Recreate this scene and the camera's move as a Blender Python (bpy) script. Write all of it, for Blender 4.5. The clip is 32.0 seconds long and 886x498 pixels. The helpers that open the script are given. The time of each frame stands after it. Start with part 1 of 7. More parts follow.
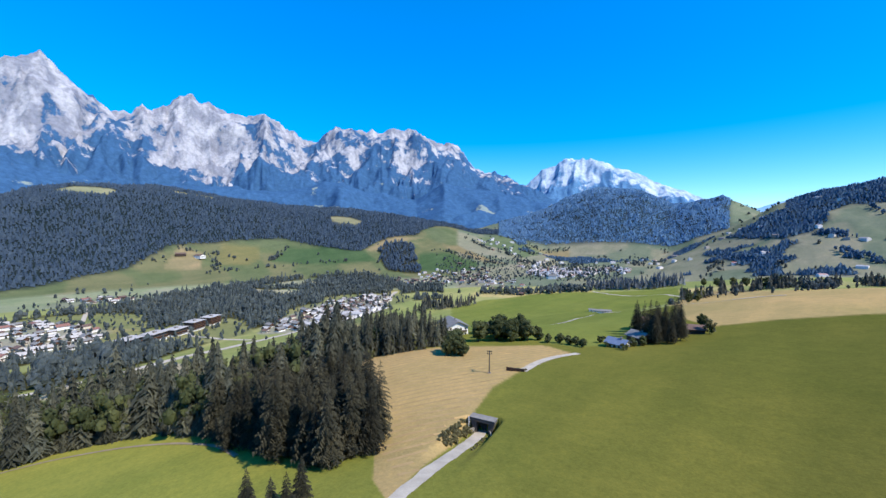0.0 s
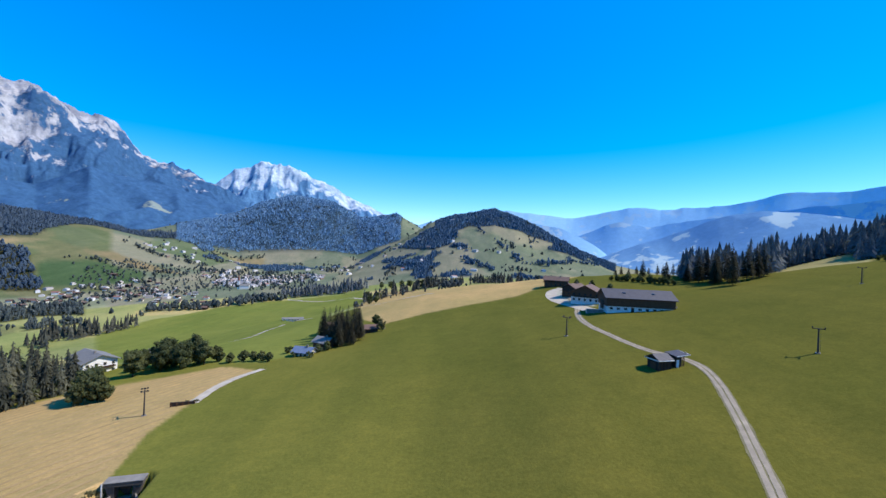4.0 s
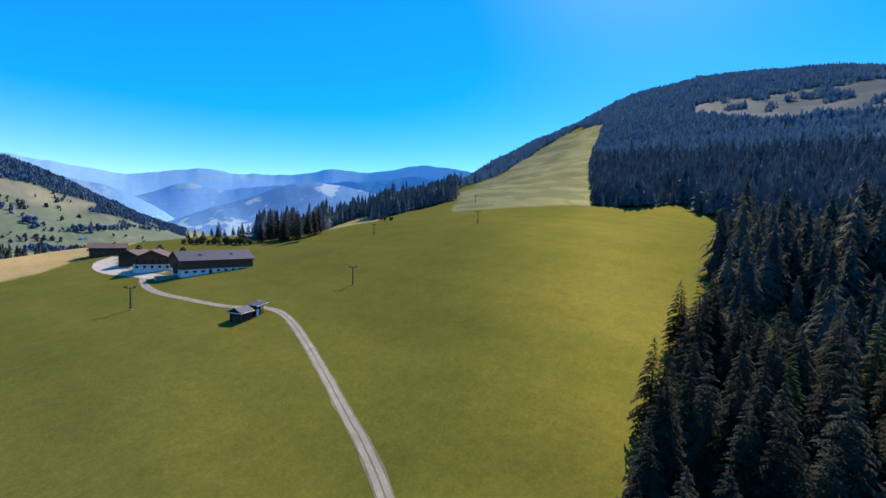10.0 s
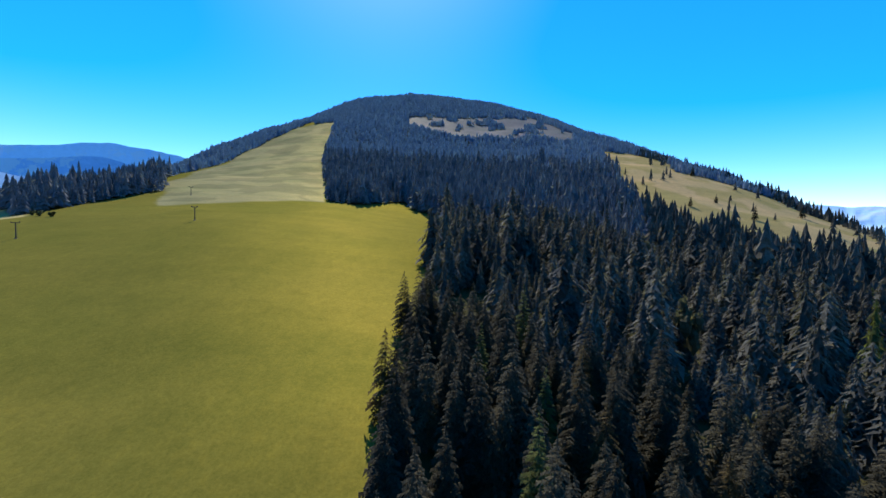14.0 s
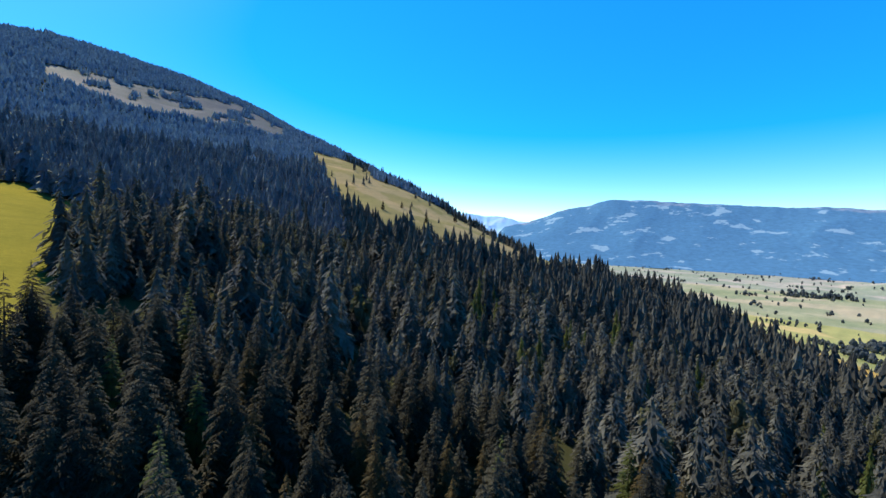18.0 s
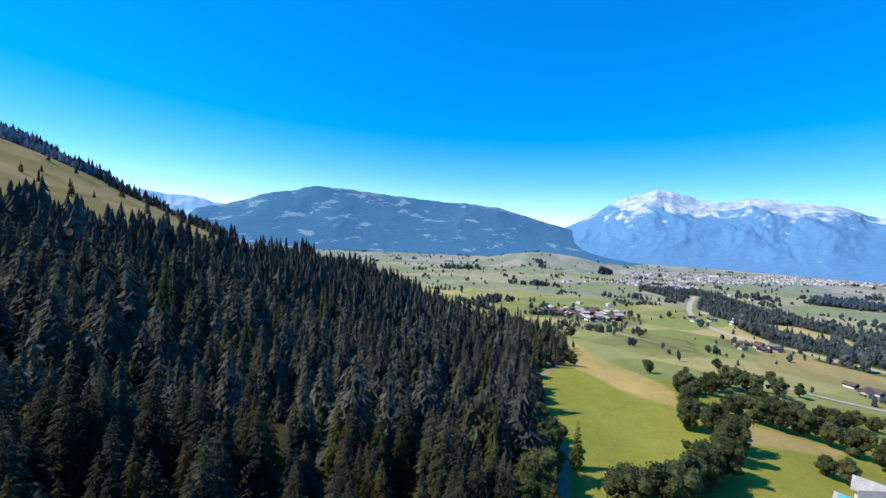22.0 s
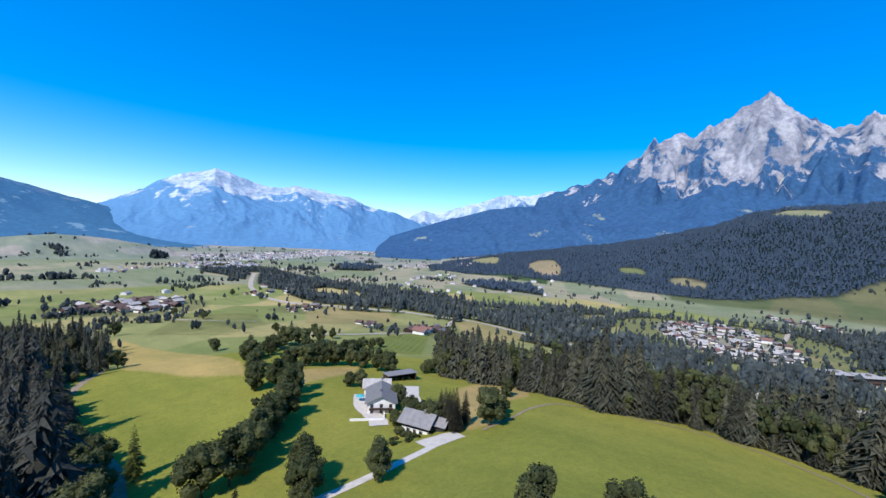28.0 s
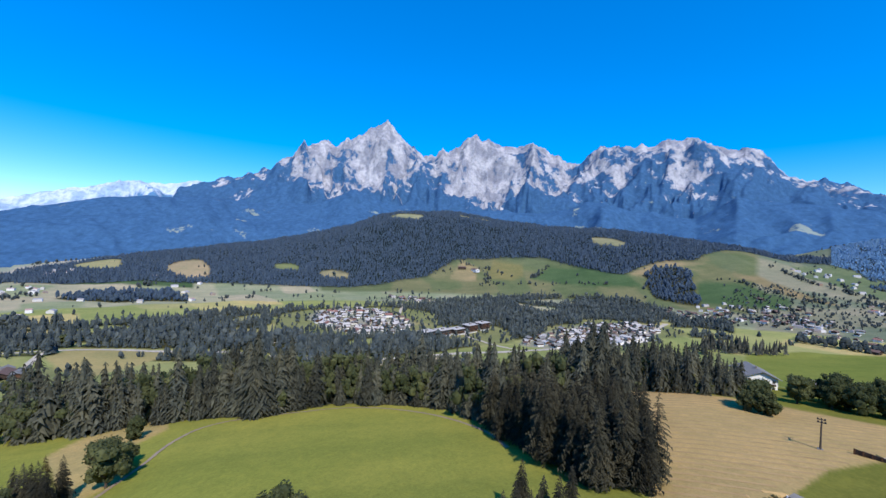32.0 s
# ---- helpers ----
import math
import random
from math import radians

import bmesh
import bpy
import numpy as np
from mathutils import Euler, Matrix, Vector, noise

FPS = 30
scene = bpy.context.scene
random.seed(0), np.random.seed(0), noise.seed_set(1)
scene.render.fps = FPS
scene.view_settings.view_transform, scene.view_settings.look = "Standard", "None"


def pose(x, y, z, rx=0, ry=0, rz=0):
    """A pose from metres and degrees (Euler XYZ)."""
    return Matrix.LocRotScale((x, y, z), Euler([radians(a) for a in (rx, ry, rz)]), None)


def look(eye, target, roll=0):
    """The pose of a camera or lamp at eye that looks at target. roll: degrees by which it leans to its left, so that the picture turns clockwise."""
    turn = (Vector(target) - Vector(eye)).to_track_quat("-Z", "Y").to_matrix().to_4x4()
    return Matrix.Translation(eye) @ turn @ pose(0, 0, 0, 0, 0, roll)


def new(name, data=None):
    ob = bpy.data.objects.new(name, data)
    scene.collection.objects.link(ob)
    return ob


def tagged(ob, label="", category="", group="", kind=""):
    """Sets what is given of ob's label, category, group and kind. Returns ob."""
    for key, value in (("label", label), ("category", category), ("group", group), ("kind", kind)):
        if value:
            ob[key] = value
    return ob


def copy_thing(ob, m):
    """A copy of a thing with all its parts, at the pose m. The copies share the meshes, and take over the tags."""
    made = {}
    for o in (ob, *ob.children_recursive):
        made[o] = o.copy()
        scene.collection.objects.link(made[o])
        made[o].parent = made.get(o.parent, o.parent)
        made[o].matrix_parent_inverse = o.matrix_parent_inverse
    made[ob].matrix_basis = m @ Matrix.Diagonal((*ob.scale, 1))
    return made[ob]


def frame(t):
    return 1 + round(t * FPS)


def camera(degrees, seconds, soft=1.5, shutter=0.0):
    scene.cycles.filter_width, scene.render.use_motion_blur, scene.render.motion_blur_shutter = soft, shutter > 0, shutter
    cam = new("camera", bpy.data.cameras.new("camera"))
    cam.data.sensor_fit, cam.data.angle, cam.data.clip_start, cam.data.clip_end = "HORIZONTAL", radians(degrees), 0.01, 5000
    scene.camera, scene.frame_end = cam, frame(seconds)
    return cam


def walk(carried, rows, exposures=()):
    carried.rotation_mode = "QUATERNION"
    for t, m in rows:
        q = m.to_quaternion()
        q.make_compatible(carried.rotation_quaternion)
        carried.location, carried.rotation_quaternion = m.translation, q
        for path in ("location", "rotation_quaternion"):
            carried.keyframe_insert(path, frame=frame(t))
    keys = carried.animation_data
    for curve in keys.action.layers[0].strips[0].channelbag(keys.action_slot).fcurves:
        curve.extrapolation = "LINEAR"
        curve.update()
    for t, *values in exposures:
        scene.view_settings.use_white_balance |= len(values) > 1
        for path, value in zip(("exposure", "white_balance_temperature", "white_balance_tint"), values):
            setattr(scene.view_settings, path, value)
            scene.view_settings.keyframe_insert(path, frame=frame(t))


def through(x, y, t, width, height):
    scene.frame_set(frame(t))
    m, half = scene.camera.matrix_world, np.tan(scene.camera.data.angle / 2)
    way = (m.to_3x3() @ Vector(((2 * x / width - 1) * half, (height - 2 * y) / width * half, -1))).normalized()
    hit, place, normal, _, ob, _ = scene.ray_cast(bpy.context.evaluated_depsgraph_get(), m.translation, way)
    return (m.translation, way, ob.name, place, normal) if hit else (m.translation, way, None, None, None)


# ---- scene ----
# ---- camera: t, drift x, y, z in metres, yaw, pitch, roll in degrees ----
cam = camera(97.0, 32.0)
EYE = 90.0
PATH = [
    (0, 0.7, -0.3, 0.7, 44.09, -2.13, 0.66), (0.5, 1.4, -0.0, 1.4, 37.08, -1.33, 0.51), (1, 1.7, 0.6, 2.0, 32.47, -0.90, 0.78),
    (1.5, 2.1, 1.4, 2.4, 28.40, -0.54, 0.91), (2, 3.0, 2.3, 2.5, 23.26, -0.32, 1.05), (2.5, 3.3, 2.3, 2.5, 18.01, 0.06, 1.47),
    (3, 3.9, 2.2, 2.5, 12.36, 0.34, 1.44), (3.5, 4.3, 2.3, 2.7, 7.30, 0.20, 1.87), (5.5, 4.8, -0.3, 2.4, -17.51, -1.04, 2.71),
    (6, 4.4, -0.9, 2.0, -25.02, -1.58, 3.02), (6.5, 3.9, -0.5, 1.6, -32.79, -1.94, 3.23), (7, 3.8, -0.7, 1.3, -35.13, -0.47, 2.63),
    (7.5, 3.1, -0.8, 1.1, -36.31, -2.04, 2.74), (8, 2.7, -0.9, 0.8, -43.17, -2.90, 2.97), (8.5, 2.4, -0.5, 0.6, -48.42, -2.55, 2.83),
    (9, 2.1, -0.0, 0.4, -50.12, -2.23, 2.30), (9.5, 1.9, 0.3, 0.2, -52.13, -3.45, 1.96), (10, 2.1, 0.6, 0.2, -55.28, -3.06, 1.79),
    (10.5, 2.2, 0.9, -0.1, -57.99, -3.55, 1.36), (11, 2.2, 1.3, -0.1, -61.18, -3.92, 1.17), (11.5, 3.0, 1.3, -0.4, -65.76, -4.32, 1.18),
    (12, 3.9, 1.5, -0.5, -71.92, -3.75, 1.06), (12.5, 4.2, 1.7, -0.2, -79.95, -3.07, 1.19), (13, 4.7, 1.6, 0.5, -84.15, -2.59, 1.06),
    (13.5, 5.3, 1.1, 1.0, -86.61, -2.72, 0.76), (14, 5.4, 0.5, 1.5, -92.24, -2.89, 0.91), (14.5, 6.1, 0.0, 1.8, -101.41, -2.59, 1.41),
    (16.5, 1.6, -8.9, 0.5, -117.68, -1.00, 1.41), (17, 0.8, -9.3, 0.4, -121.40, -1.31, 1.48), (17.5, 0.6, -9.3, 0.6, -126.75, -1.84, 1.71),
    (18, -0.2, -9.4, 0.7, -132.12, -2.08, 1.87), (18.5, -0.7, -9.1, 0.6, -138.15, -1.72, 2.28), (19, -0.8, -9.0, 0.3, -143.13, -1.06, 2.55),
    (19.5, -1.3, -8.7, 0.1, -147.88, -1.38, 2.48), (20, -1.5, -8.1, -0.2, -151.78, -1.83, 2.47), (20.5, -1.6, -7.8, -0.7, -156.02, -1.97, 2.68),
    (21, -1.7, -7.1, -0.8, -160.65, -1.42, 3.25), (21.5, -1.0, -6.8, -1.3, -168.04, -1.75, 3.10), (22, -0.9, -6.3, -1.4, -173.29, -2.58, 2.72),
    (22.5, -0.4, -6.1, -1.3, -178.58, -2.59, 2.79), (23, -0.1, -5.9, -1.1, -182.57, -2.57, 2.83), (23.5, 0.3, -5.5, -1.1, -187.19, -2.88, 2.84),
    (24, 0.6, -5.3, -1.4, -194.36, -2.91, 2.81), (24.5, 1.0, -6.0, -1.5, -200.51, -2.78, 2.88), (25, 0.8, -5.8, -1.8, -207.20, -2.94, 2.77),
    (25.5, 1.1, -5.9, -2.1, -211.91, -2.49, 2.75), (27.5, 0.6, -7.0, -4.6, -227.35, -2.67, 2.60), (28, -0.2, -7.1, -5.0, -231.89, -2.05, 3.24),
    (28.5, 0.2, -7.6, -5.5, -235.64, -2.15, 3.15), (29, -0.1, -7.0, -5.0, -239.57, -1.53, 2.84), (29.5, 1.7, -5.6, -3.9, -248.75, -2.39, 3.09),
    (30, 1.8, -5.9, -3.5, -255.40, -2.13, 3.19), (30.5, 1.4, -5.9, -2.9, -260.04, -1.51, 2.60), (31, 1.0, -5.2, -2.5, -266.98, -1.75, 1.86),
    (31.5, 0.8, -5.1, -1.5, -273.89, -1.04, 2.38), (32, 0.5, -4.9, -1.3, -279.33, -0.12, 2.59),
]
walk(cam, [(t, pose(x, y, EYE + z, 90 + p, 0, w) @ pose(0, 0, 0, 0, 0, k)) for t, x, y, z, w, p, k in PATH],
     exposures=[(0, 1.10, 6350, 11), (3, 1.02, 6400, 11), (6, 0.98, 6450, 12), (9, 1.00, 6600, 13), (13, 1.10, 6800, 14), (17, 1.28, 7000, 13), (21, 1.00, 6600, 10), (24, 0.84, 6400, 10), (28, 0.80, 6250, 12), (32, 0.85, 6250, 13)])

# ---- sky and sun ----
SUN_AZ, SUN_EL = 83.0, 48.0
world = bpy.data.worlds.new("world")
scene.world = world
world.use_nodes = True
wn, wl = world.node_tree.nodes, world.node_tree.links
sky = wn.new("ShaderNodeTexSky")
sky.sky_type, sky.sun_disc = "NISHITA", False
sky.sun_elevation, sky.sun_rotation = radians(SUN_EL), radians(SUN_AZ)
sky.altitude, sky.air_density, sky.dust_density, sky.ozone_density = 900, 1.0, 0.4, 4.5
tint = wn.new("ShaderNodeHueSaturation")
tint.inputs["Saturation"].default_value = 1.84
tint.inputs["Hue"].default_value = 0.512
even = wn.new("ShaderNodeGamma")
even.inputs["Gamma"].default_value = 0.70
tint.inputs["Value"].default_value = 1.42
wl.new(sky.outputs[0], even.inputs["Color"])
wl.new(even.outputs[0], tint.inputs["Color"])
cool = wn.new("ShaderNodeMix")
cool.data_type, cool.blend_type = "RGBA", "MULTIPLY"
cool.inputs[0].default_value = 1.0
cool.inputs[7].default_value = (0.88, 1.02, 1.0, 1)
wl.new(tint.outputs[0], cool.inputs[6])
wl.new(cool.outputs[2], wn["Background"].inputs["Color"])
wn["Background"].inputs["Strength"].default_value = 0.145
sun = new("sun", bpy.data.lights.new("sun", "SUN"))
sun.data.energy, sun.data.angle, sun.data.color = 3.1, radians(0.53), (1.0, 0.94, 0.82)
sun.matrix_world = look((0, 0, 0), (-math.sin(radians(SUN_AZ)) * math.cos(radians(SUN_EL)), -math.cos(radians(SUN_AZ)) * math.cos(radians(SUN_EL)), -math.sin(radians(SUN_EL))))


# ---- materials ----
class Nodes:
    """A material's node tree, built by short calls."""

    def __init__(self, name, rough=0.9, spec=0.2, metal=0.0):
        self.mat = bpy.data.materials.new(name)
        self.mat.use_nodes = True
        self.n, self.l = self.mat.node_tree.nodes, self.mat.node_tree.links
        self.bsdf = self.n["Principled BSDF"]
        self.set(self.bsdf, "Roughness", rough)
        self.set(self.bsdf, "Specular IOR Level", spec)
        self.set(self.bsdf, "Metallic", metal)

    def set(self, node, key, value):
        if isinstance(value, bpy.types.NodeSocket):
            self.l.new(value, node.inputs[key])
        else:
            node.inputs[key].default_value = value

    def coords(self, kind="Object"):
        return self.n.new("ShaderNodeTexCoord").outputs[kind]

    def noise(self, scale, detail=4, rough=0.55, vector=None, stretch=None):
        t = self.n.new("ShaderNodeTexNoise")
        v = vector or self.coords()
        if stretch:
            m = self.n.new("ShaderNodeMapping")
            m.inputs["Scale"].default_value = stretch
            self.l.new(v, m.inputs["Vector"])
            v = m.outputs[0]
        self.l.new(v, t.inputs["Vector"])
        t.inputs["Scale"].default_value, t.inputs["Detail"].default_value, t.inputs["Roughness"].default_value = scale, detail, rough
        return t.outputs["Fac"]

    def ramp(self, value, *stops):
        r = self.n.new("ShaderNodeValToRGB")
        e = r.color_ramp.elements
        while len(e) < len(stops):
            e.new(0.5)
        for k, (p, c) in zip(e, stops):
            k.position, k.color = p, (*c, 1) if len(c) == 3 else c
        self.l.new(value, r.inputs["Fac"])
        return r.outputs["Color"]

    def mix(self, fac, a, b, blend="MIX"):
        m = self.n.new("ShaderNodeMix")
        m.data_type, m.blend_type = "RGBA", blend
        for key, v in ((0, fac), (6, a), (7, b)):
            if isinstance(v, bpy.types.NodeSocket):
                self.l.new(v, m.inputs[key])
            else:
                m.inputs[key].default_value = v if key == 0 else (*v, 1)
        return m.outputs[2]

    def math(self, op, a, b=0.0):
        m = self.n.new("ShaderNodeMath")
        m.operation = op
        for key, v in ((0, a), (1, b)):
            if isinstance(v, bpy.types.NodeSocket):
                self.l.new(v, m.inputs[key])
            else:
                m.inputs[key].default_value = v
        return m.outputs[0]

    def attribute(self, name, out="Color"):
        a = self.n.new("ShaderNodeAttribute")
        a.attribute_name = name
        return a.outputs[out]

    def island(self):
        return self.n.new("ShaderNodeNewGeometry").outputs["Random Per Island"]

    def each(self):
        return self.n.new("ShaderNodeObjectInfo").outputs["Random"]

    def bump(self, height, strength=0.4, distance=0.1):
        b = self.n.new("ShaderNodeBump")
        b.inputs["Strength"].default_value, b.inputs["Distance"].default_value = strength, distance
        self.l.new(height, b.inputs["Height"])
        self.l.new(b.outputs[0], self.bsdf.inputs["Normal"])

    def done(self, colour):
        self.set(self.bsdf, "Base Color", colour if isinstance(colour, bpy.types.NodeSocket) else (*colour, 1))
        return self.mat


def grey(v):
    return (v, v, v)


def plain(name, colour, rough=0.85, vary=0.25, scale=1.5, metal=0.0, spec=0.3, fine=12.0):
    """A surface of one colour with stains and grain at two scales."""
    m = Nodes(name, rough, spec, metal)
    big = m.ramp(m.noise(scale, 5), (0.25, grey(1 - vary)), (0.75, grey(1 + vary * 0.3)))
    small = m.noise(fine, 3)
    c = m.mix(1.0, colour, big, "MULTIPLY")
    c = m.mix(1.0, c, m.ramp(small, (0.3, grey(1 - vary * 0.5)), (0.7, grey(1.0))), "MULTIPLY")
    m.bump(small, 0.25, 0.02)
    return m.done(c)


def ground_material():
    m = Nodes("meadow", 0.98, 0.0)
    m.set(m.bsdf, "Sheen Weight", 0.06)
    m.set(m.bsdf, "Sheen Roughness", 0.45)
    m.set(m.bsdf, "Sheen Tint", (0.90, 0.80, 0.25, 1))
    cover = m.attribute("cover")
    far = m.noise(0.012, 5, 0.6)
    mid = m.noise(0.11, 5, 0.6)
    mown = m.noise(0.05, 3, 0.5, stretch=(1.0, 0.12, 1.0))
    fine = m.noise(1.3, 4, 0.7)
    c = m.mix(1.0, cover, m.ramp(far, (0.3, (0.80, 0.86, 0.80)), (0.7, (1.12, 1.06, 1.05))), "MULTIPLY")
    c = m.mix(1.0, c, m.ramp(mown, (0.35, (0.91, 0.93, 0.91)), (0.65, (1.07, 1.05, 1.01))), "MULTIPLY")
    c = m.mix(1.0, c, m.ramp(mid, (0.3, (0.90, 0.92, 0.90)), (0.7, (1.06, 1.05, 1.01))), "MULTIPLY")
    c = m.mix(1.0, c, m.ramp(fine, (0.3, grey(0.82)), (0.7, grey(1.1))), "MULTIPLY")
    tuft = m.noise(0.42, 6, 0.75)
    c = m.mix(1.0, c, m.ramp(tuft, (0.36, (0.89, 0.91, 0.89)), (0.50, grey(1.0)), (0.66, (1.13, 1.09, 1.01))), "MULTIPLY")
    m.bump(fine, 0.5, 0.2)
    mat = m.done(c)
    blades = m.n.new("ShaderNodeBsdfAnisotropic")
    blades.inputs["Roughness"].default_value = 0.6
    m.l.new(m.mix(1.0, c, (1.7, 1.6, 1.3), "MULTIPLY"), blades.inputs["Color"])
    both = m.n.new("ShaderNodeMixShader")
    both.inputs[0].default_value = 0.13
    m.l.new(m.bsdf.outputs[0], both.inputs[1])
    m.l.new(blades.outputs[0], both.inputs[2])
    m.l.new(both.outputs[0], m.n["Material Output"].inputs["Surface"])
    return mat


def tree_material(name, low, high, gloss=0.75, through=0.42):
    """Foliage: a tone for each tree and each spray, some light passing through the leaves."""
    m = Nodes(name, gloss, 0.1)
    tree = m.math("FRACT", m.math("ADD", m.attribute("tone", "Fac"), m.each()))
    mixed = m.math("ADD", m.math("MULTIPLY", tree, 0.62), m.math("MULTIPLY", m.island(), 0.38))
    per = m.ramp(mixed, (0.0, low), (0.6, tuple((p + q) / 2 for p, q in zip(low, high))), (1.0, high))
    tip = m.ramp(m.noise(0.9, 3), (0.3, grey(0.76)), (0.7, grey(1.22)))
    stand = m.ramp(m.noise(0.11, 3), (0.3, (0.70, 0.76, 0.80)), (0.7, (1.35, 1.28, 1.12)))
    colour = m.mix(1.0, m.mix(1.0, per, tip, "MULTIPLY"), stand, "MULTIPLY")
    mat = m.done(colour)
    glow = m.n.new("ShaderNodeBsdfTranslucent")
    both = m.n.new("ShaderNodeMixShader")
    both.inputs[0].default_value = through
    m.l.new(m.mix(1.0, colour, (1.45, 1.45, 1.0), "MULTIPLY"), glow.inputs["Color"])
    m.l.new(m.bsdf.outputs[0], both.inputs[1])
    m.l.new(glow.outputs[0], both.inputs[2])
    m.l.new(both.outputs[0], m.n["Material Output"].inputs["Surface"])
    return mat


def range_material(name, wood, rock, scree, pasture, rockline, spread, patch, relief=0.8, grain=1.6):
    """A far mountain: wood on the spurs, rock above the tree line, pale gullies and scattered clearings."""
    m = Nodes(name, 1.0, 0.0)
    alt, spur = m.attribute("alt", "Fac"), m.attribute("spur", "Fac")
    rough = m.noise(0.006, 9, 0.68)
    fine = m.noise(0.03, 6, 0.7)
    gully = m.noise(0.009, 7, 0.62, stretch=(1.0, 1.0, 0.35))
    line = m.math("SUBTRACT", alt, m.math("MULTIPLY", spur, spread))
    line = m.math("ADD", line, m.math("MULTIPLY", m.math("SUBTRACT", rough, 0.5), spread * 1.3))
    line = m.math("ADD", line, m.math("MULTIPLY", m.math("SUBTRACT", gully, 0.5), spread * 1.2))
    rocks = m.mix(m.ramp(gully, (0.44, grey(0)), (0.60, grey(1))), rock, scree)
    rocks = m.mix(1.0, rocks, m.ramp(fine, (0.32, grey(0.70)), (0.6, grey(1.08))), "MULTIPLY")
    woods = m.mix(m.ramp(fine, (0.35, grey(0)), (0.7, grey(1))), wood, tuple(w * grain for w in wood))
    clear = m.ramp(m.noise(0.005, 5, 0.62), (patch, grey(0)), (patch + 0.03, grey(1)))
    woods = m.mix(clear, woods, pasture)
    c = m.mix(m.ramp(line, (rockline - 0.04, grey(0)), (rockline + 0.04, grey(1))), woods, rocks)
    m.bump(rough, relief, 45)
    return m.done(c)


MEADOW = ground_material()
# Slope spruces behind the nearest, colour lifted and blued a little for haze.
SPRUCE = tree_material("spruce_needles", (0.033, 0.035, 0.033), (0.130, 0.132, 0.112), through=0.30)
# Lighter copy of the same needles, for stands lit from the front.
SUNLIT_SPRUCE = tree_material("sunlit_spruce_needles", (0.034, 0.036, 0.029), (0.148, 0.150, 0.112), through=0.36)
# Blue distance haze is put into these two needle colours.
HAZED_MID_SPRUCE = tree_material("hazed_mid_spruce", (0.092, 0.114, 0.152), (0.210, 0.230, 0.268), through=0.46)
HAZED_FAR_SPRUCE = tree_material("hazed_far_spruce", (0.150, 0.206, 0.342), (0.215, 0.282, 0.430), through=0.6)
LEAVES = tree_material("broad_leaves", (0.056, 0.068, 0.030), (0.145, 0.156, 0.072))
# Needles of the far hills, their colour blued for the haze in front.
HAZED_DISTANT_SPRUCE = tree_material("hazed_distant_spruce", (0.066, 0.122, 0.210), (0.092, 0.160, 0.258))
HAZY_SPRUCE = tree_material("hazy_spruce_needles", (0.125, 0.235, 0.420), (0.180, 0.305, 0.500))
HAZED_HILL_SPRUCE = tree_material("hazed_hill_spruce", (0.064, 0.097, 0.150), (0.090, 0.128, 0.190))
# Valley leaves, with some of the air's blue mixed into the colour.
HAZED_RIVER_LEAVES = tree_material("hazed_river_leaves", (0.054, 0.072, 0.082), (0.138, 0.160, 0.162))
HAZED_FAR_LEAVES = tree_material("hazed_far_leaves", (0.048, 0.063, 0.074), (0.112, 0.132, 0.135))
BARK = plain("bark", (0.10, 0.075, 0.055), 0.95, 0.5, 3)
# ---- shape of the land, as functions of the plan ----
LIFT = 1.1           # heights above and below the camera's level


def hash2(ix, iy, seed):
    n = (ix.astype(np.int64) * 374761393 + iy.astype(np.int64) * 668265263 + seed * 974634777) & 0xFFFFFFFF
    n = ((n ^ (n >> 13)) * 1274126177) & 0xFFFFFFFF
    return ((n ^ (n >> 16)) & 0xFFFFFF) / float(0xFFFFFF)


def vnoise(x, y, seed=0):
    """Smooth value noise, 0 to 1, on arrays."""
    x, y = np.asarray(x, float), np.asarray(y, float)
    ix, iy = np.floor(x), np.floor(y)
    fx, fy = x - ix, y - iy
    fx, fy = fx * fx * (3 - 2 * fx), fy * fy * (3 - 2 * fy)
    a, b = hash2(ix, iy, seed), hash2(ix + 1, iy, seed)
    c, d = hash2(ix, iy + 1, seed), hash2(ix + 1, iy + 1, seed)
    return (a * (1 - fx) + b * fx) * (1 - fy) + (c * (1 - fx) + d * fx) * fy


def fbm(x, y, octaves=4, seed=0, ridged=False):
    total, amp, norm = 0.0, 1.0, 0.0
    for k in range(octaves):
        n = vnoise(x * 2 ** k, y * 2 ** k, seed + k)
        total = total + amp * (1 - np.abs(2 * n - 1) if ridged else n)
        norm += amp
        amp *= 0.5
    return total / norm


RINGS = np.log(np.array([25, 70, 130, 200, 300, 450, 700, 1100, 1600, 2200, 3000, 4900.0]))
PROFILES = {}


def profile(az, *heights):
    """Height of the ground below or above the camera along one bearing, at the distances of RINGS."""
    PROFILES[az] = heights


profile(0, -44, -45, -45, -42, -42, -40, -55, -70, -75, -70, -60, -60)
profile(20, -44, -45, -36, -30, -26, -17, -38, -72, -80, -80, -80, -80)
profile(26, -44, -45, -36, -29, -23, -11.5, -34, -71, -85, -85, -85, -85)
profile(33, -44, -45, -36, -28, -19, -12, -28, -70, -90, -90, -90, -90)
profile(45, -44, -45, -36, -25, -8, 5, 22, 2, -60, -90, -90, -90)
profile(52, -43, -44, -34, -21, -4, 16, 46, 70, 20, -50, -90, -90)
profile(62, -43, -44, -31, -16, 5, 24, 66, 135, 262, 200, 50, 0)
profile(75, -43, -43, -30, -16, 5, 30, 75, 190, 370, 560, 300, 100)
profile(82, -43, -42, -30, -17, 2, 25, 72, 195, 400, 668, 380, 100)
profile(90, -43, -42, -31, -19, -3, 20, 70, 195, 410, 690, 400, 100)
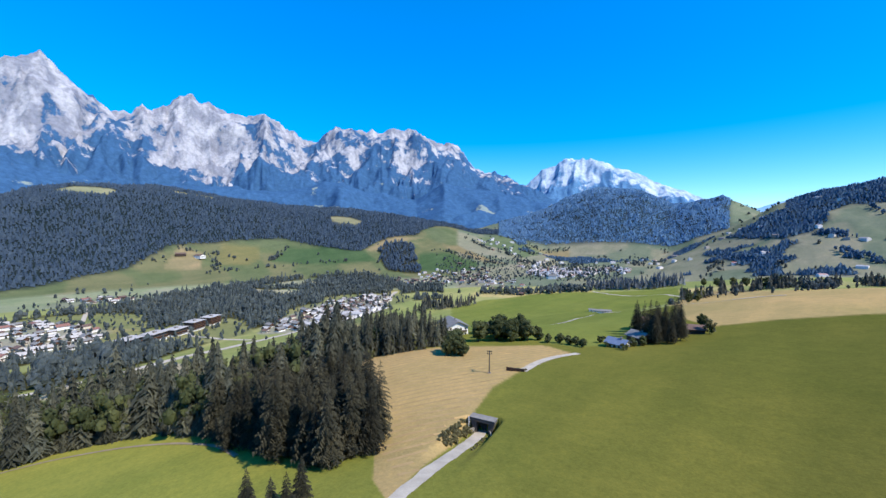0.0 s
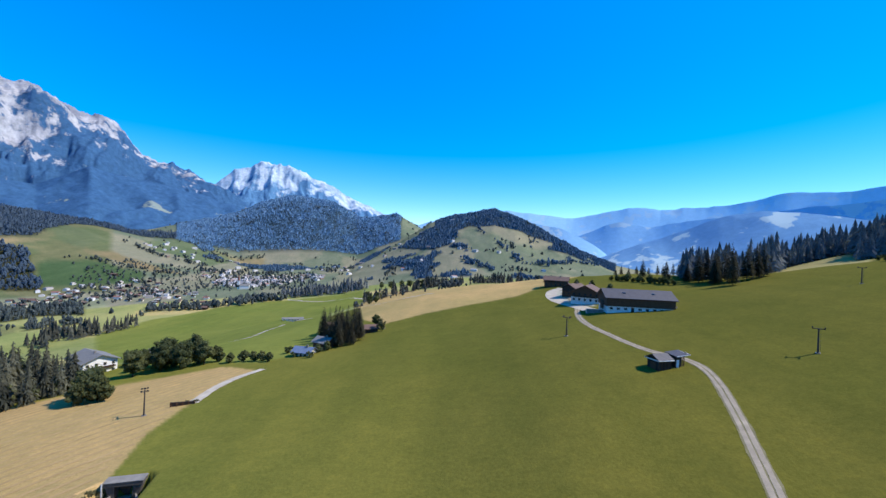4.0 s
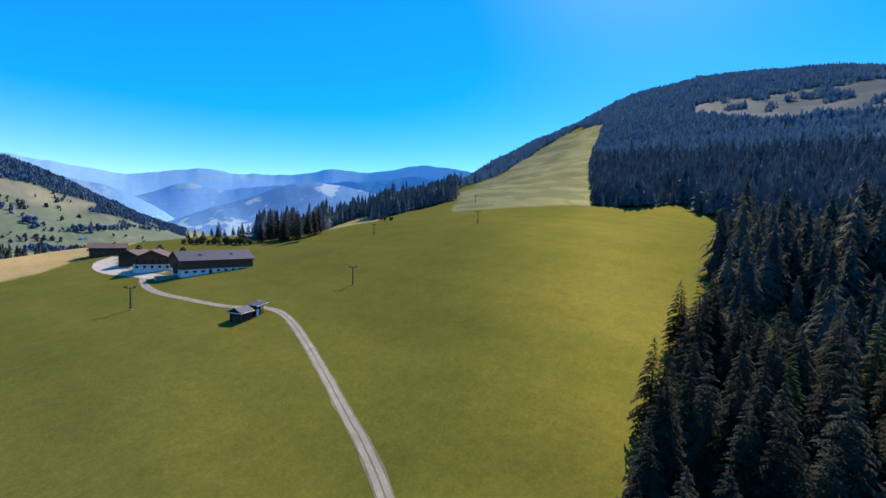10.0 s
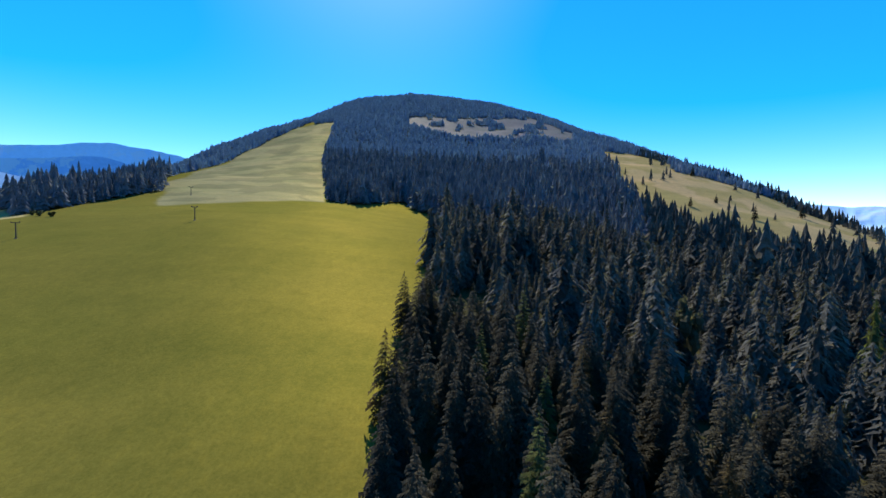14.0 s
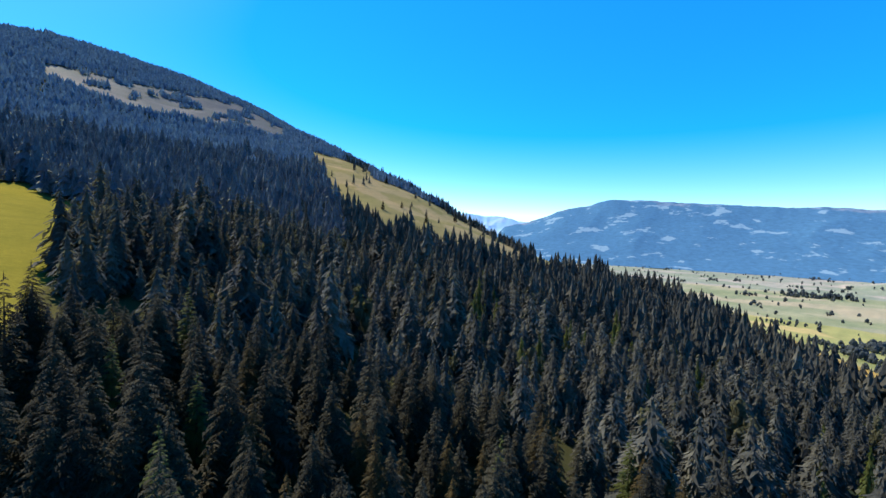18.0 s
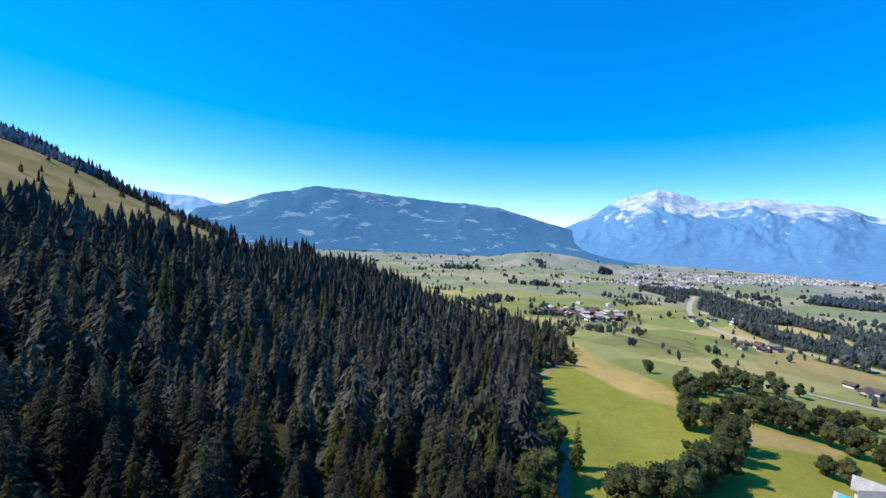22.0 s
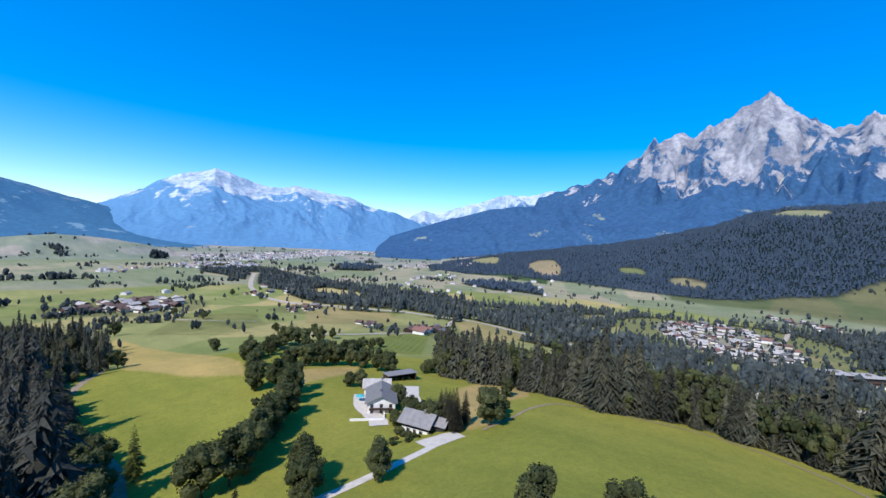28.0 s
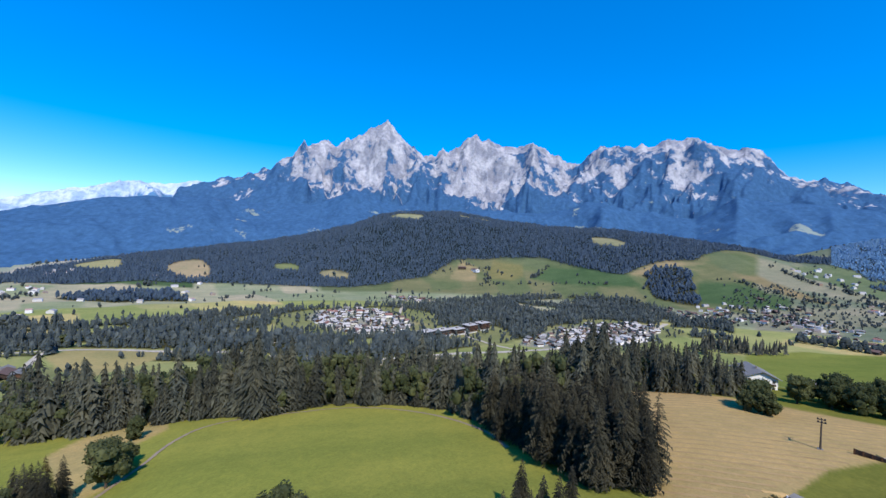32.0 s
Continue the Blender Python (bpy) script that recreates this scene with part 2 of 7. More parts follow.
profile(100, -43, -43, -34, -24, -8, 15, 65, 180, 370, 622, 400, 100)
profile(110, -44, -45, -38, -30, -12, 12, 65, 180, 350, 515, 300, 100)
profile(120, -45, -47, -42, -37, -22, 0, 55, 168, 245, 200, 100, 0)
profile(128, -46, -49, -46, -44, -36, -15, 40, 118, 90, 20, -50, -100)
profile(136, -46, -50, -50, -50, -45, -28, 10, 42, 20, -60, -120, -150)
profile(145, -48, -52, -56, -60, -60, -45, -30, -40, -120, -150, -150, -150)
profile(158, -50, -56, -64, -72, -78, -70, -64, -125, -150, -150, -150, -150)
profile(172, -52, -58, -70, -80, -90, -95, -115, -148, -150, -150, -150, -150)
profile(185, -53, -60, -76, -84, -91, -108, -132, -150, -150, -150, -150, -150)
profile(195, -53, -60, -77, -82, -88, -106, -132, -150, -150, -150, -150, -150)
profile(210, -52, -61, -72, -77, -86, -102, -132, -150, -150, -150, -150, -150)
profile(225, -50, -58, -70, -79, -92, -110, -136, -150, -150, -150, -150, -150)
profile(245, -46, -50, -62, -74, -95, -120, -142, -150, -150, -150, -150, -150)
profile(270, -46, -50, -62, -75, -97, -122, -143, -150, -150, -150, -150, -150)
profile(290, -45, -47, -58, -70, -92, -118, -142, -150, -145, -140, -140, -140)
profile(310, -44, -44, -52, -57, -72, -105, -138, -148, -140, -130, -120, -110)
profile(325, -43, -43, -50, -55, -64, -95, -130, -140, -120, -95, -80, -60)
profile(340, -43, -43, -47, -52, -58, -70, -108, -128, -100, -85, -70, -60)

BEARINGS = sorted(PROFILES)
TABLE = np.array([PROFILES[k] for k in BEARINGS], float)
FINE_AZ = np.arange(0, 360, 1.0)
FINE_R = np.linspace(RINGS[0], RINGS[-1], 160)


def smooth_table():
    """The profiles, spread over all bearings and distances and softened."""
    along = np.array([np.interp(FINE_R, RINGS, row) for row in TABLE])
    keys = np.array([BEARINGS[-1] - 360] + BEARINGS + [BEARINGS[0] + 360])
    full = np.vstack([along[-1:], along, along[:1]])
    grid = np.array([np.interp(FINE_AZ, keys, full[:, j]) for j in range(full.shape[1])]).T
    for _ in range(3):
        grid = (np.roll(grid, 3, 0) + np.roll(grid, -3, 0) + np.roll(grid, 1, 0) + np.roll(grid, -1, 0) + grid) / 5
    pad = np.pad(grid, ((0, 0), (3, 3)), mode="edge")
    return (pad[:, :-6] + pad[:, 1:-5] + 2 * pad[:, 2:-4] + 3 * pad[:, 3:-3] + 2 * pad[:, 4:-2] + pad[:, 5:-1] + pad[:, 6:]) / 11


GRID = smooth_table()


def base_height(az, r):
    u = np.asarray(az, float) % 360
    v = np.clip((np.log(np.maximum(r, 25)) - RINGS[0]) / (FINE_R[1] - FINE_R[0]), 0, len(FINE_R) - 1.001)
    i, j = np.floor(u).astype(int) % 360, np.floor(v).astype(int)
    fu, fv, k = u - np.floor(u), v - np.floor(v), (np.floor(u).astype(int) + 1) % 360
    return ((GRID[i, j] * (1 - fu) + GRID[k, j] * fu) * (1 - fv) + (GRID[i, j + 1] * (1 - fu) + GRID[k, j + 1] * fu) * fv)


def crest(az, line):
    """Angle of a crest above the camera's level at the bearings az; line: bearing, angle, bearing, angle ..."""
    a, e = np.array(line[0::2], float), np.array(line[1::2], float)
    mid = (a[0] + a[-1]) / 2
    rel = (np.asarray(az, float) - mid + 180) % 360 - 180 + mid
    return np.interp(rel, a, e), (rel >= a[0]) & (rel <= a[-1])


WOODED_HILL = [228, -4.4, 235, -3.1, 246, -1.6, 256, -0.2, 266, 2.2, 273, 4.3, 280, 4.5, 287, 3.8, 294, 3.1, 301, 3.0, 308, 2.3, 316, 1.3, 324, -0.5, 332, -2.5]
ROUND_HILL = [344, -3.5, 351, 0.3, 356, 3.1, 360, 4.4, 365.4, 5.2, 369.5, 3.9, 373, 2.4, 380, -0.4, 386, -2]
BACK_HILL = [318, 0.0, 328, 2.5, 333, 4.7, 337.5, 5.9, 342, 5.3, 346, 3.7, 350.7, 4.3, 353, 3.2, 358, 1, 364, -1]
VALLEY_KNOLL = [178, -3.4, 182, -2.6, 187, -2.2, 191, -2.4, 194, -2.8, 198, -3.4]
# crest line, distance of the crest, distance of its foot, share of the foot's width behind it
HILLS = [(WOODED_HILL, 2250, 1350, 1.0), (ROUND_HILL, 1950, 1150, 0.9), (BACK_HILL, 2700, 2000, 0.8), (VALLEY_KNOLL, 2300, 2000, 1.0)]


CUT = [(-57, 55), (-63.5, 73), (-70.5, 92.0)]


def road_cut(x, y):
    """The cutting by which the gravel road sinks into the culvert: depth at a place."""
    depth = np.zeros(x.shape)
    done = 0.0
    total = sum(math.dist(p, q) for p, q in zip(CUT[:-1], CUT[1:]))
    for (x0, y0), (x1, y1) in zip(CUT[:-1], CUT[1:]):
        dx, dy = x1 - x0, y1 - y0
        L = math.hypot(dx, dy)
        along = ((x - x0) * dx + (y - y0) * dy) / L
        d = np.abs((x - x0) * dy - (y - y0) * dx) / L
        u = np.clip((done + along) / total, 0, 1)
        side = np.clip((6.5 - d) / 3.5, 0, 1)
        ok = (along > -0.5) & (along < L + 0.3)
        depth = np.maximum(depth, np.where(ok, 4.0 * u * u * (3 - 2 * u) * side * side * (3 - 2 * side), 0))
        done += L
    return depth


def ground_height(x, y):
    """Height of the land at a place of the plan."""
    x, y = np.asarray(x, float), np.asarray(y, float)
    r = np.hypot(x, y)
    az = np.degrees(np.arctan2(x, y)) % 360
    h = base_height(az, r)
    h = h + (-45.5 - h) * np.clip((45 - r) / 40, 0, 1)
    h = h + (fbm(x / 90, y / 90, 3, 5) - 0.5) * np.clip((r - 60) / 400, 0, 1) * 7
    h = h + (fbm(x / 330, y / 330, 4, 9) - 0.5) * np.clip((r - 700) / 900, 0, 1) * 36 * np.clip((h + 150) / 120, 0.12, 1)
    for line, top, foot, behind in HILLS:
        el, inside = crest(az + (fbm(x / 260, y / 260, 3, 21) - 0.5) * 3, line)
        z = top * np.tan(np.radians(el))
        u = np.clip((r - foot) / (top - foot), 0, 1)
        shape = (u * u * (3 - 2 * u)) ** 0.85
        back = np.clip(1 - (r - top) / ((top - foot) * behind), 0, 1)
        shape = np.where(r > top, back * back * (3 - 2 * back), shape)
        bump = (fbm(x / 300, y / 300, 4, 31, True) - 0.55) * 90 * shape * (1 - shape * 0.8)
        h = np.where(inside, np.maximum(h, h + (z - h) * shape + bump * (z > h)), h)
    return EYE + LIFT * h - road_cut(x, y)


def spot(az, r):
    """The plan's place at a bearing (degrees, clockwise from y) and distance."""
    return r * math.sin(radians(az)), r * math.cos(radians(az))


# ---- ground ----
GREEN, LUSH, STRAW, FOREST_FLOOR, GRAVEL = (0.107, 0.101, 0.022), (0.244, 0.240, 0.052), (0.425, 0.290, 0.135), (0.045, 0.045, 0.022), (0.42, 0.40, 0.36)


def inside(x, y, poly, soft=0.0):
    """1 inside a polygon of the plan, 0 outside it."""
    hit = np.zeros(x.shape, bool)
    n = len(poly)
    for i in range(n):
        (x0, y0), (x1, y1) = poly[i], poly[(i + 1) % n]
        if y0 != y1:
            hit ^= ((y0 > y) != (y1 > y)) & (x < (x1 - x0) * (y - y0) / (y1 - y0) + x0)
    return hit


def polar(x, y):
    return np.degrees(np.arctan2(x, y)) % 360, np.hypot(x, y)


def band(az, r, bearings, near, far):
    """True between two distances that change with the bearing."""
    a = (np.asarray(az) - bearings[0]) % 360 + bearings[0]
    return (a <= bearings[-1]) & (r >= np.interp(a, bearings, near)) & (r <= np.interp(a, bearings, far))


def piste(az, r):
    wide = 75.5 + np.clip((r - 1000) / 750, 0, 1) * 2.2
    left = 57 + np.clip((r - 700) / 1000, 0, 1) * 19 + 2.5 * (fbm(r / 90, az * 0 + 3.0, 2, 29) - 0.5)
    return (r > 430) & (r < 1500) & (az > left) & (az < wide)


def clearcut(az, r):
    """Felled patches high on the mountain."""
    n = fbm(az * 0.7, r / 60, 3, 19)
    return band(az, r, [87, 91, 96, 101, 105, 110], [1430, 1310, 1250, 1300, 1340, 1290], [1540, 1570, 1620, 1800, 1860, 1560]) & (n > 0.34) | (band(az, r, [52, 60, 70], [900, 1100, 1500], [960, 1180, 1560]) & (n > 0.5))


FOREST_MEADOW = [(80, -776), (31, -678), (-19, -614), (-15, -563), (16, -530), (54, -560)]


def wood_slope(az, r, holes=True):
    """The spruce forest below the camera and up the mountain."""
    left = np.interp(r, [60, 72, 92, 128, 174, 195, 280, 383, 420, 700], [82, 82.5, 84.2, 86, 88.3, 89.5, 92, 93, 88, 80])
    right = np.interp(r, [40, 60, 130, 200, 300, 450, 600, 700, 760], [170, 180, 188, 188.5, 186, 181, 172, 166, 160])
    top = np.interp(az, [78, 111, 114, 117, 120, 124, 130, 136, 145, 158, 166, 190], [2300, 2300, 1000, 610, 545, 490, 500, 480, 520, 680, 720, 720])
    x, y = r * np.sin(np.radians(az)), r * np.cos(np.radians(az))
    gap = ((x - 13) / 15) ** 2 + ((y + 170) / 13) ** 2 < 1
    gap |= (fbm(x / 15, y / 15, 2, 83) > 0.70) & holes
    return ~clearcut(az, r) & ~gap & ~inside(x, y, FOREST_MEADOW) & (r > 36) & (az > left) & (az < right) & (r < top)


def wood_ridge(az, r):
    return ~clearcut(az, r) & (band(az, r, [30, 34, 38.6, 39.2, 44.4, 45, 57], [385, 395, 430, 590, 620, 470, 560], [430, 470, 560, 760, 820, 760, 1100]) | (band(az, r, [52, 57, 66, 74, 76, 80, 108, 111.5, 113, 118, 121.3, 122.3, 129, 135], [620, 800, 1150, 1600, 440, 430, 650, 1000, 1160, 1150, 1140, 930, 915, 960], [2300, 2300, 2300, 2300, 2300, 2300, 2300, 2300, 2300, 2300, 1700, 1150, 1000, 1000]) & ~piste(az, r)))


HILL_FOOT_WOODS = [[(-1276, 942), (-1346, 1055), (-1300, 1150), (-1190, 1090), (-1066, 985), (-1171, 900)], [(-1075, -763), (-1180, -750), (-1190, -560), (-1093, -484), (-1040, -600)], [(-951, -1271), (-1082, -1446), (-1180, -1290), (-1060, -1180)]]
ROUND_HILL_WOOD = [(-245, 1646), (-160, 1540), (-76, 1458), (-20, 1490), (11, 1554), (5, 1640), (0, 1700), (-120, 1740)]


def foot_woods(az, r):
    """Woods between the fields at the foot of the hills."""
    x, y = r * np.sin(np.radians(az)), r * np.cos(np.radians(az))
    x, y = x + 50 * (fbm(x / 60, y / 60, 2, 31) - 0.5), y + 50 * (fbm(x / 60, y / 60, 2, 32) - 0.5)
    return np.any([inside(x, y, p) for p in HILL_FOOT_WOODS], axis=0)


HILL_CLEARINGS = [(236, 240, 1900, 2150, (0.30, 0.27, 0.15)), (244.3, 248.6, 1560, 1840, (0.33, 0.255, 0.165)), (256, 259, 1620, 1700, (0.17, 0.19, 0.09)), (271, 276, 2020, 2110, (0.26, 0.25, 0.16)), (281, 286, 2080, 2160, (0.25, 0.24, 0.16)),
                  (262, 266, 1520, 1580, (0.24, 0.21, 0.13)), (300, 304, 1900, 1990, (0.24, 0.22, 0.14))]


def clearing(az, r, hole):
    """An uneven opening in the wood of the hill."""
    a0, a1, r0, r1, _ = hole
    x, y = r * np.sin(np.radians(az)), r * np.cos(np.radians(az))
    u, v = (az - (a0 + a1) / 2) / (a1 - a0) * 2, (r - (r0 + r1) / 2) / (r1 - r0) * 2
    return np.abs(u) ** 3 + np.abs(v + 0.35 * u) ** 3 < 0.35 + 1.3 * fbm(x / 70, y / 70, 3, 88)


def wood_hill(az, r):
    n = fbm(r * np.sin(np.radians(az)) / 260, r * np.cos(np.radians(az)) / 260, 3, 77)
    cut = np.zeros(np.shape(az), bool)
    for hole in HILL_CLEARINGS:
        cut |= clearing(az, r, hole)
    return band(az, r, [230, 240, 258, 266, 277, 281, 287, 294, 299, 304, 308, 312, 315, 324], [1650, 1560, 1440, 1420, 1520, 1660, 1690, 1740, 1670, 1640, 1770, 1830, 2080, 2150], [2000, 2300, 2350, 2350, 2350, 2350, 2350, 2350, 2350, 2350, 2350, 2350, 2350, 2300]) & ((n > 0.24) | (r > 1800)) & ~cut


SETTLED = [(-190, -800, 110), (-395, -335, 65), (-390, -610, 60), (-850, -40, 170), (-790, -60, 130), (-925, 20, 120), (-690, 150, 95), (-745, 195, 60), (-720, 440, 110), (-620, 350, 90), (-800, 560, 110), (-1190, 105, 100), (-430, 50, 70), (-850, 1200, 290), (-640, 1330, 190), (-900, 1050, 210), (-560, 1230, 130), (-940, 900, 105)]


def settled(x, y):
    """Land kept clear of woods round the villages."""
    hit = np.zeros(np.shape(x), bool)
    for cx, cy, rad in SETTLED:
        hit |= (x - cx) ** 2 + (y - cy) ** 2 < rad * rad
    return hit


VALLEY_ROAD = [(-640, -1300), (-520, -1080), (-462, -953), (-414, -804), (-405, -700), (-445, -630), (-523, -503), (-557, -398), (-553, -249), (-490, -120), (-479, -55), (-470, 16), (-495, 104), (-552, 222), (-590, 322), (-650, 440), (-740, 560), (-860, 700)]


def beside_road(x, y, wide=17):
    """The strip along the valley road that is kept clear of trees."""
    hit = np.zeros(np.shape(x), bool)
    for (x0, y0), (x1, y1) in zip(VALLEY_ROAD[:-1], VALLEY_ROAD[1:]):
        u = np.clip(((x - x0) * (x1 - x0) + (y - y0) * (y1 - y0)) / ((x1 - x0) ** 2 + (y1 - y0) ** 2), 0, 1)
        hit |= np.hypot(x - x0 - u * (x1 - x0), y - y0 - u * (y1 - y0)) < wide
    return hit | inside(x, y, FIELD_TAN) | inside(x, y, FIELD_WHEAT) | inside(x, y, GRAVEL_YARD)


def river_wood(az, r):
    n = fbm(r * np.sin(np.radians(az)) / 120, r * np.cos(np.radians(az)) / 120, 3, 41)
    return band(az, r, [200, 207, 212, 217, 228, 238, 250, 262, 275, 290, 305, 316], [1500, 1150, 850, 720, 700, 600, 470, 420, 440, 700, 900, 950], [1850, 1700, 1330, 1180, 1040, 900, 970, 1010, 1090, 1400, 1450, 1200]) & (n > 0.32) & ~settled(r * np.sin(np.radians(az)), r * np.cos(np.radians(az))) & ~beside_road(r * np.sin(np.radians(az)), r * np.cos(np.radians(az)))


def hill_woods(az, r):
    """Woods on the round hill and the hill behind it."""
    x, y = r * np.sin(np.radians(az)), r * np.cos(np.radians(az))
    n = fbm(x / 210, y / 210, 4, 57)
    e = (az + 180) % 360 - 180
    crown = inside(x, y, ROUND_HILL_WOOD) | ((e > -3) & (e < 22) & (r > 1610 + 80 * n) & (r < 2200)) | ((e > 9) & (e < 20) & (r > 1560) & (r < 1900) & (n > 0.45))
    back = (e > -36) & (e < -8) & (r > 2150) & (r < 2950) & (n > 0.20)
    strips = (e > -8) & (e < 22) & (r > 1180) & (r < 1800) & (n > 0.64)
    mid = (e > -40) & (e < -8) & (r > 1150) & (r < 2150) & (n > 0.65)
    return (crown | back | strips | mid) & ~settled(x, y)


FIELD_MEADOW = [(-89, -84), (-130, -78), (-184, -82), (-180, -55), (-197, -36), (-194, -5), (-172, 21), (-137, 34), (-115, 36), (-89, 22), (-40, 14), (-30, -30)]
FIELD_STUBBLE = [(-192, 121), (-178, 146), (-143, 176), (-110, 196), (-88, 185), (-92, 150), (-87, 118), (-69, 78), (-56, 44), (-66, 48), (-79, 58), (-92, 72), (-130, 92)]


FIELD_ROADSIDE = [(-51, -297), (-82, -259), (-101, -223), (-68, -184), (-46, -156), (-38, -168), (-40, -230)]
FIELD_CUT = [(-98, -478), (-70, -308), (-88, -249), (-107, -229), (-119, -260), (-115, -332), (-106, -397)]
FIELD_FARM = [(-111, -182), (-157, -187), (-128, -150), (-104, -132), (-96, -110), (-68, -91), (-56, -119), (-84, -152)]
FIELD_CORN = [(-116, -188), (-134, -217), (-168, -203), (-154, -190)]
FIELD_TRIANGLE = [(-168, -125), (-190, -126), (-220, -107), (-180, -89), (-162, -93), (-131, -78), (-118, -84)]
FIELD_TAN = [(-506, -372), (-570, -378), (-556, -247), (-485, -252), (-385, -250)]
FIELD_TAN_WEST = [(-380, -592), (-445, -610), (-495, -510), (-437, -433), (-353, -418), (-269, -422)]
FIELD_GOLD = [(-366, -554), (-449, -611), (-474, -468), (-379, -403), (-338, -486)]
FIELD_WHEAT = [(-510, -355), (-561, -269), (-396, -261), (-444, -317)]
FIELD_STRIPED = [(-234, -305), (-395, -329), (-252, -222), (-205, -250)]
FIELD_DRY = [(-96, 420), (-71, 329), (-48, 293), (-19, 312), (58, 337), (140, 430), (150, 600), (42, 700), (-51, 744), (-141, 898), (-166, 758), (-140, 560)]
UPPER_MEADOW = [(-126, 207), (-92, 200), (-62, 246), (-85, 300), (-130, 420), (-160, 560), (-165, 760), (-240, 1040), (-430, 960), (-530, 870), (-560, 700), (-555, 600), (-330, 360), (-230, 260)]
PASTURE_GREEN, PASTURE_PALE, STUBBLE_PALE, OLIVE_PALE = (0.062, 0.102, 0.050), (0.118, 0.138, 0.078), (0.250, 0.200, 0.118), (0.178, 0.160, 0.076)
HILL_FIELDS = [([(-1437, 578), (-1522, 687), (-1465, 815), (-1350, 930), (-1253, 926), (-1325, 740)], PASTURE_GREEN), ([(-1496, 270), (-1621, 344), (-1567, 403), (-1463, 366)], STUBBLE_PALE),
               ([(-1482, 419), (-1605, 477), (-1560, 590), (-1470, 560), (-1438, 506)], OLIVE_PALE), ([(-1560, 590), (-1605, 477), (-1640, 640), (-1603, 709), (-1498, 671)], PASTURE_PALE),
               ([(-1356, 940), (-1398, 1114), (-1318, 1235), (-1346, 1055), (-1290, 985)], STUBBLE_PALE), ([(-1503, 1407), (-1278, 1417), (-1224, 1248), (-1324, 1261)], PASTURE_PALE),
               ([(-1204, 1093), (-1149, 1193), (-997, 1231), (-922, 1139), (-1081, 999)], PASTURE_GREEN), ([(-1205, 1239), (-1168, 1310), (-887, 1290), (-1000, 1240)], (0.225, 0.175, 0.105)),
               ([(-1298, 1599), (-1246, 1781), (-997, 1823), (-918, 1452), (-1172, 1503)], (0.115, 0.145, 0.085)), ([(-1144, 1767), (-920, 1880), (-828, 1652), (-1026, 1799)], STUBBLE_PALE),
               ([(-704, 2049), (-609, 2433), (-465, 2309), (-406, 2028)], (0.130, 0.165, 0.120)), ([(-1308, -912), (-1515, -930), (-1433, -607), (-1332, -571)], PASTURE_GREEN),
               ([(-1494, -723), (-1749, -777), (-1649, -636), (-1438, -567)], (0.33, 0.255, 0.165))]
GRAVEL_YARD = [(-470, 10), (-440, -10), (-372, 40), (-375, 78), (-430, 110), (-480, 95)]
FARM_YARD = [(84, 338), (80, 310), (84, 268), (96, 258), (104, 300), (100, 338)]


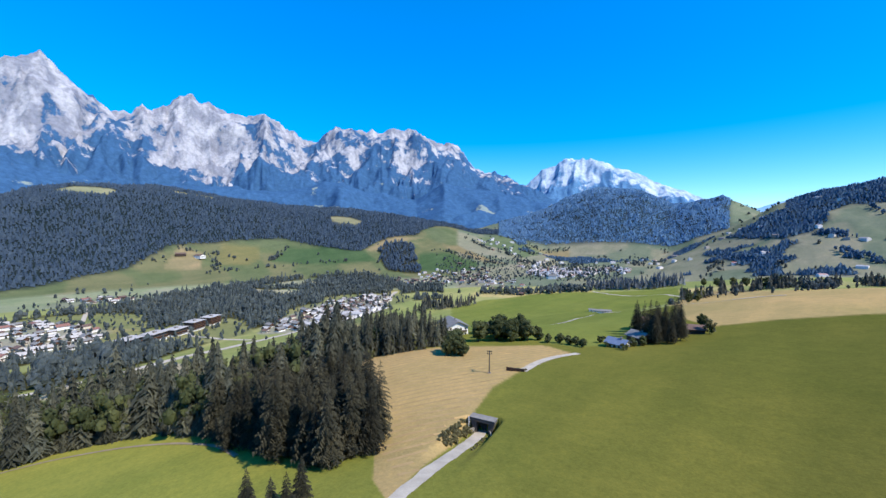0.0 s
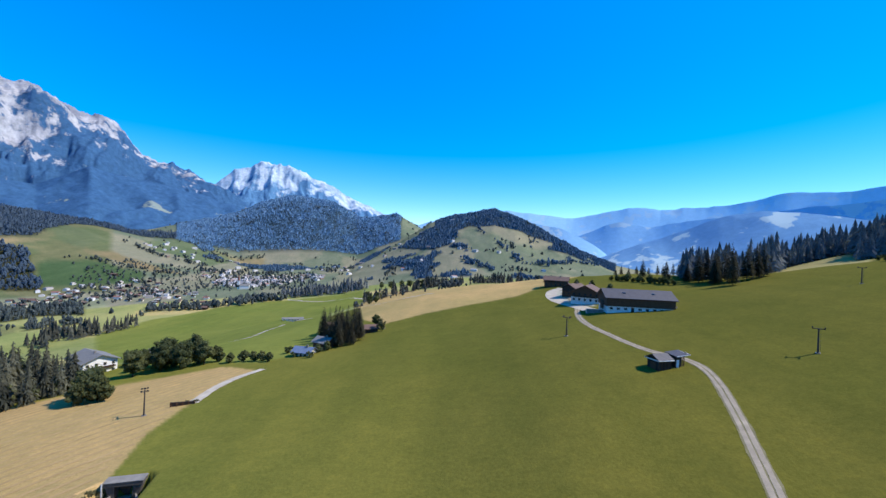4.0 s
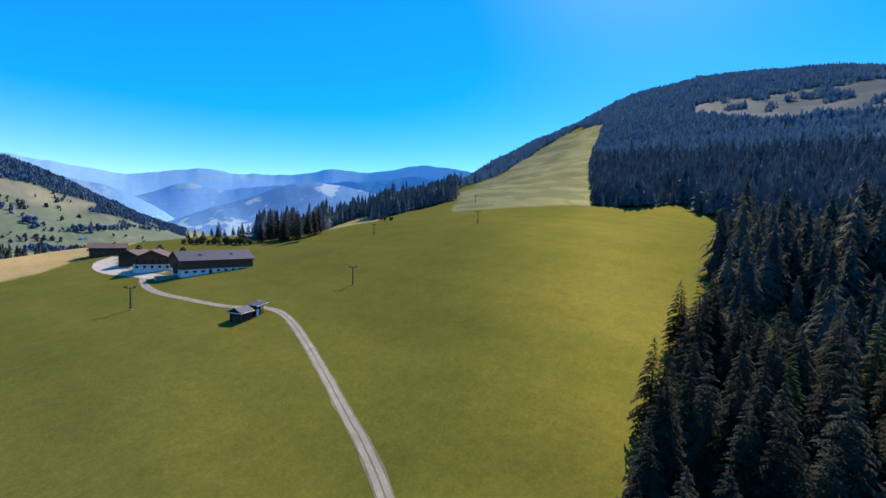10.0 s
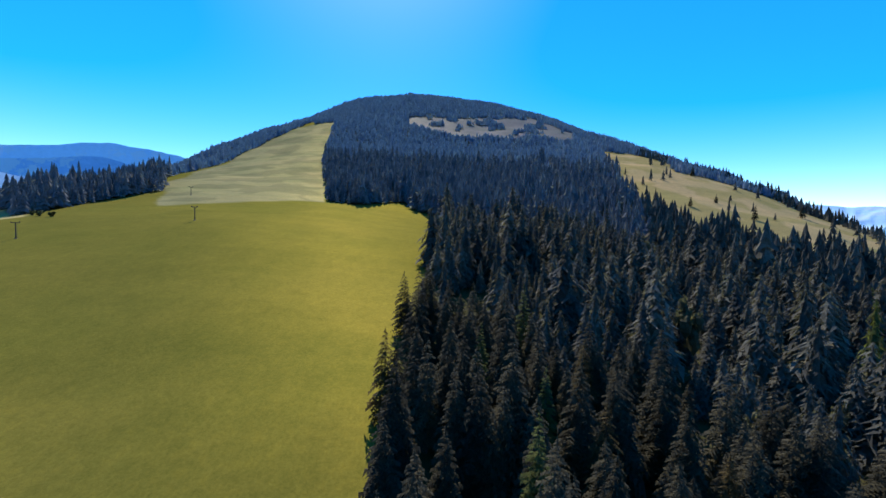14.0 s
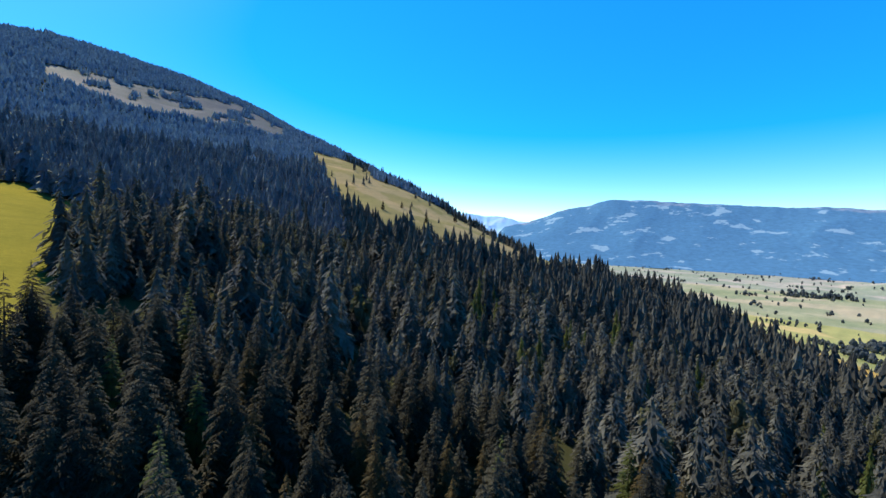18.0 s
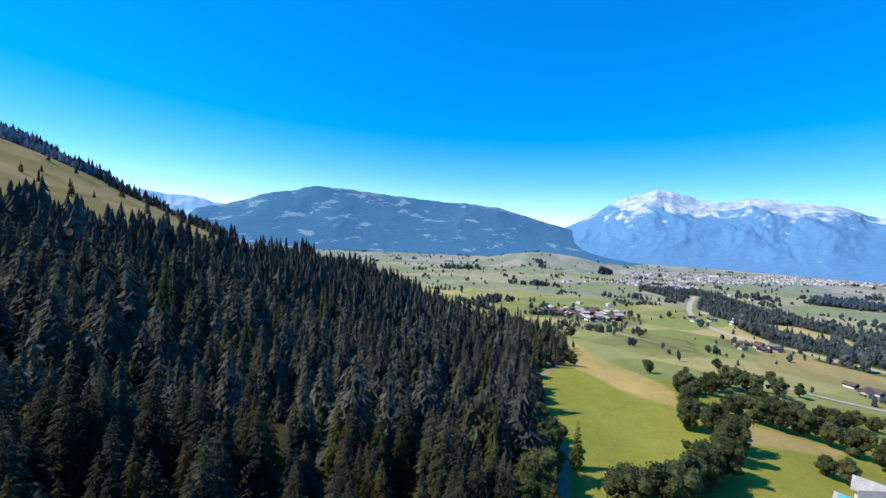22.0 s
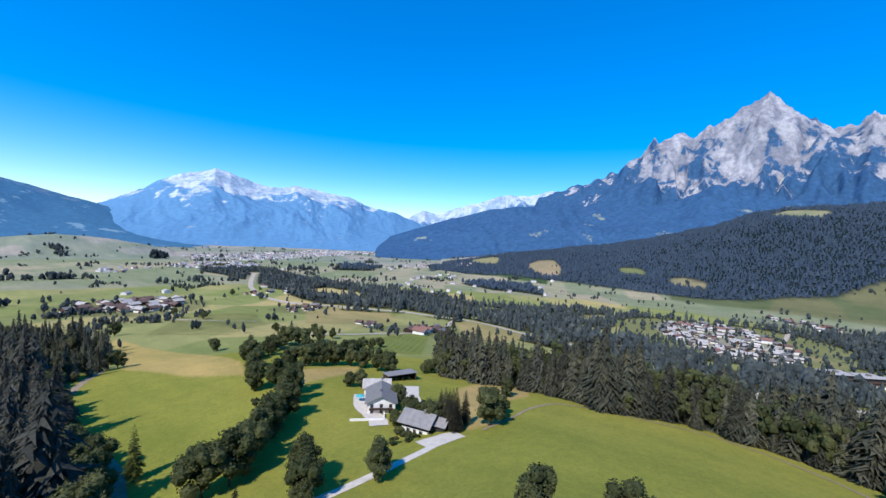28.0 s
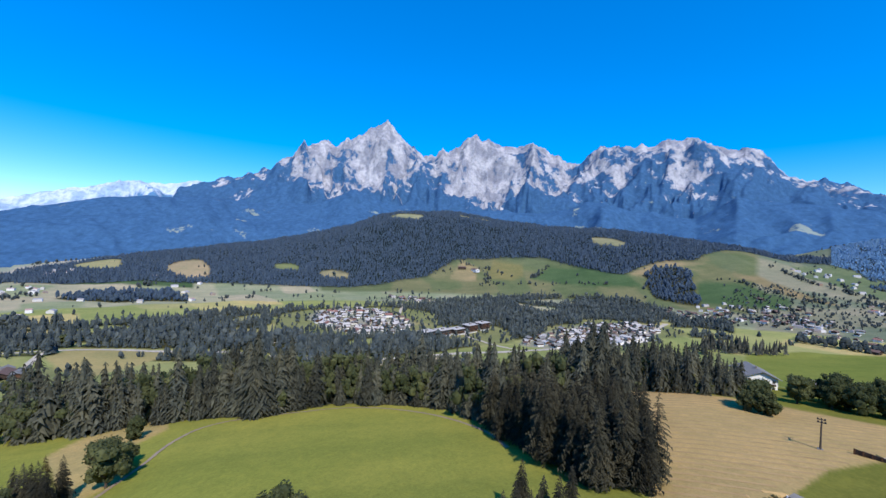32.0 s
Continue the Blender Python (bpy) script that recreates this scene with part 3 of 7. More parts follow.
def land_cover(x, y):
    """Colour of the land: meadows, stubble, fields of the valley, forest floor; distance haze is mixed in."""
    az, r = polar(x, y)
    c = np.empty(x.shape + (3,))
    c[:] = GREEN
    # Grass lightens by bearing from the camera, set to the brightness seen each way.
    by_bearing = np.interp((az - 120) % 360, [64, 68, 172, 212, 240, 270], [0, 1, 1, 0.30, 0.12, 0.0])[..., None]
    c = c * (1 - by_bearing) + np.array(LUSH) * by_bearing
    # fields of the valley floor
    wx, wy = x + 60 * (fbm(x / 200, y / 200, 2, 3) - 0.5), y + 60 * (fbm(x / 200, y / 200, 2, 4) - 0.5)
    ca, sa = math.cos(0.5), math.sin(0.5)
    u, v = (wx * ca + wy * sa) / 210, (wy * ca - wx * sa) / 95
    kind = hash2(np.floor(u + 0.5 * (np.floor(v) % 2)), np.floor(v), 17)
    palette = np.array([(0.165, 0.185, 0.060), (0.145, 0.170, 0.052), (0.195, 0.195, 0.074), (0.270, 0.232, 0.090), (0.190, 0.200, 0.070), (0.155, 0.175, 0.060), (0.245, 0.228, 0.085), (0.150, 0.175, 0.055)])
    valley = r > np.interp(az, [0, 30, 60, 140, 170, 190, 250, 300, 330, 350, 360], [520, 700, 5000, 1400, 420, 330, 300, 300, 300, 480, 520])
    pick = np.minimum((kind * 8).astype(int), 7)
    pick = np.where((r < 780) & (pick == 3), 1, pick)
    c[valley] = palette[pick[valley]] * np.where(r[valley] < 780, 1.5, 1.6)[:, None]
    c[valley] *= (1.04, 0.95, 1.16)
    gardens = valley & settled(x, y)
    c[gardens] = 0.4 * c[gardens] + 0.6 * np.array((0.150, 0.150, 0.080))
    # Haze painted in: fields greyed and blued from 1150 m, more from 1900 m.
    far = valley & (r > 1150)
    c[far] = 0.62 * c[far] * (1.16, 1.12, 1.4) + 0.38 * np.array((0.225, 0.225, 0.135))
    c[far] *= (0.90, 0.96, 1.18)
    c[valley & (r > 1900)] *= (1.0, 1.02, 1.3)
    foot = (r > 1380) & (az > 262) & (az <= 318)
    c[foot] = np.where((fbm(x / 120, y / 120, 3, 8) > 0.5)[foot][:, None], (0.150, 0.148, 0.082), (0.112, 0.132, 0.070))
    # Hill pastures paled and blued, their haze being part of the colour.
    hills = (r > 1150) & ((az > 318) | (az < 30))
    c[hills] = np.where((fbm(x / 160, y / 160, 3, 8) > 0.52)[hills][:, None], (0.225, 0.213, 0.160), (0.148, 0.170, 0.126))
    for cx, cy, rx, ry, turn in ((-850, -40, 165, 96, 20), (-720, 440, 235, 74, 122)):
        ca, sa = math.cos(radians(turn)), math.sin(radians(turn))
        u, v = (x - cx) * ca + (y - cy) * sa, (y - cy) * ca - (x - cx) * sa
        c[(u / rx) ** 2 + (v / ry) ** 2 < 0.8 + 0.5 * fbm(x / 40, y / 40, 2, 6)] = (0.27, 0.255, 0.205)
    c[inside(x, y, UPPER_MEADOW)] = (0.165, 0.185, 0.045)
    c[inside(x, y, FIELD_STUBBLE)] = STRAW
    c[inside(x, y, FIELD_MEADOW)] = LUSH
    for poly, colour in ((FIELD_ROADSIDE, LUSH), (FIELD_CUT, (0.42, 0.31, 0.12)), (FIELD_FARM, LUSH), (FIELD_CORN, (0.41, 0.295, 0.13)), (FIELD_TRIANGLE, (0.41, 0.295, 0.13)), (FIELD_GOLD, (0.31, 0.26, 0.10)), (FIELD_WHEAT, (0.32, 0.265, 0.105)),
                         (FIELD_TAN, (0.35, 0.275, 0.13)), (FIELD_TAN_WEST, (0.35, 0.275, 0.13)), (FOREST_MEADOW, (0.36, 0.24, 0.08)), (FIELD_STRIPED, (0.17, 0.205, 0.05)), (GRAVEL_YARD, (0.36, 0.30, 0.22)), (FARM_YARD, GRAVEL)):
        c[inside(x, y, poly)] = colour
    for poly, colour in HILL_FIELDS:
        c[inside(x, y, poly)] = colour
    c[inside(x, y, FIELD_DRY)] = STRAW
    c[(az > 38) & (az < 46) & (r > 425) & (r < 640)] = (0.29, 0.245, 0.12)
    slope = (az > 112) & (az < 150) & (r > 450)
    c[slope] = np.where((fbm(x / 45, y / 45, 3, 16) > 0.5)[slope][:, None], (0.28, 0.215, 0.125), (0.21, 0.175, 0.085))
    # Ski run greyed for the haze before the mountain.
    p = piste(az, r)
    c[p] = np.where((fbm(x / 40, y / 40, 3, 15) > 0.5)[p][:, None], (0.172, 0.168, 0.098), (0.128, 0.128, 0.078))
    w = wood_slope(az, r, False) | wood_ridge(az, r)
    c[w] = FOREST_FLOOR
    c[(x - 13) ** 2 / 225 + (y + 170) ** 2 / 169 < 1] = (0.20, 0.15, 0.08)
    # Felled ground tinted blue-grey with the same haze.
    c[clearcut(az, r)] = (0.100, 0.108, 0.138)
    for hole in HILL_CLEARINGS:
        c[clearing(az, r, hole)] = hole[-1]
    c[river_wood(az, r) | foot_woods(az, r)] = FOREST_FLOOR
    # Floor of the far woods blued to go with their haze-tinted trees.
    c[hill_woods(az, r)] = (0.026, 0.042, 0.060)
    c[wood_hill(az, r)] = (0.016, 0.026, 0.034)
    return c


def mesh_object(name, verts, faces, material, smooth=True):
    """A mesh from arrays: faces is an n x 3 or n x 4 array."""
    me = bpy.data.meshes.new(name)
    faces = np.asarray(faces, np.int32)
    k = faces.shape[1]
    me.vertices.add(len(verts))
    me.vertices.foreach_set("co", np.asarray(verts, np.float32).ravel())
    me.loops.add(faces.size)
    me.loops.foreach_set("vertex_index", faces.ravel())
    me.polygons.add(len(faces))
    me.polygons.foreach_set("loop_start", np.arange(0, faces.size, k, dtype=np.int32))
    me.polygons.foreach_set("use_smooth", np.full(len(faces), smooth))
    me.update(calc_edges=True)
    me.materials.append(material)
    return new(name, me)


def polar_faces(n_r, n_a, closed):
    i, j = np.meshgrid(np.arange(n_r - 1), np.arange(n_a if closed else n_a - 1), indexing="ij")
    k = (j + 1) % n_a
    return np.stack([i * n_a + j, i * n_a + k, (i + 1) * n_a + k, (i + 1) * n_a + j], -1).reshape(-1, 4)[:, ::-1]


def build_ground():
    n_a = 1080
    r = np.concatenate([[0.02, 6.0, 14.0], np.exp(np.arange(np.log(24), np.log(72), 0.0165)), np.exp(np.arange(np.log(72), np.log(130), 0.009)), np.exp(np.arange(np.log(130), np.log(300), 0.018)), np.exp(np.arange(np.log(300), np.log(1300), 0.0125)), np.exp(np.arange(np.log(1300), np.log(2200), 0.012)), np.exp(np.arange(np.log(2200), np.log(4900), 0.024)), [4940]])
    a = np.radians(np.arange(n_a) * 360 / n_a)
    x, y = np.outer(r, np.sin(a)), np.outer(r, np.cos(a))
    z = ground_height(x, y)
    ob = mesh_object("ground", np.stack([x, y, z], -1).reshape(-1, 3), polar_faces(len(r), n_a, True), MEADOW)
    col = np.ones((len(r) * n_a, 4), np.float32)
    step_r, step_a = np.gradient(r)[:, None], math.tau / n_a
    total = 0.0
    for dr, da in ((0, 0), (-0.4, -0.2), (-0.2, 0.4), (0.4, 0.2), (0.2, -0.4)):
        rr, aa = r[:, None] + dr * step_r, a[None] + da * step_a
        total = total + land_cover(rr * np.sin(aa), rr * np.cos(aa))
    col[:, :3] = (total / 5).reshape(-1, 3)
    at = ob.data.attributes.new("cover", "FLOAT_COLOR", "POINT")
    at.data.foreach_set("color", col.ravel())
    return tagged(ob, "rolling alpine meadows and fields of the valley", "ground", kind="structure")


ground = build_ground()


# ---- far mountains ----
def mountain_range(name, line, top, foot, rugged, material, label, base=-150, seed=1, jag=0.3, power=1.2, craggy=0.22, level=False):
    """A mountain range with a crest line seen at the given angles, its spurs and gullies."""
    az = np.arange(line[0], line[-2] + 0.01, 0.13 if jag > 0.35 else 0.2)
    u = np.concatenate([np.linspace(0, 1, 80 if jag > 0.35 else 50), [1.12, 1.3]])
    A, U = np.meshgrid(az, u)
    s = A * math.pi / 180 * top
    el, _ = crest(A, line)
    if jag < 0.2:
        el = sum(crest(A + d, line)[0] for d in (-0.9, -0.45, 0, 0.45, 0.9)) / 5 + (fbm(s / 210, s * 0, 4, seed + 5) - 0.5) * 0.42 * np.clip(U, 0, 1) ** 6
    r = foot + (top - foot) * np.minimum(U, 1.3)
    jagged = (fbm(s / 130, r / 400, 6, seed, True) - 0.62) * jag * np.clip(U, 0, 1) ** 3
    z_top = top * np.tan(np.radians(el + jagged))
    warp = s + (fbm(s / 600, r / 600, 3, seed + 3) - 0.5) * 520
    spur = fbm(warp / 640, r / 760, 4 if craggy > 0.05 else 2, seed + 7, True) - 0.56
    crag = fbm(warp / 130, r / 260, 4, seed + 13, True) - 0.55
    g = np.where(U <= 1, np.clip(U, 0, 1) ** power, 1 - (U - 1) * 2.8)
    fade = np.clip(np.minimum(A - line[0], line[-2] - A) / 2.0, 0, 1) ** 0.5
    hump = (np.clip(U, 0, 1) ** 1.5 * np.clip(1.06 - U, 0, 1)) ** 0.7 * 3.1
    alt = g + rugged * (spur * 0.75 + crag * craggy) * hump
    z = base + (z_top - base) * fade * alt
    if level:
        alt = (z - base) / (z_top.max() - base)
    a = np.radians(A)
    ob = mesh_object(name, np.stack([r * np.sin(a), r * np.cos(a), EYE + LIFT * z], -1).reshape(-1, 3), polar_faces(len(u), len(az), False), material)
    flat = np.arange(len(ob.data.polygons)) < (len(u) - 3) * (len(az) - 1)
    ob.data.polygons.foreach_set("use_smooth", flat)
    ends = np.empty(2 * len(ob.data.edges), np.int32)
    ob.data.edges.foreach_get("vertices", ends)
    crest_edge = ((ends // len(az)).reshape(-1, 2) == len(u) - 3).all(axis=1)
    ob.data.attributes.new("sharp_edge", "BOOLEAN", "EDGE").data.foreach_set("value", crest_edge)
    ob.data.attributes.new("alt", "FLOAT", "POINT").data.foreach_set("value", alt.astype(np.float32).ravel())
    ob.data.attributes.new("spur", "FLOAT", "POINT").data.foreach_set("value", spur.astype(np.float32).ravel())
    return tagged(ob, label, "mountain", kind="structure")


# Distance haze is painted into the range colours: blue woods, bluish far rock.
HAZE_WOOD_BLUE, PASTURE = (0.030, 0.074, 0.146), (0.20, 0.24, 0.22)
LIMESTONE = range_material("limestone_range", HAZE_WOOD_BLUE, (0.205, 0.212, 0.250), (0.375, 0.372, 0.395), PASTURE, 0.485, 0.84, 0.70, 0.6)
HAZED_FAR_STONE = range_material("hazed_far_limestone", (0.072, 0.160, 0.275), (0.26, 0.35, 0.46), (0.46, 0.52, 0.60), (0.20, 0.28, 0.36), 0.74, 0.55, 0.68, 0.25, 1.25)
HAZED_PEAK_STONE = range_material("hazed_peak_limestone", (0.090, 0.205, 0.345), (0.28, 0.37, 0.47), (0.48, 0.54, 0.61), (0.20, 0.28, 0.36), 0.56, 0.5, 0.68, 0.25, 1.25)
WOODED = range_material("hazed_wooded_range", HAZE_WOOD_BLUE, (0.04, 0.07, 0.12), (0.06, 0.09, 0.13), PASTURE, 1.9, 0.3, 0.64, 0.35)
FARMED = range_material("hazed_farmed_range", (0.047, 0.126, 0.208), (0.12, 0.19, 0.27), (0.18, 0.24, 0.31), (0.165, 0.275, 0.350), 0.97, 0.2, 0.580, 0.16, 1.4)
# Haze in the colour is strongest on the farthest ridge, clearings included.
HAZE_RIDGE_FAR = range_material("far_ridge_haze_blue", (0.300, 0.495, 0.650), (0.16, 0.27, 0.41), (0.2, 0.3, 0.44), (0.38, 0.53, 0.64), 1.9, 0.3, 0.565, 0.03, 1.12)
HAZE_RIDGE_MID = range_material("ridge_haze_blue", (0.210, 0.380, 0.555), (0.16, 0.27, 0.41), (0.2, 0.3, 0.44), (0.38, 0.50, 0.58), 1.9, 0.3, 0.555, 0.03, 1.15)
HAZE_RIDGE_NEAR = range_material("near_ridge_haze_blue", (0.125, 0.245, 0.390), (0.16, 0.27, 0.41), (0.2, 0.3, 0.44), (0.36, 0.46, 0.50), 1.9, 0.3, 0.57, 0.05, 1.2)

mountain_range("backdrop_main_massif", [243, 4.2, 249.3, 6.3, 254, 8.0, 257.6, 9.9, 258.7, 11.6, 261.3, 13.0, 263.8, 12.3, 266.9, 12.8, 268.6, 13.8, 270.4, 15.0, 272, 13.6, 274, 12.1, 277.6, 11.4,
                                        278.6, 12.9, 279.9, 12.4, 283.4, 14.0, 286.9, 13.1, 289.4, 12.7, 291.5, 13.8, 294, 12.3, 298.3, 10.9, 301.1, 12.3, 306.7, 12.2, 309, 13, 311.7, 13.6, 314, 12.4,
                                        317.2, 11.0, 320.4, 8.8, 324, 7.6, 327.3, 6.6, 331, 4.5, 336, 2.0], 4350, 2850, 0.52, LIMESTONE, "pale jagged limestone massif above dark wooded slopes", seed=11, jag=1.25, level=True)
mountain_range("backdrop_far_massif", [325, 4.5, 327.4, 6.1, 329.8, 8.0, 333, 9.0, 338, 8.7, 342, 7.2, 344.8, 5.7, 348.3, 4.7, 352, 3.4], 4850, 3700, 0.5, HAZED_FAR_STONE, "distant pale rock massif", seed=23, jag=0.5)
mountain_range("backdrop_white_peak", [188, 0.0, 190.5, 1.3, 194.5, 3.2, 198, 5.1, 201.4, 6.1, 205.6, 4.8, 208.4, 4.5, 212.2, 4.9, 218.2, 4.1, 220.4, 3.1, 224.6, 2.4, 226.4, 1.7, 232, 0.4], 4600, 3100, 0.22, HAZED_PEAK_STONE, "distant mountain with a pale rocky summit", seed=31, jag=0.4, level=True)
mountain_range("backdrop_gap_peaks", [223, 1.0, 226, 1.7, 228.8, 3.1, 230.8, 2.6, 234, 3.8, 236.8, 4.2, 239.6, 5.3, 243.7, 5.4, 247, 6.0, 252, 6.3, 256, 6], 4800, 3800, 0.5, HAZED_FAR_STONE, "distant pale peaks in a gap", seed=37, jag=0.4)
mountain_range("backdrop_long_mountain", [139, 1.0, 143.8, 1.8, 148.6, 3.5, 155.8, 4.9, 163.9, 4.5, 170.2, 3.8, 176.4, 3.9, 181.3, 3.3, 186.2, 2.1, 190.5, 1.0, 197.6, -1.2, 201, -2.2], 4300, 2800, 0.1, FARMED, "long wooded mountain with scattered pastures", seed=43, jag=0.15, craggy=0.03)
mountain_range("backdrop_low_far_ridge", [130, 2.0, 136, 2.9, 140.2, 2.6, 144, 1.9, 150, 1.0], 4800, 4100, 0.3, HAZE_RIDGE_FAR, "distant blue ridge", seed=47, jag=0.15)
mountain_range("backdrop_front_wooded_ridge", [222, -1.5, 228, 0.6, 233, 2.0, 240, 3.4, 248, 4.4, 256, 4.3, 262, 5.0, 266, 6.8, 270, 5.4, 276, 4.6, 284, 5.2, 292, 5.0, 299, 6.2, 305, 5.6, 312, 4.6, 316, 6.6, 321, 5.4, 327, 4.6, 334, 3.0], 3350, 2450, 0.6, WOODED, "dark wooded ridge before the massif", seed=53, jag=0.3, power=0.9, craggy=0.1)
mountain_range("backdrop_blue_ridges", [352, 2.4, 356, 3.4, 359.1, 4.4, 366.7, 5.3, 371.3, 5.0, 376.2, 4.4, 379.7, 5.0, 383.8, 5.8, 387.3, 5.5, 390.1, 5.7, 394.3, 5.8, 399.1, 6.9, 404, 6.6, 408, 7.2, 412.2, 8.2, 416.4, 7.7, 424, 6.5, 432, 5.0], 4850, 4100, 0.07, HAZE_RIDGE_FAR, "chain of distant blue ridges", seed=61, jag=0.08, craggy=0.02)
mountain_range("backdrop_blue_spur", [372, 0.6, 377, 2.2, 382, 4.0, 386, 3.4, 391, 4.3, 396, 4.6, 401, 5.6, 406, 5.9, 411, 6.6, 416, 5.6, 424, 4.2], 4000, 3500, 0.10, HAZE_RIDGE_MID, "blue wooded ridge across the valley", seed=65, jag=0.08, craggy=0.02)
mountain_range("backdrop_blue_slope", [364, 4.4, 368, 4.4, 371.4, 3.7, 374.9, 3.2, 377.8, 1.9, 380.6, 0.3, 384, -2.0], 3500, 3100, 0.2, HAZE_RIDGE_MID, "blue wooded flank behind the round hill", seed=69, jag=0.05, craggy=0.02)
mountain_range("backdrop_nearer_blue_ridge", [378, -1.0, 382.7, 0.6, 386.1, 1.9, 389.5, 3.1, 392.9, 4.5, 397.1, 5.2, 400.6, 5.0, 404.1, 4.2, 410, 3.6, 418, 2.0], 3300, 2500, 0.22, HAZE_RIDGE_NEAR, "blue wooded ridge with pale clearings", seed=67, jag=0.1, craggy=0.03)


# ---- forests ----
def scatter(mask, spacing, az_range, r_range, seed, jitter=0.75):
    """Places of trees on a jittered grid where mask(az, r) holds."""
    rng = np.random.default_rng(seed)
    a = np.radians(np.linspace(az_range[0], az_range[1], 40))
    xs, ys = np.concatenate([r_range[0] * np.sin(a), r_range[1] * np.sin(a)]), np.concatenate([r_range[0] * np.cos(a), r_range[1] * np.cos(a)])
    gx, gy = np.meshgrid(np.arange(xs.min(), xs.max() + 1, spacing), np.arange(ys.min(), ys.max() + 1, spacing))
    gx, gy = gx.ravel() + rng.uniform(-1, 1, gx.size) * spacing * jitter * 0.6, gy.ravel() + rng.uniform(-1, 1, gx.size) * spacing * jitter * 0.6
    az, r = polar(gx, gy)
    span = (az - az_range[0]) % 360 <= az_range[1] - az_range[0]
    keep = span & (r >= r_range[0]) & (r < r_range[1]) & mask(az, r)
    return gx[keep], gy[keep]


def cone_template(tiers, sides, rng):
    """A conifer of jagged tiers, 1 high and 1 wide."""
    v, f = [], []
    for k in range(tiers):
        z0, z1 = 0.10 + 0.86 * k / tiers, min(1.0, 0.10 + 0.86 * (k + 1.7) / tiers)
        w = 0.5 * (1 - k / tiers) ** 0.8
        top = len(v)
        v.append((0, 0, z1))
        turn = rng.uniform(0, 6.28)
        for j in range(sides):
            t = turn + 6.283 * j / sides
            q = w * (1.0 if j % 2 else 0.5) * rng.uniform(0.75, 1.2)
            v.append((q * math.cos(t), q * math.sin(t), z0 - (0.035 if j % 2 else -0.03) + rng.uniform(-0.02, 0.02)))
        for j in range(sides):
            f.append((top, top + 1 + j, top + 1 + (j + 1) % sides))
    return np.array(v), np.array(f)


def bough_template(tiers, sides, rng):
    """A conifer of drooping boughs round a dark core, 1 high and 1 wide."""
    v, f = [], []
    for k in range(3):
        b, t = len(v), rng.uniform(0, 6.28)
        z0, z1, w = 0.12 + 0.28 * k, 0.55 + 0.2 * k, 0.26 - 0.08 * k
        v.append((0, 0, min(z1, 0.98)))
        v += [(w * math.cos(t + 1.2566 * j), w * math.sin(t + 1.2566 * j), z0) for j in range(5)]
        f += [(b, b + 1 + j, b + 1 + (j + 1) % 5) for j in range(5)]
    for k in range(tiers):
        u = k / tiers
        z, w, t = 0.10 + 0.90 * u, 0.5 * (1 - u) ** 0.8 * (0.6 + 0.4 * min(1, u * 5 + 0.3)) + 0.02, rng.uniform(0, 6.28)
        n = max(4, int(sides * (1 - 0.5 * u)))
        for j in range(n):
            a, q = t + 6.283 * (j + rng.uniform(-0.3, 0.3)) / n, w * rng.uniform(0.65, 1.25)
            ca, sa, zz = math.cos(a), math.sin(a), z + rng.uniform(-0.02, 0.02)
            b, e = len(v), 0.11 * q + 0.010
            v += [(-e * sa, e * ca, zz + 0.02), (e * sa, -e * ca, zz + 0.02), (q * ca, q * sa, zz - 0.13 * q - 0.02)]
            f.append((b, b + 1, b + 2))
            for side in (-1, 1):
                t, g = rng.uniform(0.35, 0.65), q * rng.uniform(0.34, 0.55) + 0.014
                b, r0, r1 = len(v), q * (t - 0.14), q * (t + 0.14)
                v += [(r0 * ca, r0 * sa, zz + 0.016), (r1 * ca, r1 * sa, zz - 0.02), ((q * t + g * 0.6) * ca - side * g * sa, (q * t + g * 0.6) * sa + side * g * ca, zz - 0.03 - 0.10 * q - g * rng.uniform(0.0, 0.2))]
                f.append((b, b + 1, b + 2) if side > 0 else (b + 1, b, b + 2))
    return np.array(v), np.array(f)


def forest(name, x, y, height, tiers, sides, label, seed, slim=0.34, material=None, spread=0.35, template=cone_template):
    """Many trees in one mesh."""
    rng = np.random.default_rng(seed)
    z = ground_height(x, y)
    n = len(x)
    kinds = [template(tiers, sides, rng) for _ in range(5)]
    pick = rng.integers(0, 5, n)
    vs, fs, tone, off = [], [], [], 0
    for k, (v, f) in enumerate(kinds):
        idx = np.flatnonzero(pick == k)
        h = height * rng.uniform(1 - spread, 1 + spread * 0.6, len(idx))
        h = h * (0.42 + 1.16 * fbm(x[idx] / 24, y[idx] / 24, 2, seed))
        w = h * slim * rng.uniform(0.75, 1.3, len(idx))
        t = rng.uniform(0, 6.283, len(idx))
        c, s = np.cos(t), np.sin(t)
        px = x[idx, None] + w[:, None] * (v[None, :, 0] * c[:, None] - v[None, :, 1] * s[:, None])
        py = y[idx, None] + w[:, None] * (v[None, :, 0] * s[:, None] + v[None, :, 1] * c[:, None])
        pz = z[idx, None] - 0.4 + h[:, None] * v[None, :, 2]
        vs.append(np.stack([px, py, pz], -1).reshape(-1, 3))
        fs.append((f[None] + off + (np.arange(len(idx)) * len(v))[:, None, None]).reshape(-1, 3))
        off += len(idx) * len(v)
        tone.append(np.repeat(rng.uniform(0, 1, len(idx)), len(v)))
    ob = mesh_object(name, np.vstack(vs), np.vstack(fs), material or SPRUCE, smooth=False)
    ob.data.attributes.new("tone", "FLOAT", "POINT").data.foreach_set("value", np.concatenate(tone).astype(np.float32))
    return tagged(ob, label, "forest", kind="stuff")


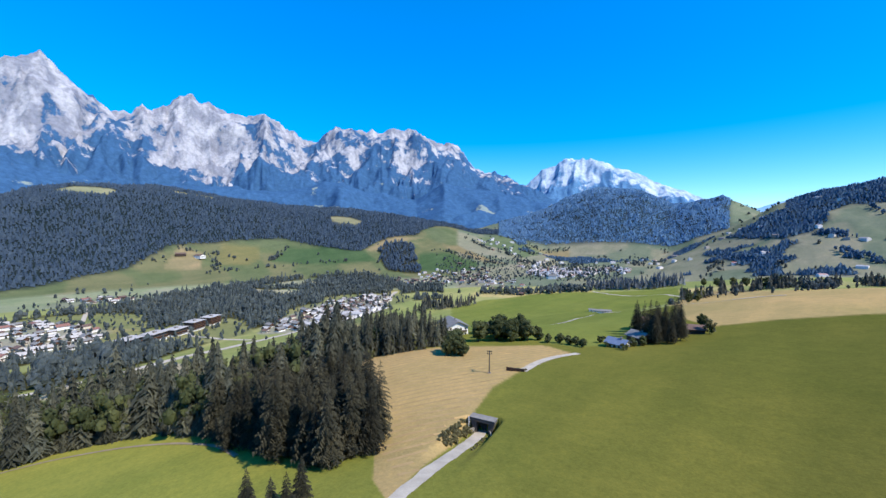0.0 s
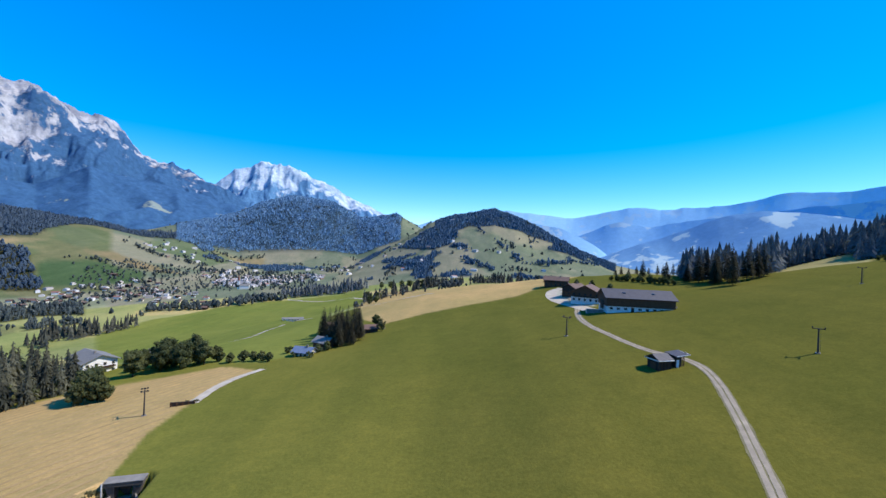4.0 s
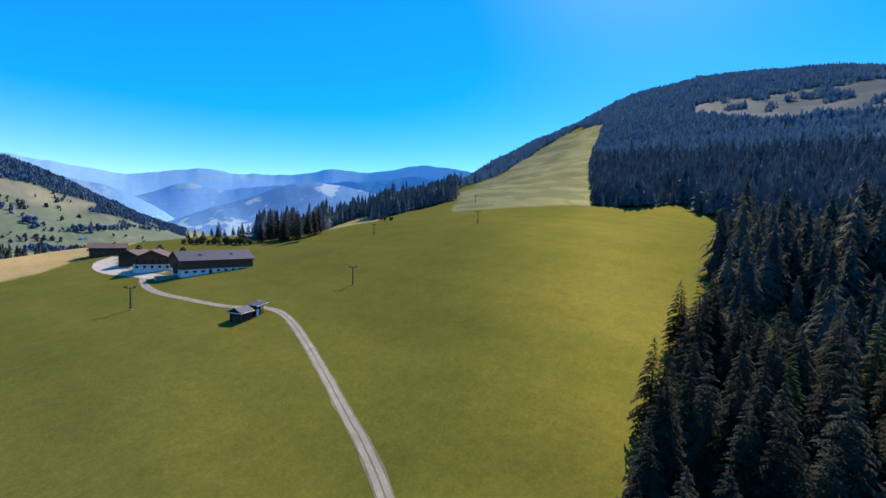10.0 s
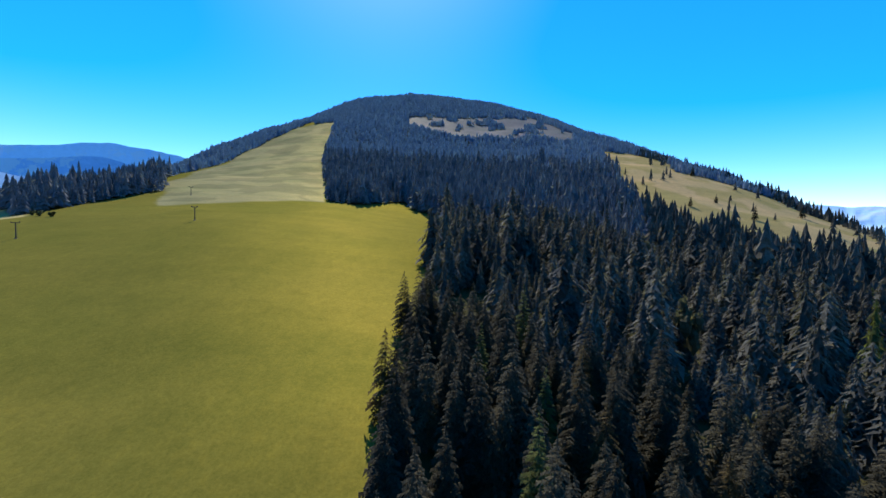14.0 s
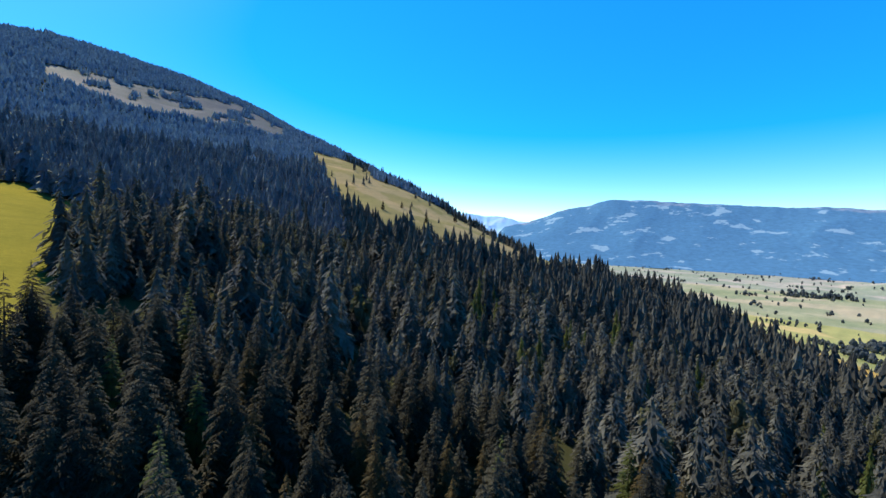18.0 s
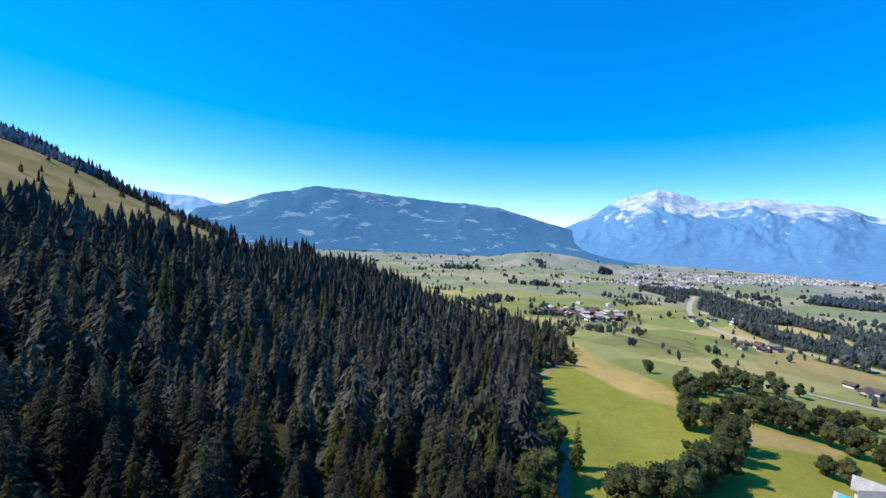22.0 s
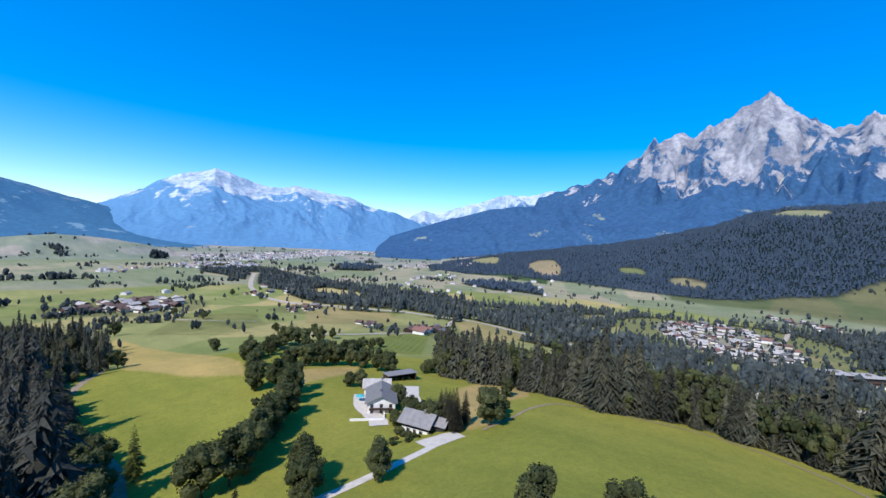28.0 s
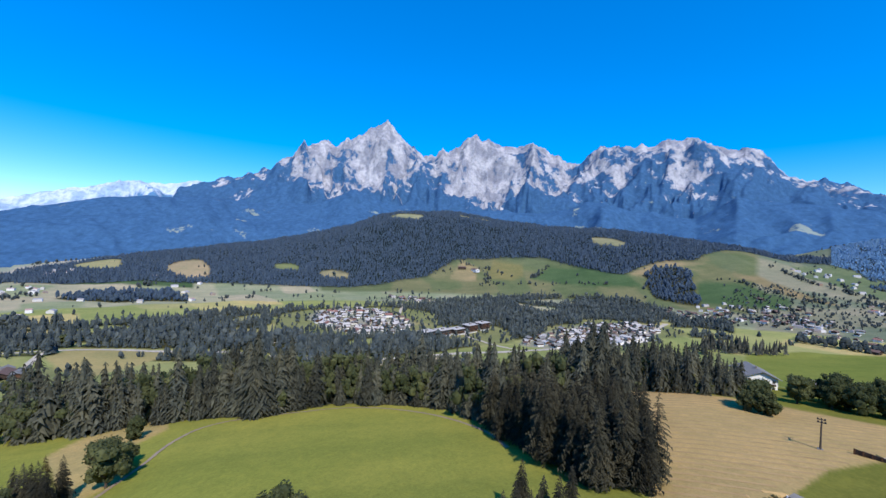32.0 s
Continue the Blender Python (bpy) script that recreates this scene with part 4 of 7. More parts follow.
def split_near(x, y, keep):
    """The places that hold, and the others."""
    m = keep(x, y)
    return (x[m], y[m]), (x[~m], y[~m])


x, y = scatter(wood_slope, 6.9, (78, 190), (36, 330), 1, 1.15)
NEAR_SLOPE, (x, y) = split_near(x, y, lambda u, v: (np.hypot(u, v) < 118) | ((polar(u, v)[0] < 104) & (np.hypot(u, v) < 132)))
g = np.random.default_rng(71)
shade = g.random(len(x)) + 0.10 * ((polar(x, y)[0] > 138) & (polar(x, y)[0] < 186))
LIGHT_TREES, OLIVE_TREES = (x[shade > 1.0], y[shade > 1.0]), (x[(shade > 0.95) & (shade <= 1.0) & (polar(x, y)[0] > 104)], y[(shade > 0.95) & (shade <= 1.0) & (polar(x, y)[0] > 104)])
x, y = x[shade <= 0.95], y[shade <= 0.95]
forest("spruce_forest", x, y, 24.5, 14, 10, "dense dark spruce forest on the slope", 2, slim=0.52, spread=0.55, template=bough_template)
x, y = scatter(lambda a, r: wood_slope(a, r) & ((r < 700) | (hash2(np.floor(a * 40), np.floor(r * 3), 4) > (r - 700) / 220)), 6.8, (78, 190), (330, 920), 3)
# Haze-blue needles on the backlit part only; the lit part keeps the plain tone.
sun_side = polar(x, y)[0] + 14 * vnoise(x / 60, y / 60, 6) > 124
forest("spruce_forest", x[~sun_side], y[~sun_side], 25, 6, 9, "dark spruce forest climbing the mountain", 4, slim=0.47, spread=0.6, material=HAZED_MID_SPRUCE)
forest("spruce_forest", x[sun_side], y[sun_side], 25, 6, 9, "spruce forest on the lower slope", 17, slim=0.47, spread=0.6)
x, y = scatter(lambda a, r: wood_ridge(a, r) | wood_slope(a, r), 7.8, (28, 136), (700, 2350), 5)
forest("mountain_forest", x, y, 16, 1, 7, "dark forest covering the mountain", 6, slim=0.62, material=HAZED_FAR_SPRUCE)
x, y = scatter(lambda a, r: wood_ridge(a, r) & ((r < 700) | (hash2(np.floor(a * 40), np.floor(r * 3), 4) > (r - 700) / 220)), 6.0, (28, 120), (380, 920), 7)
forest("ridge_forest", x, y, 25, 6, 9, "spruces along the upper edge of the meadow", 8, slim=0.46, material=HAZED_MID_SPRUCE)
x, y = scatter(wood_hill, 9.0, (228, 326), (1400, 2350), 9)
forest("hill_forest", x, y, 14, 2, 5, "dark forest on the hill across the valley", 10, slim=0.8, material=HAZED_HILL_SPRUCE)
x, y = scatter(river_wood, 8.6, (194, 318), (400, 1550), 11)
RIVER_TREES = x, y
belt = lambda a, r: band(a, r, [231, 236, 241, 247, 254, 261, 270, 279, 285, 288, 291, 298, 304, 307], [250, 235, 225, 212, 196, 206, 202, 182, 150, 125, 112, 95, 92, 100], [330, 320, 300, 290, 290, 280, 270, 265, 260, 250, 225, 200, 150, 120])
x, y = scatter(belt, 5.4, (230, 308), (85, 340), 13)
NEAR_BELT, (x, y) = split_near(x, y, lambda u, v: (np.hypot(u, v) < 150) & (v > 25))
(nx, ny), (x, y) = split_near(x, y, lambda u, v: np.hypot(u, v) < 225)
forest("spruce_belt", nx, ny, 23, 22, 14, "belt of tall spruces along the meadow", 18, slim=0.48, spread=0.6, material=SUNLIT_SPRUCE, template=bough_template)
forest("spruce_belt", x, y, 23, 12, 9, "belt of spruces beyond the meadow", 14, slim=0.50, spread=0.6, material=SUNLIT_SPRUCE, template=bough_template)
HOUSE_GAP = [(-192, 211, 24), (-174, 200, 16), (-172, 222, 14), (-183, 196, 12)]
back_belt = lambda a, r: ~np.any([(r * np.sin(np.radians(a)) - gx) ** 2 + (r * np.cos(np.radians(a)) - gy) ** 2 < gr * gr for gx, gy, gr in HOUSE_GAP], axis=0) & band(a, r, [290, 297, 304, 312, 317], [240, 234, 228, 224, 228], [300, 320, 320, 310, 280])
x, y = scatter(back_belt, 5.5, (289, 331), (225, 330), 15)
forest("spruce_belt", x, y, 18, 12, 9, "spruces behind the stubble field", 16, slim=0.50, spread=0.6, material=SUNLIT_SPRUCE, template=bough_template)


# ---- helpers for things ----
def root(name, x, y, heading=0.0, z=None, **tags):
    """An Empty on the ground that carries the parts of a thing."""
    ob = new(name)
    zz = float(ground_height(np.array([x]), np.array([y]))[0]) if z is None else z
    ob.matrix_world = pose(x, y, zz, 0, 0, heading)
    return tagged(ob, **tags)


def at(x, y, heading=0.0, sink=0.0, scale=1.0):
    zz = float(ground_height(np.array([x]), np.array([y]))[0]) - sink
    return pose(x, y, zz, 0, 0, heading) @ Matrix.Scale(scale, 4)


def place_copy(ob, x, y, heading=0.0, sink=0.0, scale=1.0):
    c = copy_thing(ob, at(x, y, heading, sink))
    c.scale = (scale, scale, scale)
    return c


def part(name, bm, material, parent, label="", smooth=False):
    me = bpy.data.meshes.new(name)
    bm.to_mesh(me)
    bm.free()
    me.materials.append(material)
    if smooth:
        me.polygons.foreach_set("use_smooth", np.full(len(me.polygons), True))
    ob = new(name, me)
    ob.parent = parent
    return tagged(ob, label) if label else ob


def add_box(bm, x0, x1, y0, y1, z0, z1, m=None):
    vs = [bm.verts.new(m @ Vector(p) if m else p) for p in ((x0, y0, z0), (x1, y0, z0), (x1, y1, z0), (x0, y1, z0), (x0, y0, z1), (x1, y0, z1), (x1, y1, z1), (x0, y1, z1))]
    for f in ((3, 2, 1, 0), (4, 5, 6, 7), (0, 1, 5, 4), (1, 2, 6, 5), (2, 3, 7, 6), (3, 0, 4, 7)):
        bm.faces.new([vs[i] for i in f])


def boxes(*dims):
    bm = bmesh.new()
    for d in dims:
        add_box(bm, *d)
    return bm


def tube(bm, p0, p1, r0, r1, sides=8):
    p0, p1 = Vector(p0), Vector(p1)
    q = (p1 - p0).to_track_quat("Z", "Y").to_matrix()
    rings = []
    for p, r in ((p0, r0), (p1, r1)):
        rings.append([bm.verts.new(p + q @ Vector((r * math.cos(6.2832 * k / sides), r * math.sin(6.2832 * k / sides), 0))) for k in range(sides)])
    for k in range(sides):
        bm.faces.new((rings[0][k], rings[0][(k + 1) % sides], rings[1][(k + 1) % sides], rings[1][k]))
    bm.faces.new(rings[0][::-1])
    bm.faces.new(rings[1])


PLASTER = plain("white_plaster", (0.78, 0.76, 0.72), 0.9, 0.14, 0.6)
CREAM = plain("cream_plaster", (0.66, 0.58, 0.46), 0.9, 0.18, 0.6)
TIMBER = plain("brown_timber", (0.13, 0.065, 0.035), 0.85, 0.4, 1.2)
DARK_TIMBER = plain("dark_timber", (0.060, 0.040, 0.030), 0.85, 0.45, 1.2)
ROOF_GREY = plain("grey_roof", (0.205, 0.195, 0.18), 0.7, 0.25, 0.7)
ROOF_SILVER = plain("weathered_roof", (0.47, 0.435, 0.40), 0.65, 0.3, 0.6)
ROOF_PALE = plain("pale_slate_roof", (0.27, 0.255, 0.245), 0.7, 0.3, 0.6)
ROOF_BROWN = plain("brown_roof", (0.15, 0.095, 0.075), 0.8, 0.3, 0.7)
ROOF_SLATE = plain("slate_roof", (0.072, 0.068, 0.080), 0.65, 0.3, 0.6)
ROOF_RED = plain("red_roof", (0.26, 0.13, 0.10), 0.8, 0.3, 0.7)
ROOF_BLUE = plain("blue_metal_roof", (0.13, 0.17, 0.26), 0.65, 0.2, 0.5)
CONCRETE = plain("concrete", (0.24, 0.22, 0.195), 0.9, 0.35, 0.5)
# Stained concrete, its colour darkened further for the shade on the culvert portal.
SHADED_CONCRETE = plain("shaded_stained_concrete", (0.105, 0.092, 0.080), 0.9, 0.4, 0.5)
# Near-black colour that stands in for the shade inside the culvert.
SHADE_BLACK = plain("tunnel_dark", (0.05, 0.05, 0.05), 0.95, 0.3, 0.5)
STEEL = plain("weathered_steel", (0.085, 0.072, 0.062), 0.7, 0.3, 1.0, 0.2)
GRAVEL_MAT = plain("pale_gravel", (0.50, 0.43, 0.335), 0.95, 0.3, 0.25, fine=3)
TRACK_MAT = plain("track_gravel", (0.36, 0.295, 0.215), 0.95, 0.35, 0.3, fine=3)
# Gravel colour darkened and warmed to offset blue skylight on the shaded forest road.
WARM_GRAVEL = plain("warm_gravel", (0.31, 0.24, 0.155), 0.95, 0.3, 0.25, fine=3)
VERGE = plain("trodden_grass", (0.21, 0.18, 0.085), 0.95, 0.35, 0.4, fine=3)
PANE = Nodes("window_glass", 0.08, 0.6).done((0.03, 0.04, 0.05))
SUNSHADE = plain("turquoise_cloth", (0.08, 0.42, 0.45), 0.8, 0.15)
WHITE_STONE = plain("white_paving", (0.60, 0.54, 0.46), 0.9, 0.2, 0.5)
RUBBER = plain("tyre_rubber", (0.03, 0.03, 0.03), 0.9)


def gable_wall(L, W, H, rise, z0=-1.5):
    """House walls under a pitched roof; the ridge runs along x."""
    bm = bmesh.new()
    ring = [(-W / 2, z0), (W / 2, z0), (W / 2, H), (0, H + rise), (-W / 2, H)]
    a = [bm.verts.new((-L / 2, y, z)) for y, z in ring]
    b = [bm.verts.new((L / 2, y, z)) for y, z in ring]
    bm.faces.new(a[::-1])
    bm.faces.new(b)
    for k in range(5):
        bm.faces.new((a[k], a[(k + 1) % 5], b[(k + 1) % 5], b[k]))
    return bm


def gable_roof(L, W, H, rise, over=1.0, thick=0.25):
    bm = bmesh.new()
    slope = rise / (W / 2)
    for s in (-1, 1):
        y1, z1 = s * (W / 2 + over), H - slope * over
        pts = [(0, H + rise), (y1, z1), (y1, z1 + thick), (0, H + rise + thick)]
        a = [bm.verts.new((-L / 2 - over, y, z + 0.02)) for y, z in pts]
        b = [bm.verts.new((L / 2 + over, y, z + 0.02)) for y, z in pts]
        bm.faces.new(a if s > 0 else a[::-1])
        bm.faces.new(b[::-1] if s > 0 else b)
        for k in range(4):
            q = (a[k], b[k], b[(k + 1) % 4], a[(k + 1) % 4])
            bm.faces.new(q if s > 0 else q[::-1])
    bmesh.ops.recalc_face_normals(bm, faces=bm.faces)
    return bm


def window(parent, x, y, z, nx, ny, w=1.1, h=1.3):
    """A framed window on a wall that faces (nx, ny)."""
    def block(hw, hh, d0, d1):
        if nx:
            return boxes((x + min(nx * d0, nx * d1), x + max(nx * d0, nx * d1), y - hw, y + hw, z - hh, z + hh))
        return boxes((x - hw, x + hw, y + min(ny * d0, ny * d1), y + max(ny * d0, ny * d1), z - hh, z + hh))
    win = part("window", block(w / 2 + 0.12, h / 2 + 0.12, -0.05, 0.05), TIMBER, parent)
    part("pane", block(w / 2, h / 2, 0.0, 0.075), PANE, win)
    return win


def house(name, x, y, heading, L, W, H, rise, wall, roof, label, upper=None, over=1.0, near=True, chimney=True, balcony=True, z=None, category="house", group=""):
    """A house with walls, pitched roof, timber upper storey, windows, balcony and chimney."""
    h = root(name, x, y, heading, z, label=label, category=category, group=group)
    part("wall", gable_wall(L, W, H, rise), wall, h)
    part("roof", gable_roof(L, W, H, rise, over), roof, h)
    if upper:
        part("timber_storey", gable_wall(L + 0.12, W + 0.12, H, rise - 0.08, H * 0.52), upper, h, "stained timber cladding")
    if chimney:
        part("chimney", boxes((L * 0.16, L * 0.16 + 0.8, -0.9, -0.1, H + rise * 0.5, H + rise + 1.1), (L * 0.16 - 0.08, L * 0.16 + 0.88, -0.98, -0.02, H + rise + 1.1, H + rise + 1.25)), CONCRETE, h)
    rows = [H * 0.27] + ([H * 0.76] if H > 4.5 else [])
    step = 3.2 if near else 5.0
    for zz in rows:
        for sy in (-1, 1):
            n = max(2, int((L - 2) / step))
            for k in range(n):
                window(h, -L / 2 + L * (k + 0.5) / n, sy * (W / 2 + 0.06), zz, 0, sy)
        for sx in (-1, 1):
            n = max(2, int((W - 1) / step))
            for k in range(n):
                window(h, sx * (L / 2 + 0.06), -W / 2 + W * (k + 0.5) / n, zz, sx, 0)
    if balcony and H > 4.5:
        for sx in (-1, 1):
            b = part("balcony", boxes((min(sx * L / 2, sx * (L / 2 + 1.2)), max(sx * L / 2, sx * (L / 2 + 1.2)), -W * 0.42, W * 0.42, H * 0.50, H * 0.50 + 0.15)), DARK_TIMBER, h)
            part("railing", boxes((min(sx * (L / 2 + 1.1), sx * (L / 2 + 1.2)), max(sx * (L / 2 + 1.1), sx * (L / 2 + 1.2)), -W * 0.42, W * 0.42, H * 0.50 + 0.15, H * 0.50 + 1.05)), DARK_TIMBER, b)
    part("door", boxes((-0.6, 0.6, -W / 2 - 0.12, -W / 2 + 0.02, -0.3, 2.05)), DARK_TIMBER, h)
    return h


# ---- the farm below the camera ----
house("farmhouse", -122, -133, 47, 16.5, 12, 5.8, 2.8, PLASTER, ROOF_GREY, "large white farmhouse with grey pitched roof", upper=None)
house("farm_annex", -137, -152, 137, 12.5, 9, 4.4, 2.4, PLASTER, ROOF_SILVER, "white annex joined behind the farmhouse", balcony=False)
house("cottage", -112, -101, 105, 10.5, 9.4, 4.6, 2.3, PLASTER, ROOF_PALE, "white cottage with dark timber gable under a pale weathered roof", upper=DARK_TIMBER, over=1.5)
house("cottage_porch", -115.5, -93.5, 105, 4.0, 5.4, 2.9, 1.4, DARK_TIMBER, ROOF_PALE, "small timber porch beside the cottage", chimney=False, balcony=False, category="porch")


def open_shed(name, x, y, heading, L, W, H, roof, label):
    """A machine shed, open to the front, on posts."""
    s = root(name, x, y, heading, label=label, category="shed")
    part("back_wall", boxes((-L / 2, L / 2, W / 2 - 0.2, W / 2, -1, H)), DARK_TIMBER, s)
    for sx in (-1, 1):
        part("side_wall", boxes((min(sx * L / 2, sx * (L / 2 - 0.2)), max(sx * L / 2, sx * (L / 2 - 0.2)), -W / 2, W / 2 - 0.2, -1, H)), DARK_TIMBER, s)
    for k in range(5):
        px = -L / 2 + 0.4 + (L - 0.8) * k / 4
        part("post", boxes((px - 0.15, px + 0.15, -W / 2, -W / 2 + 0.3, -1, H)), TIMBER, s)
    bm = bmesh.new()
    add_box(bm, -L / 2 - 0.8, L / 2 + 0.8, -W / 2 - 1.0, W / 2 + 0.6, 0, 0.25, Matrix.Translation((0, 0, H + 0.35)) @ Matrix.Rotation(radians(-7), 4, "X"))
    part("roof", bm, roof, s)
    return s


open_shed("machine_shed", -166, -164, 158, 17, 9, 3.6, ROOF_PALE, "open timber machine shed with grey roof")


def terrace():
    t = root("terrace_wall", -107, -125, 47, label="low white wall round the farmhouse terrace", category="wall")
    part("masonry", boxes((-0.2, 0.2, -7, 7, -2.5, 0.9), (-6, -0.2, 6.6, 7.0, -2.5, 0.9)), PLASTER, t)
    u = root("sunshade", -121, -146, 47, label="turquoise sunshade on the terrace", category="parasol")
    bm = bmesh.new()
    tube(bm, (0, 0, -1), (0, 0, 3.0), 0.05, 0.05)
    part("pole", bm, STEEL, u)
    bm = bmesh.new()
    bmesh.ops.create_cone(bm, segments=8, radius1=2.2, radius2=0.05, depth=0.7, matrix=Matrix.Translation((0, 0, 2.9)))
    part("canopy", bm, SUNSHADE, u)


terrace()


# ---- the barn farm on the meadow ----
def barn():
    b = root("barn", 110.5, 235, -5, z=61.5, label="long barn of white masonry and brown timber", category="barn")
    L, W = 36, 17
    part("masonry_wall", boxes((-L / 2, L / 2, -W / 2, W / 2, -3, 2.7)), PLASTER, b)
    part("timber_storey", gable_wall(L + 0.9, W + 0.9, 7.6, 4.1, 2.6), TIMBER, b, "dark brown board cladding")
    part("roof", gable_roof(L + 0.9, W + 0.9, 7.6, 4.1, 1.1, 0.3), ROOF_SLATE, b, "dark slate roof with skylights")
    for k in range(9):
        if k != 3:
            window(b, -L / 2 + 2.2 + k * 3.9, -W / 2 - 0.02, 1.35, 0, -1, 1.5, 0.9)
    part("door", boxes((-5.0, -3.4, -W / 2 - 0.1, -W / 2 + 0.05, -1.0, 2.2)), DARK_TIMBER, b)
    for k in (-8, 8):
        m = Matrix.Translation((k, -4.6, 9.93)) @ Matrix.Rotation(math.atan2(4.1, 8.95), 4, "X")
        bm = bmesh.new()
        add_box(bm, -0.8, 0.8, -0.6, 0.6, 0.0, 0.25, m)
        part("skylight", bm, PANE, b)
    part("balcony", boxes((L / 2 + 0.6, L / 2 + 2.4, -6, 6, 3.0, 3.2), (L / 2 + 2.3, L / 2 + 2.4, -6, 6, 3.2, 4.2)), PLASTER, b)
    part("gate", boxes((-L / 2 - 0.8, -L / 2 - 0.55, -3, 3, 0, 5.2)), DARK_TIMBER, b)
    return b


barn()
house("farm_chalet", 97, 277, 62, 20, 18, 7.0, 4.4, PLASTER, ROOF_BROWN, "farm chalet with brown timber gable and white base", upper=TIMBER, over=1.6, z=60.5)
house("farm_chalet", 99, 314, 40, 15, 12, 6.2, 3.0, TIMBER, ROOF_BROWN, "smaller farm chalet with dark timber upper floor", upper=DARK_TIMBER, over=1.4)
house("neighbour_house", 97, 362, -18, 20, 12, 5.4, 2.8, TIMBER, ROOF_BROWN, "long neighbouring farmhouse beyond the barn", upper=DARK_TIMBER, over=1.3)
slab = root("farm_ramp", 88, 236, -10, z=60.0, label="white concrete ramp and parking slab by the barn", category="ramp")
part("deck", boxes((-5, 4, -3, 3, -2.0, 0.5)), WHITE_STONE, slab)
part("kerb", boxes((-5.2, 4, -3.3, -3, -2.0, 1.1)), CONCRETE, slab)


def hay_hut(x, y, heading, L, W, H, label):
    """A boarded hut with a low gable roof and pale boards along its eaves."""
    h = root("hay_hut", x, y, heading, label=label, category="hut", group="huts by the track")
    part("wall", gable_wall(L, W, H, 1.3), DARK_TIMBER, h)
    part("roof", gable_roof(L, W, H, 1.3, 0.7, 0.18), ROOF_SLATE, h, "dark weathered shingle roof")
    for sy in (-1, 1):
        for k in range(5):
            px = -L / 2 + L * k / 4
            part("batten", boxes((px - 0.09, px + 0.09, min(sy * W / 2, sy * (W / 2 + 0.12)), max(sy * W / 2, sy * (W / 2 + 0.12)), -0.6, H)), TIMBER, h)
        part("eaves_board", boxes((-L / 2 - 0.7, L / 2 + 0.7, sy * (W / 2 + 0.78) - 0.05, sy * (W / 2 + 0.78) + 0.05, H - 0.50, H - 0.22)), PLASTER, h, "white eaves board")
    part("door", boxes((-L / 2 - 0.1, -L / 2 + 0.05, -1.1, 1.1, -0.3, 2.1)), TIMBER, h)
    part("gable_board", boxes((-L / 2 - 0.80, -L / 2 - 0.70, -W / 2 - 0.8, W / 2 + 0.8, H - 0.50, H - 0.22)), PLASTER, h, "white board across the gable")
    return h


def lean_to(x, y, heading, L, W, H, label):
    """A tall boarded shelter, open at one end, under a single sloping roof that juts out."""
    h = root("lean_to_shed", x, y, heading, label=label, category="hut", group="huts by the track")
    part("back_wall", boxes((-L / 2, L / 2, W / 2 - 0.15, W / 2, -1.0, H + 0.3)), DARK_TIMBER, h)
    part("front_wall", boxes((-L / 2, L * 0.18, -W / 2, -W / 2 + 0.15, -1.0, H)), DARK_TIMBER, h)
    part("side_wall", boxes((-L / 2, -L / 2 + 0.15, -W / 2 + 0.15, W / 2 - 0.15, -1.0, H)), DARK_TIMBER, h)
    part("panel", boxes((-L / 2 + 0.3, -L / 2 + 1.5, -W / 2 - 0.08, -W / 2, -0.2, 2.4)), PLASTER, h, "white door panel")
    for px in (L * 0.34, L / 2 - 0.1):
        part("post", boxes((px - 0.1, px + 0.1, -W / 2, -W / 2 + 0.2, -1.0, H)), TIMBER, h)
    roof = boxes((-L / 2 - 0.5, L / 2 + 1.5, -W / 2 - 0.9, W / 2 + 0.7, 0, 0.16))
    bmesh.ops.transform(roof, matrix=pose(0, 0, H + 0.12, 3.5, -5, 0), verts=roof.verts)
    part("roof", roof, ROOF_SLATE, h, "flat sloping roof")
    edge = boxes((-L / 2 - 0.5, L / 2 + 1.5, -W / 2 - 0.98, -W / 2 - 0.9, -0.06, 0.18), (L / 2 + 1.5, L / 2 + 1.58, -W / 2 - 0.98, W / 2 + 0.7, -0.06, 0.18))
    bmesh.ops.transform(edge, matrix=pose(0, 0, H + 0.12, 3.5, -5, 0), verts=edge.verts)
    part("roof_edge", edge, PLASTER, h, "pale roof edge")
    return h


hay_hut(76.8, 141, 18, 5.2, 4.8, 3.5, "dark boarded hay hut with white eaves beside the gravel track")
lean_to(83.2, 142.6, 18, 3.9, 3.8, 3.9, "tall dark shelter with jutting flat roof beside the track")


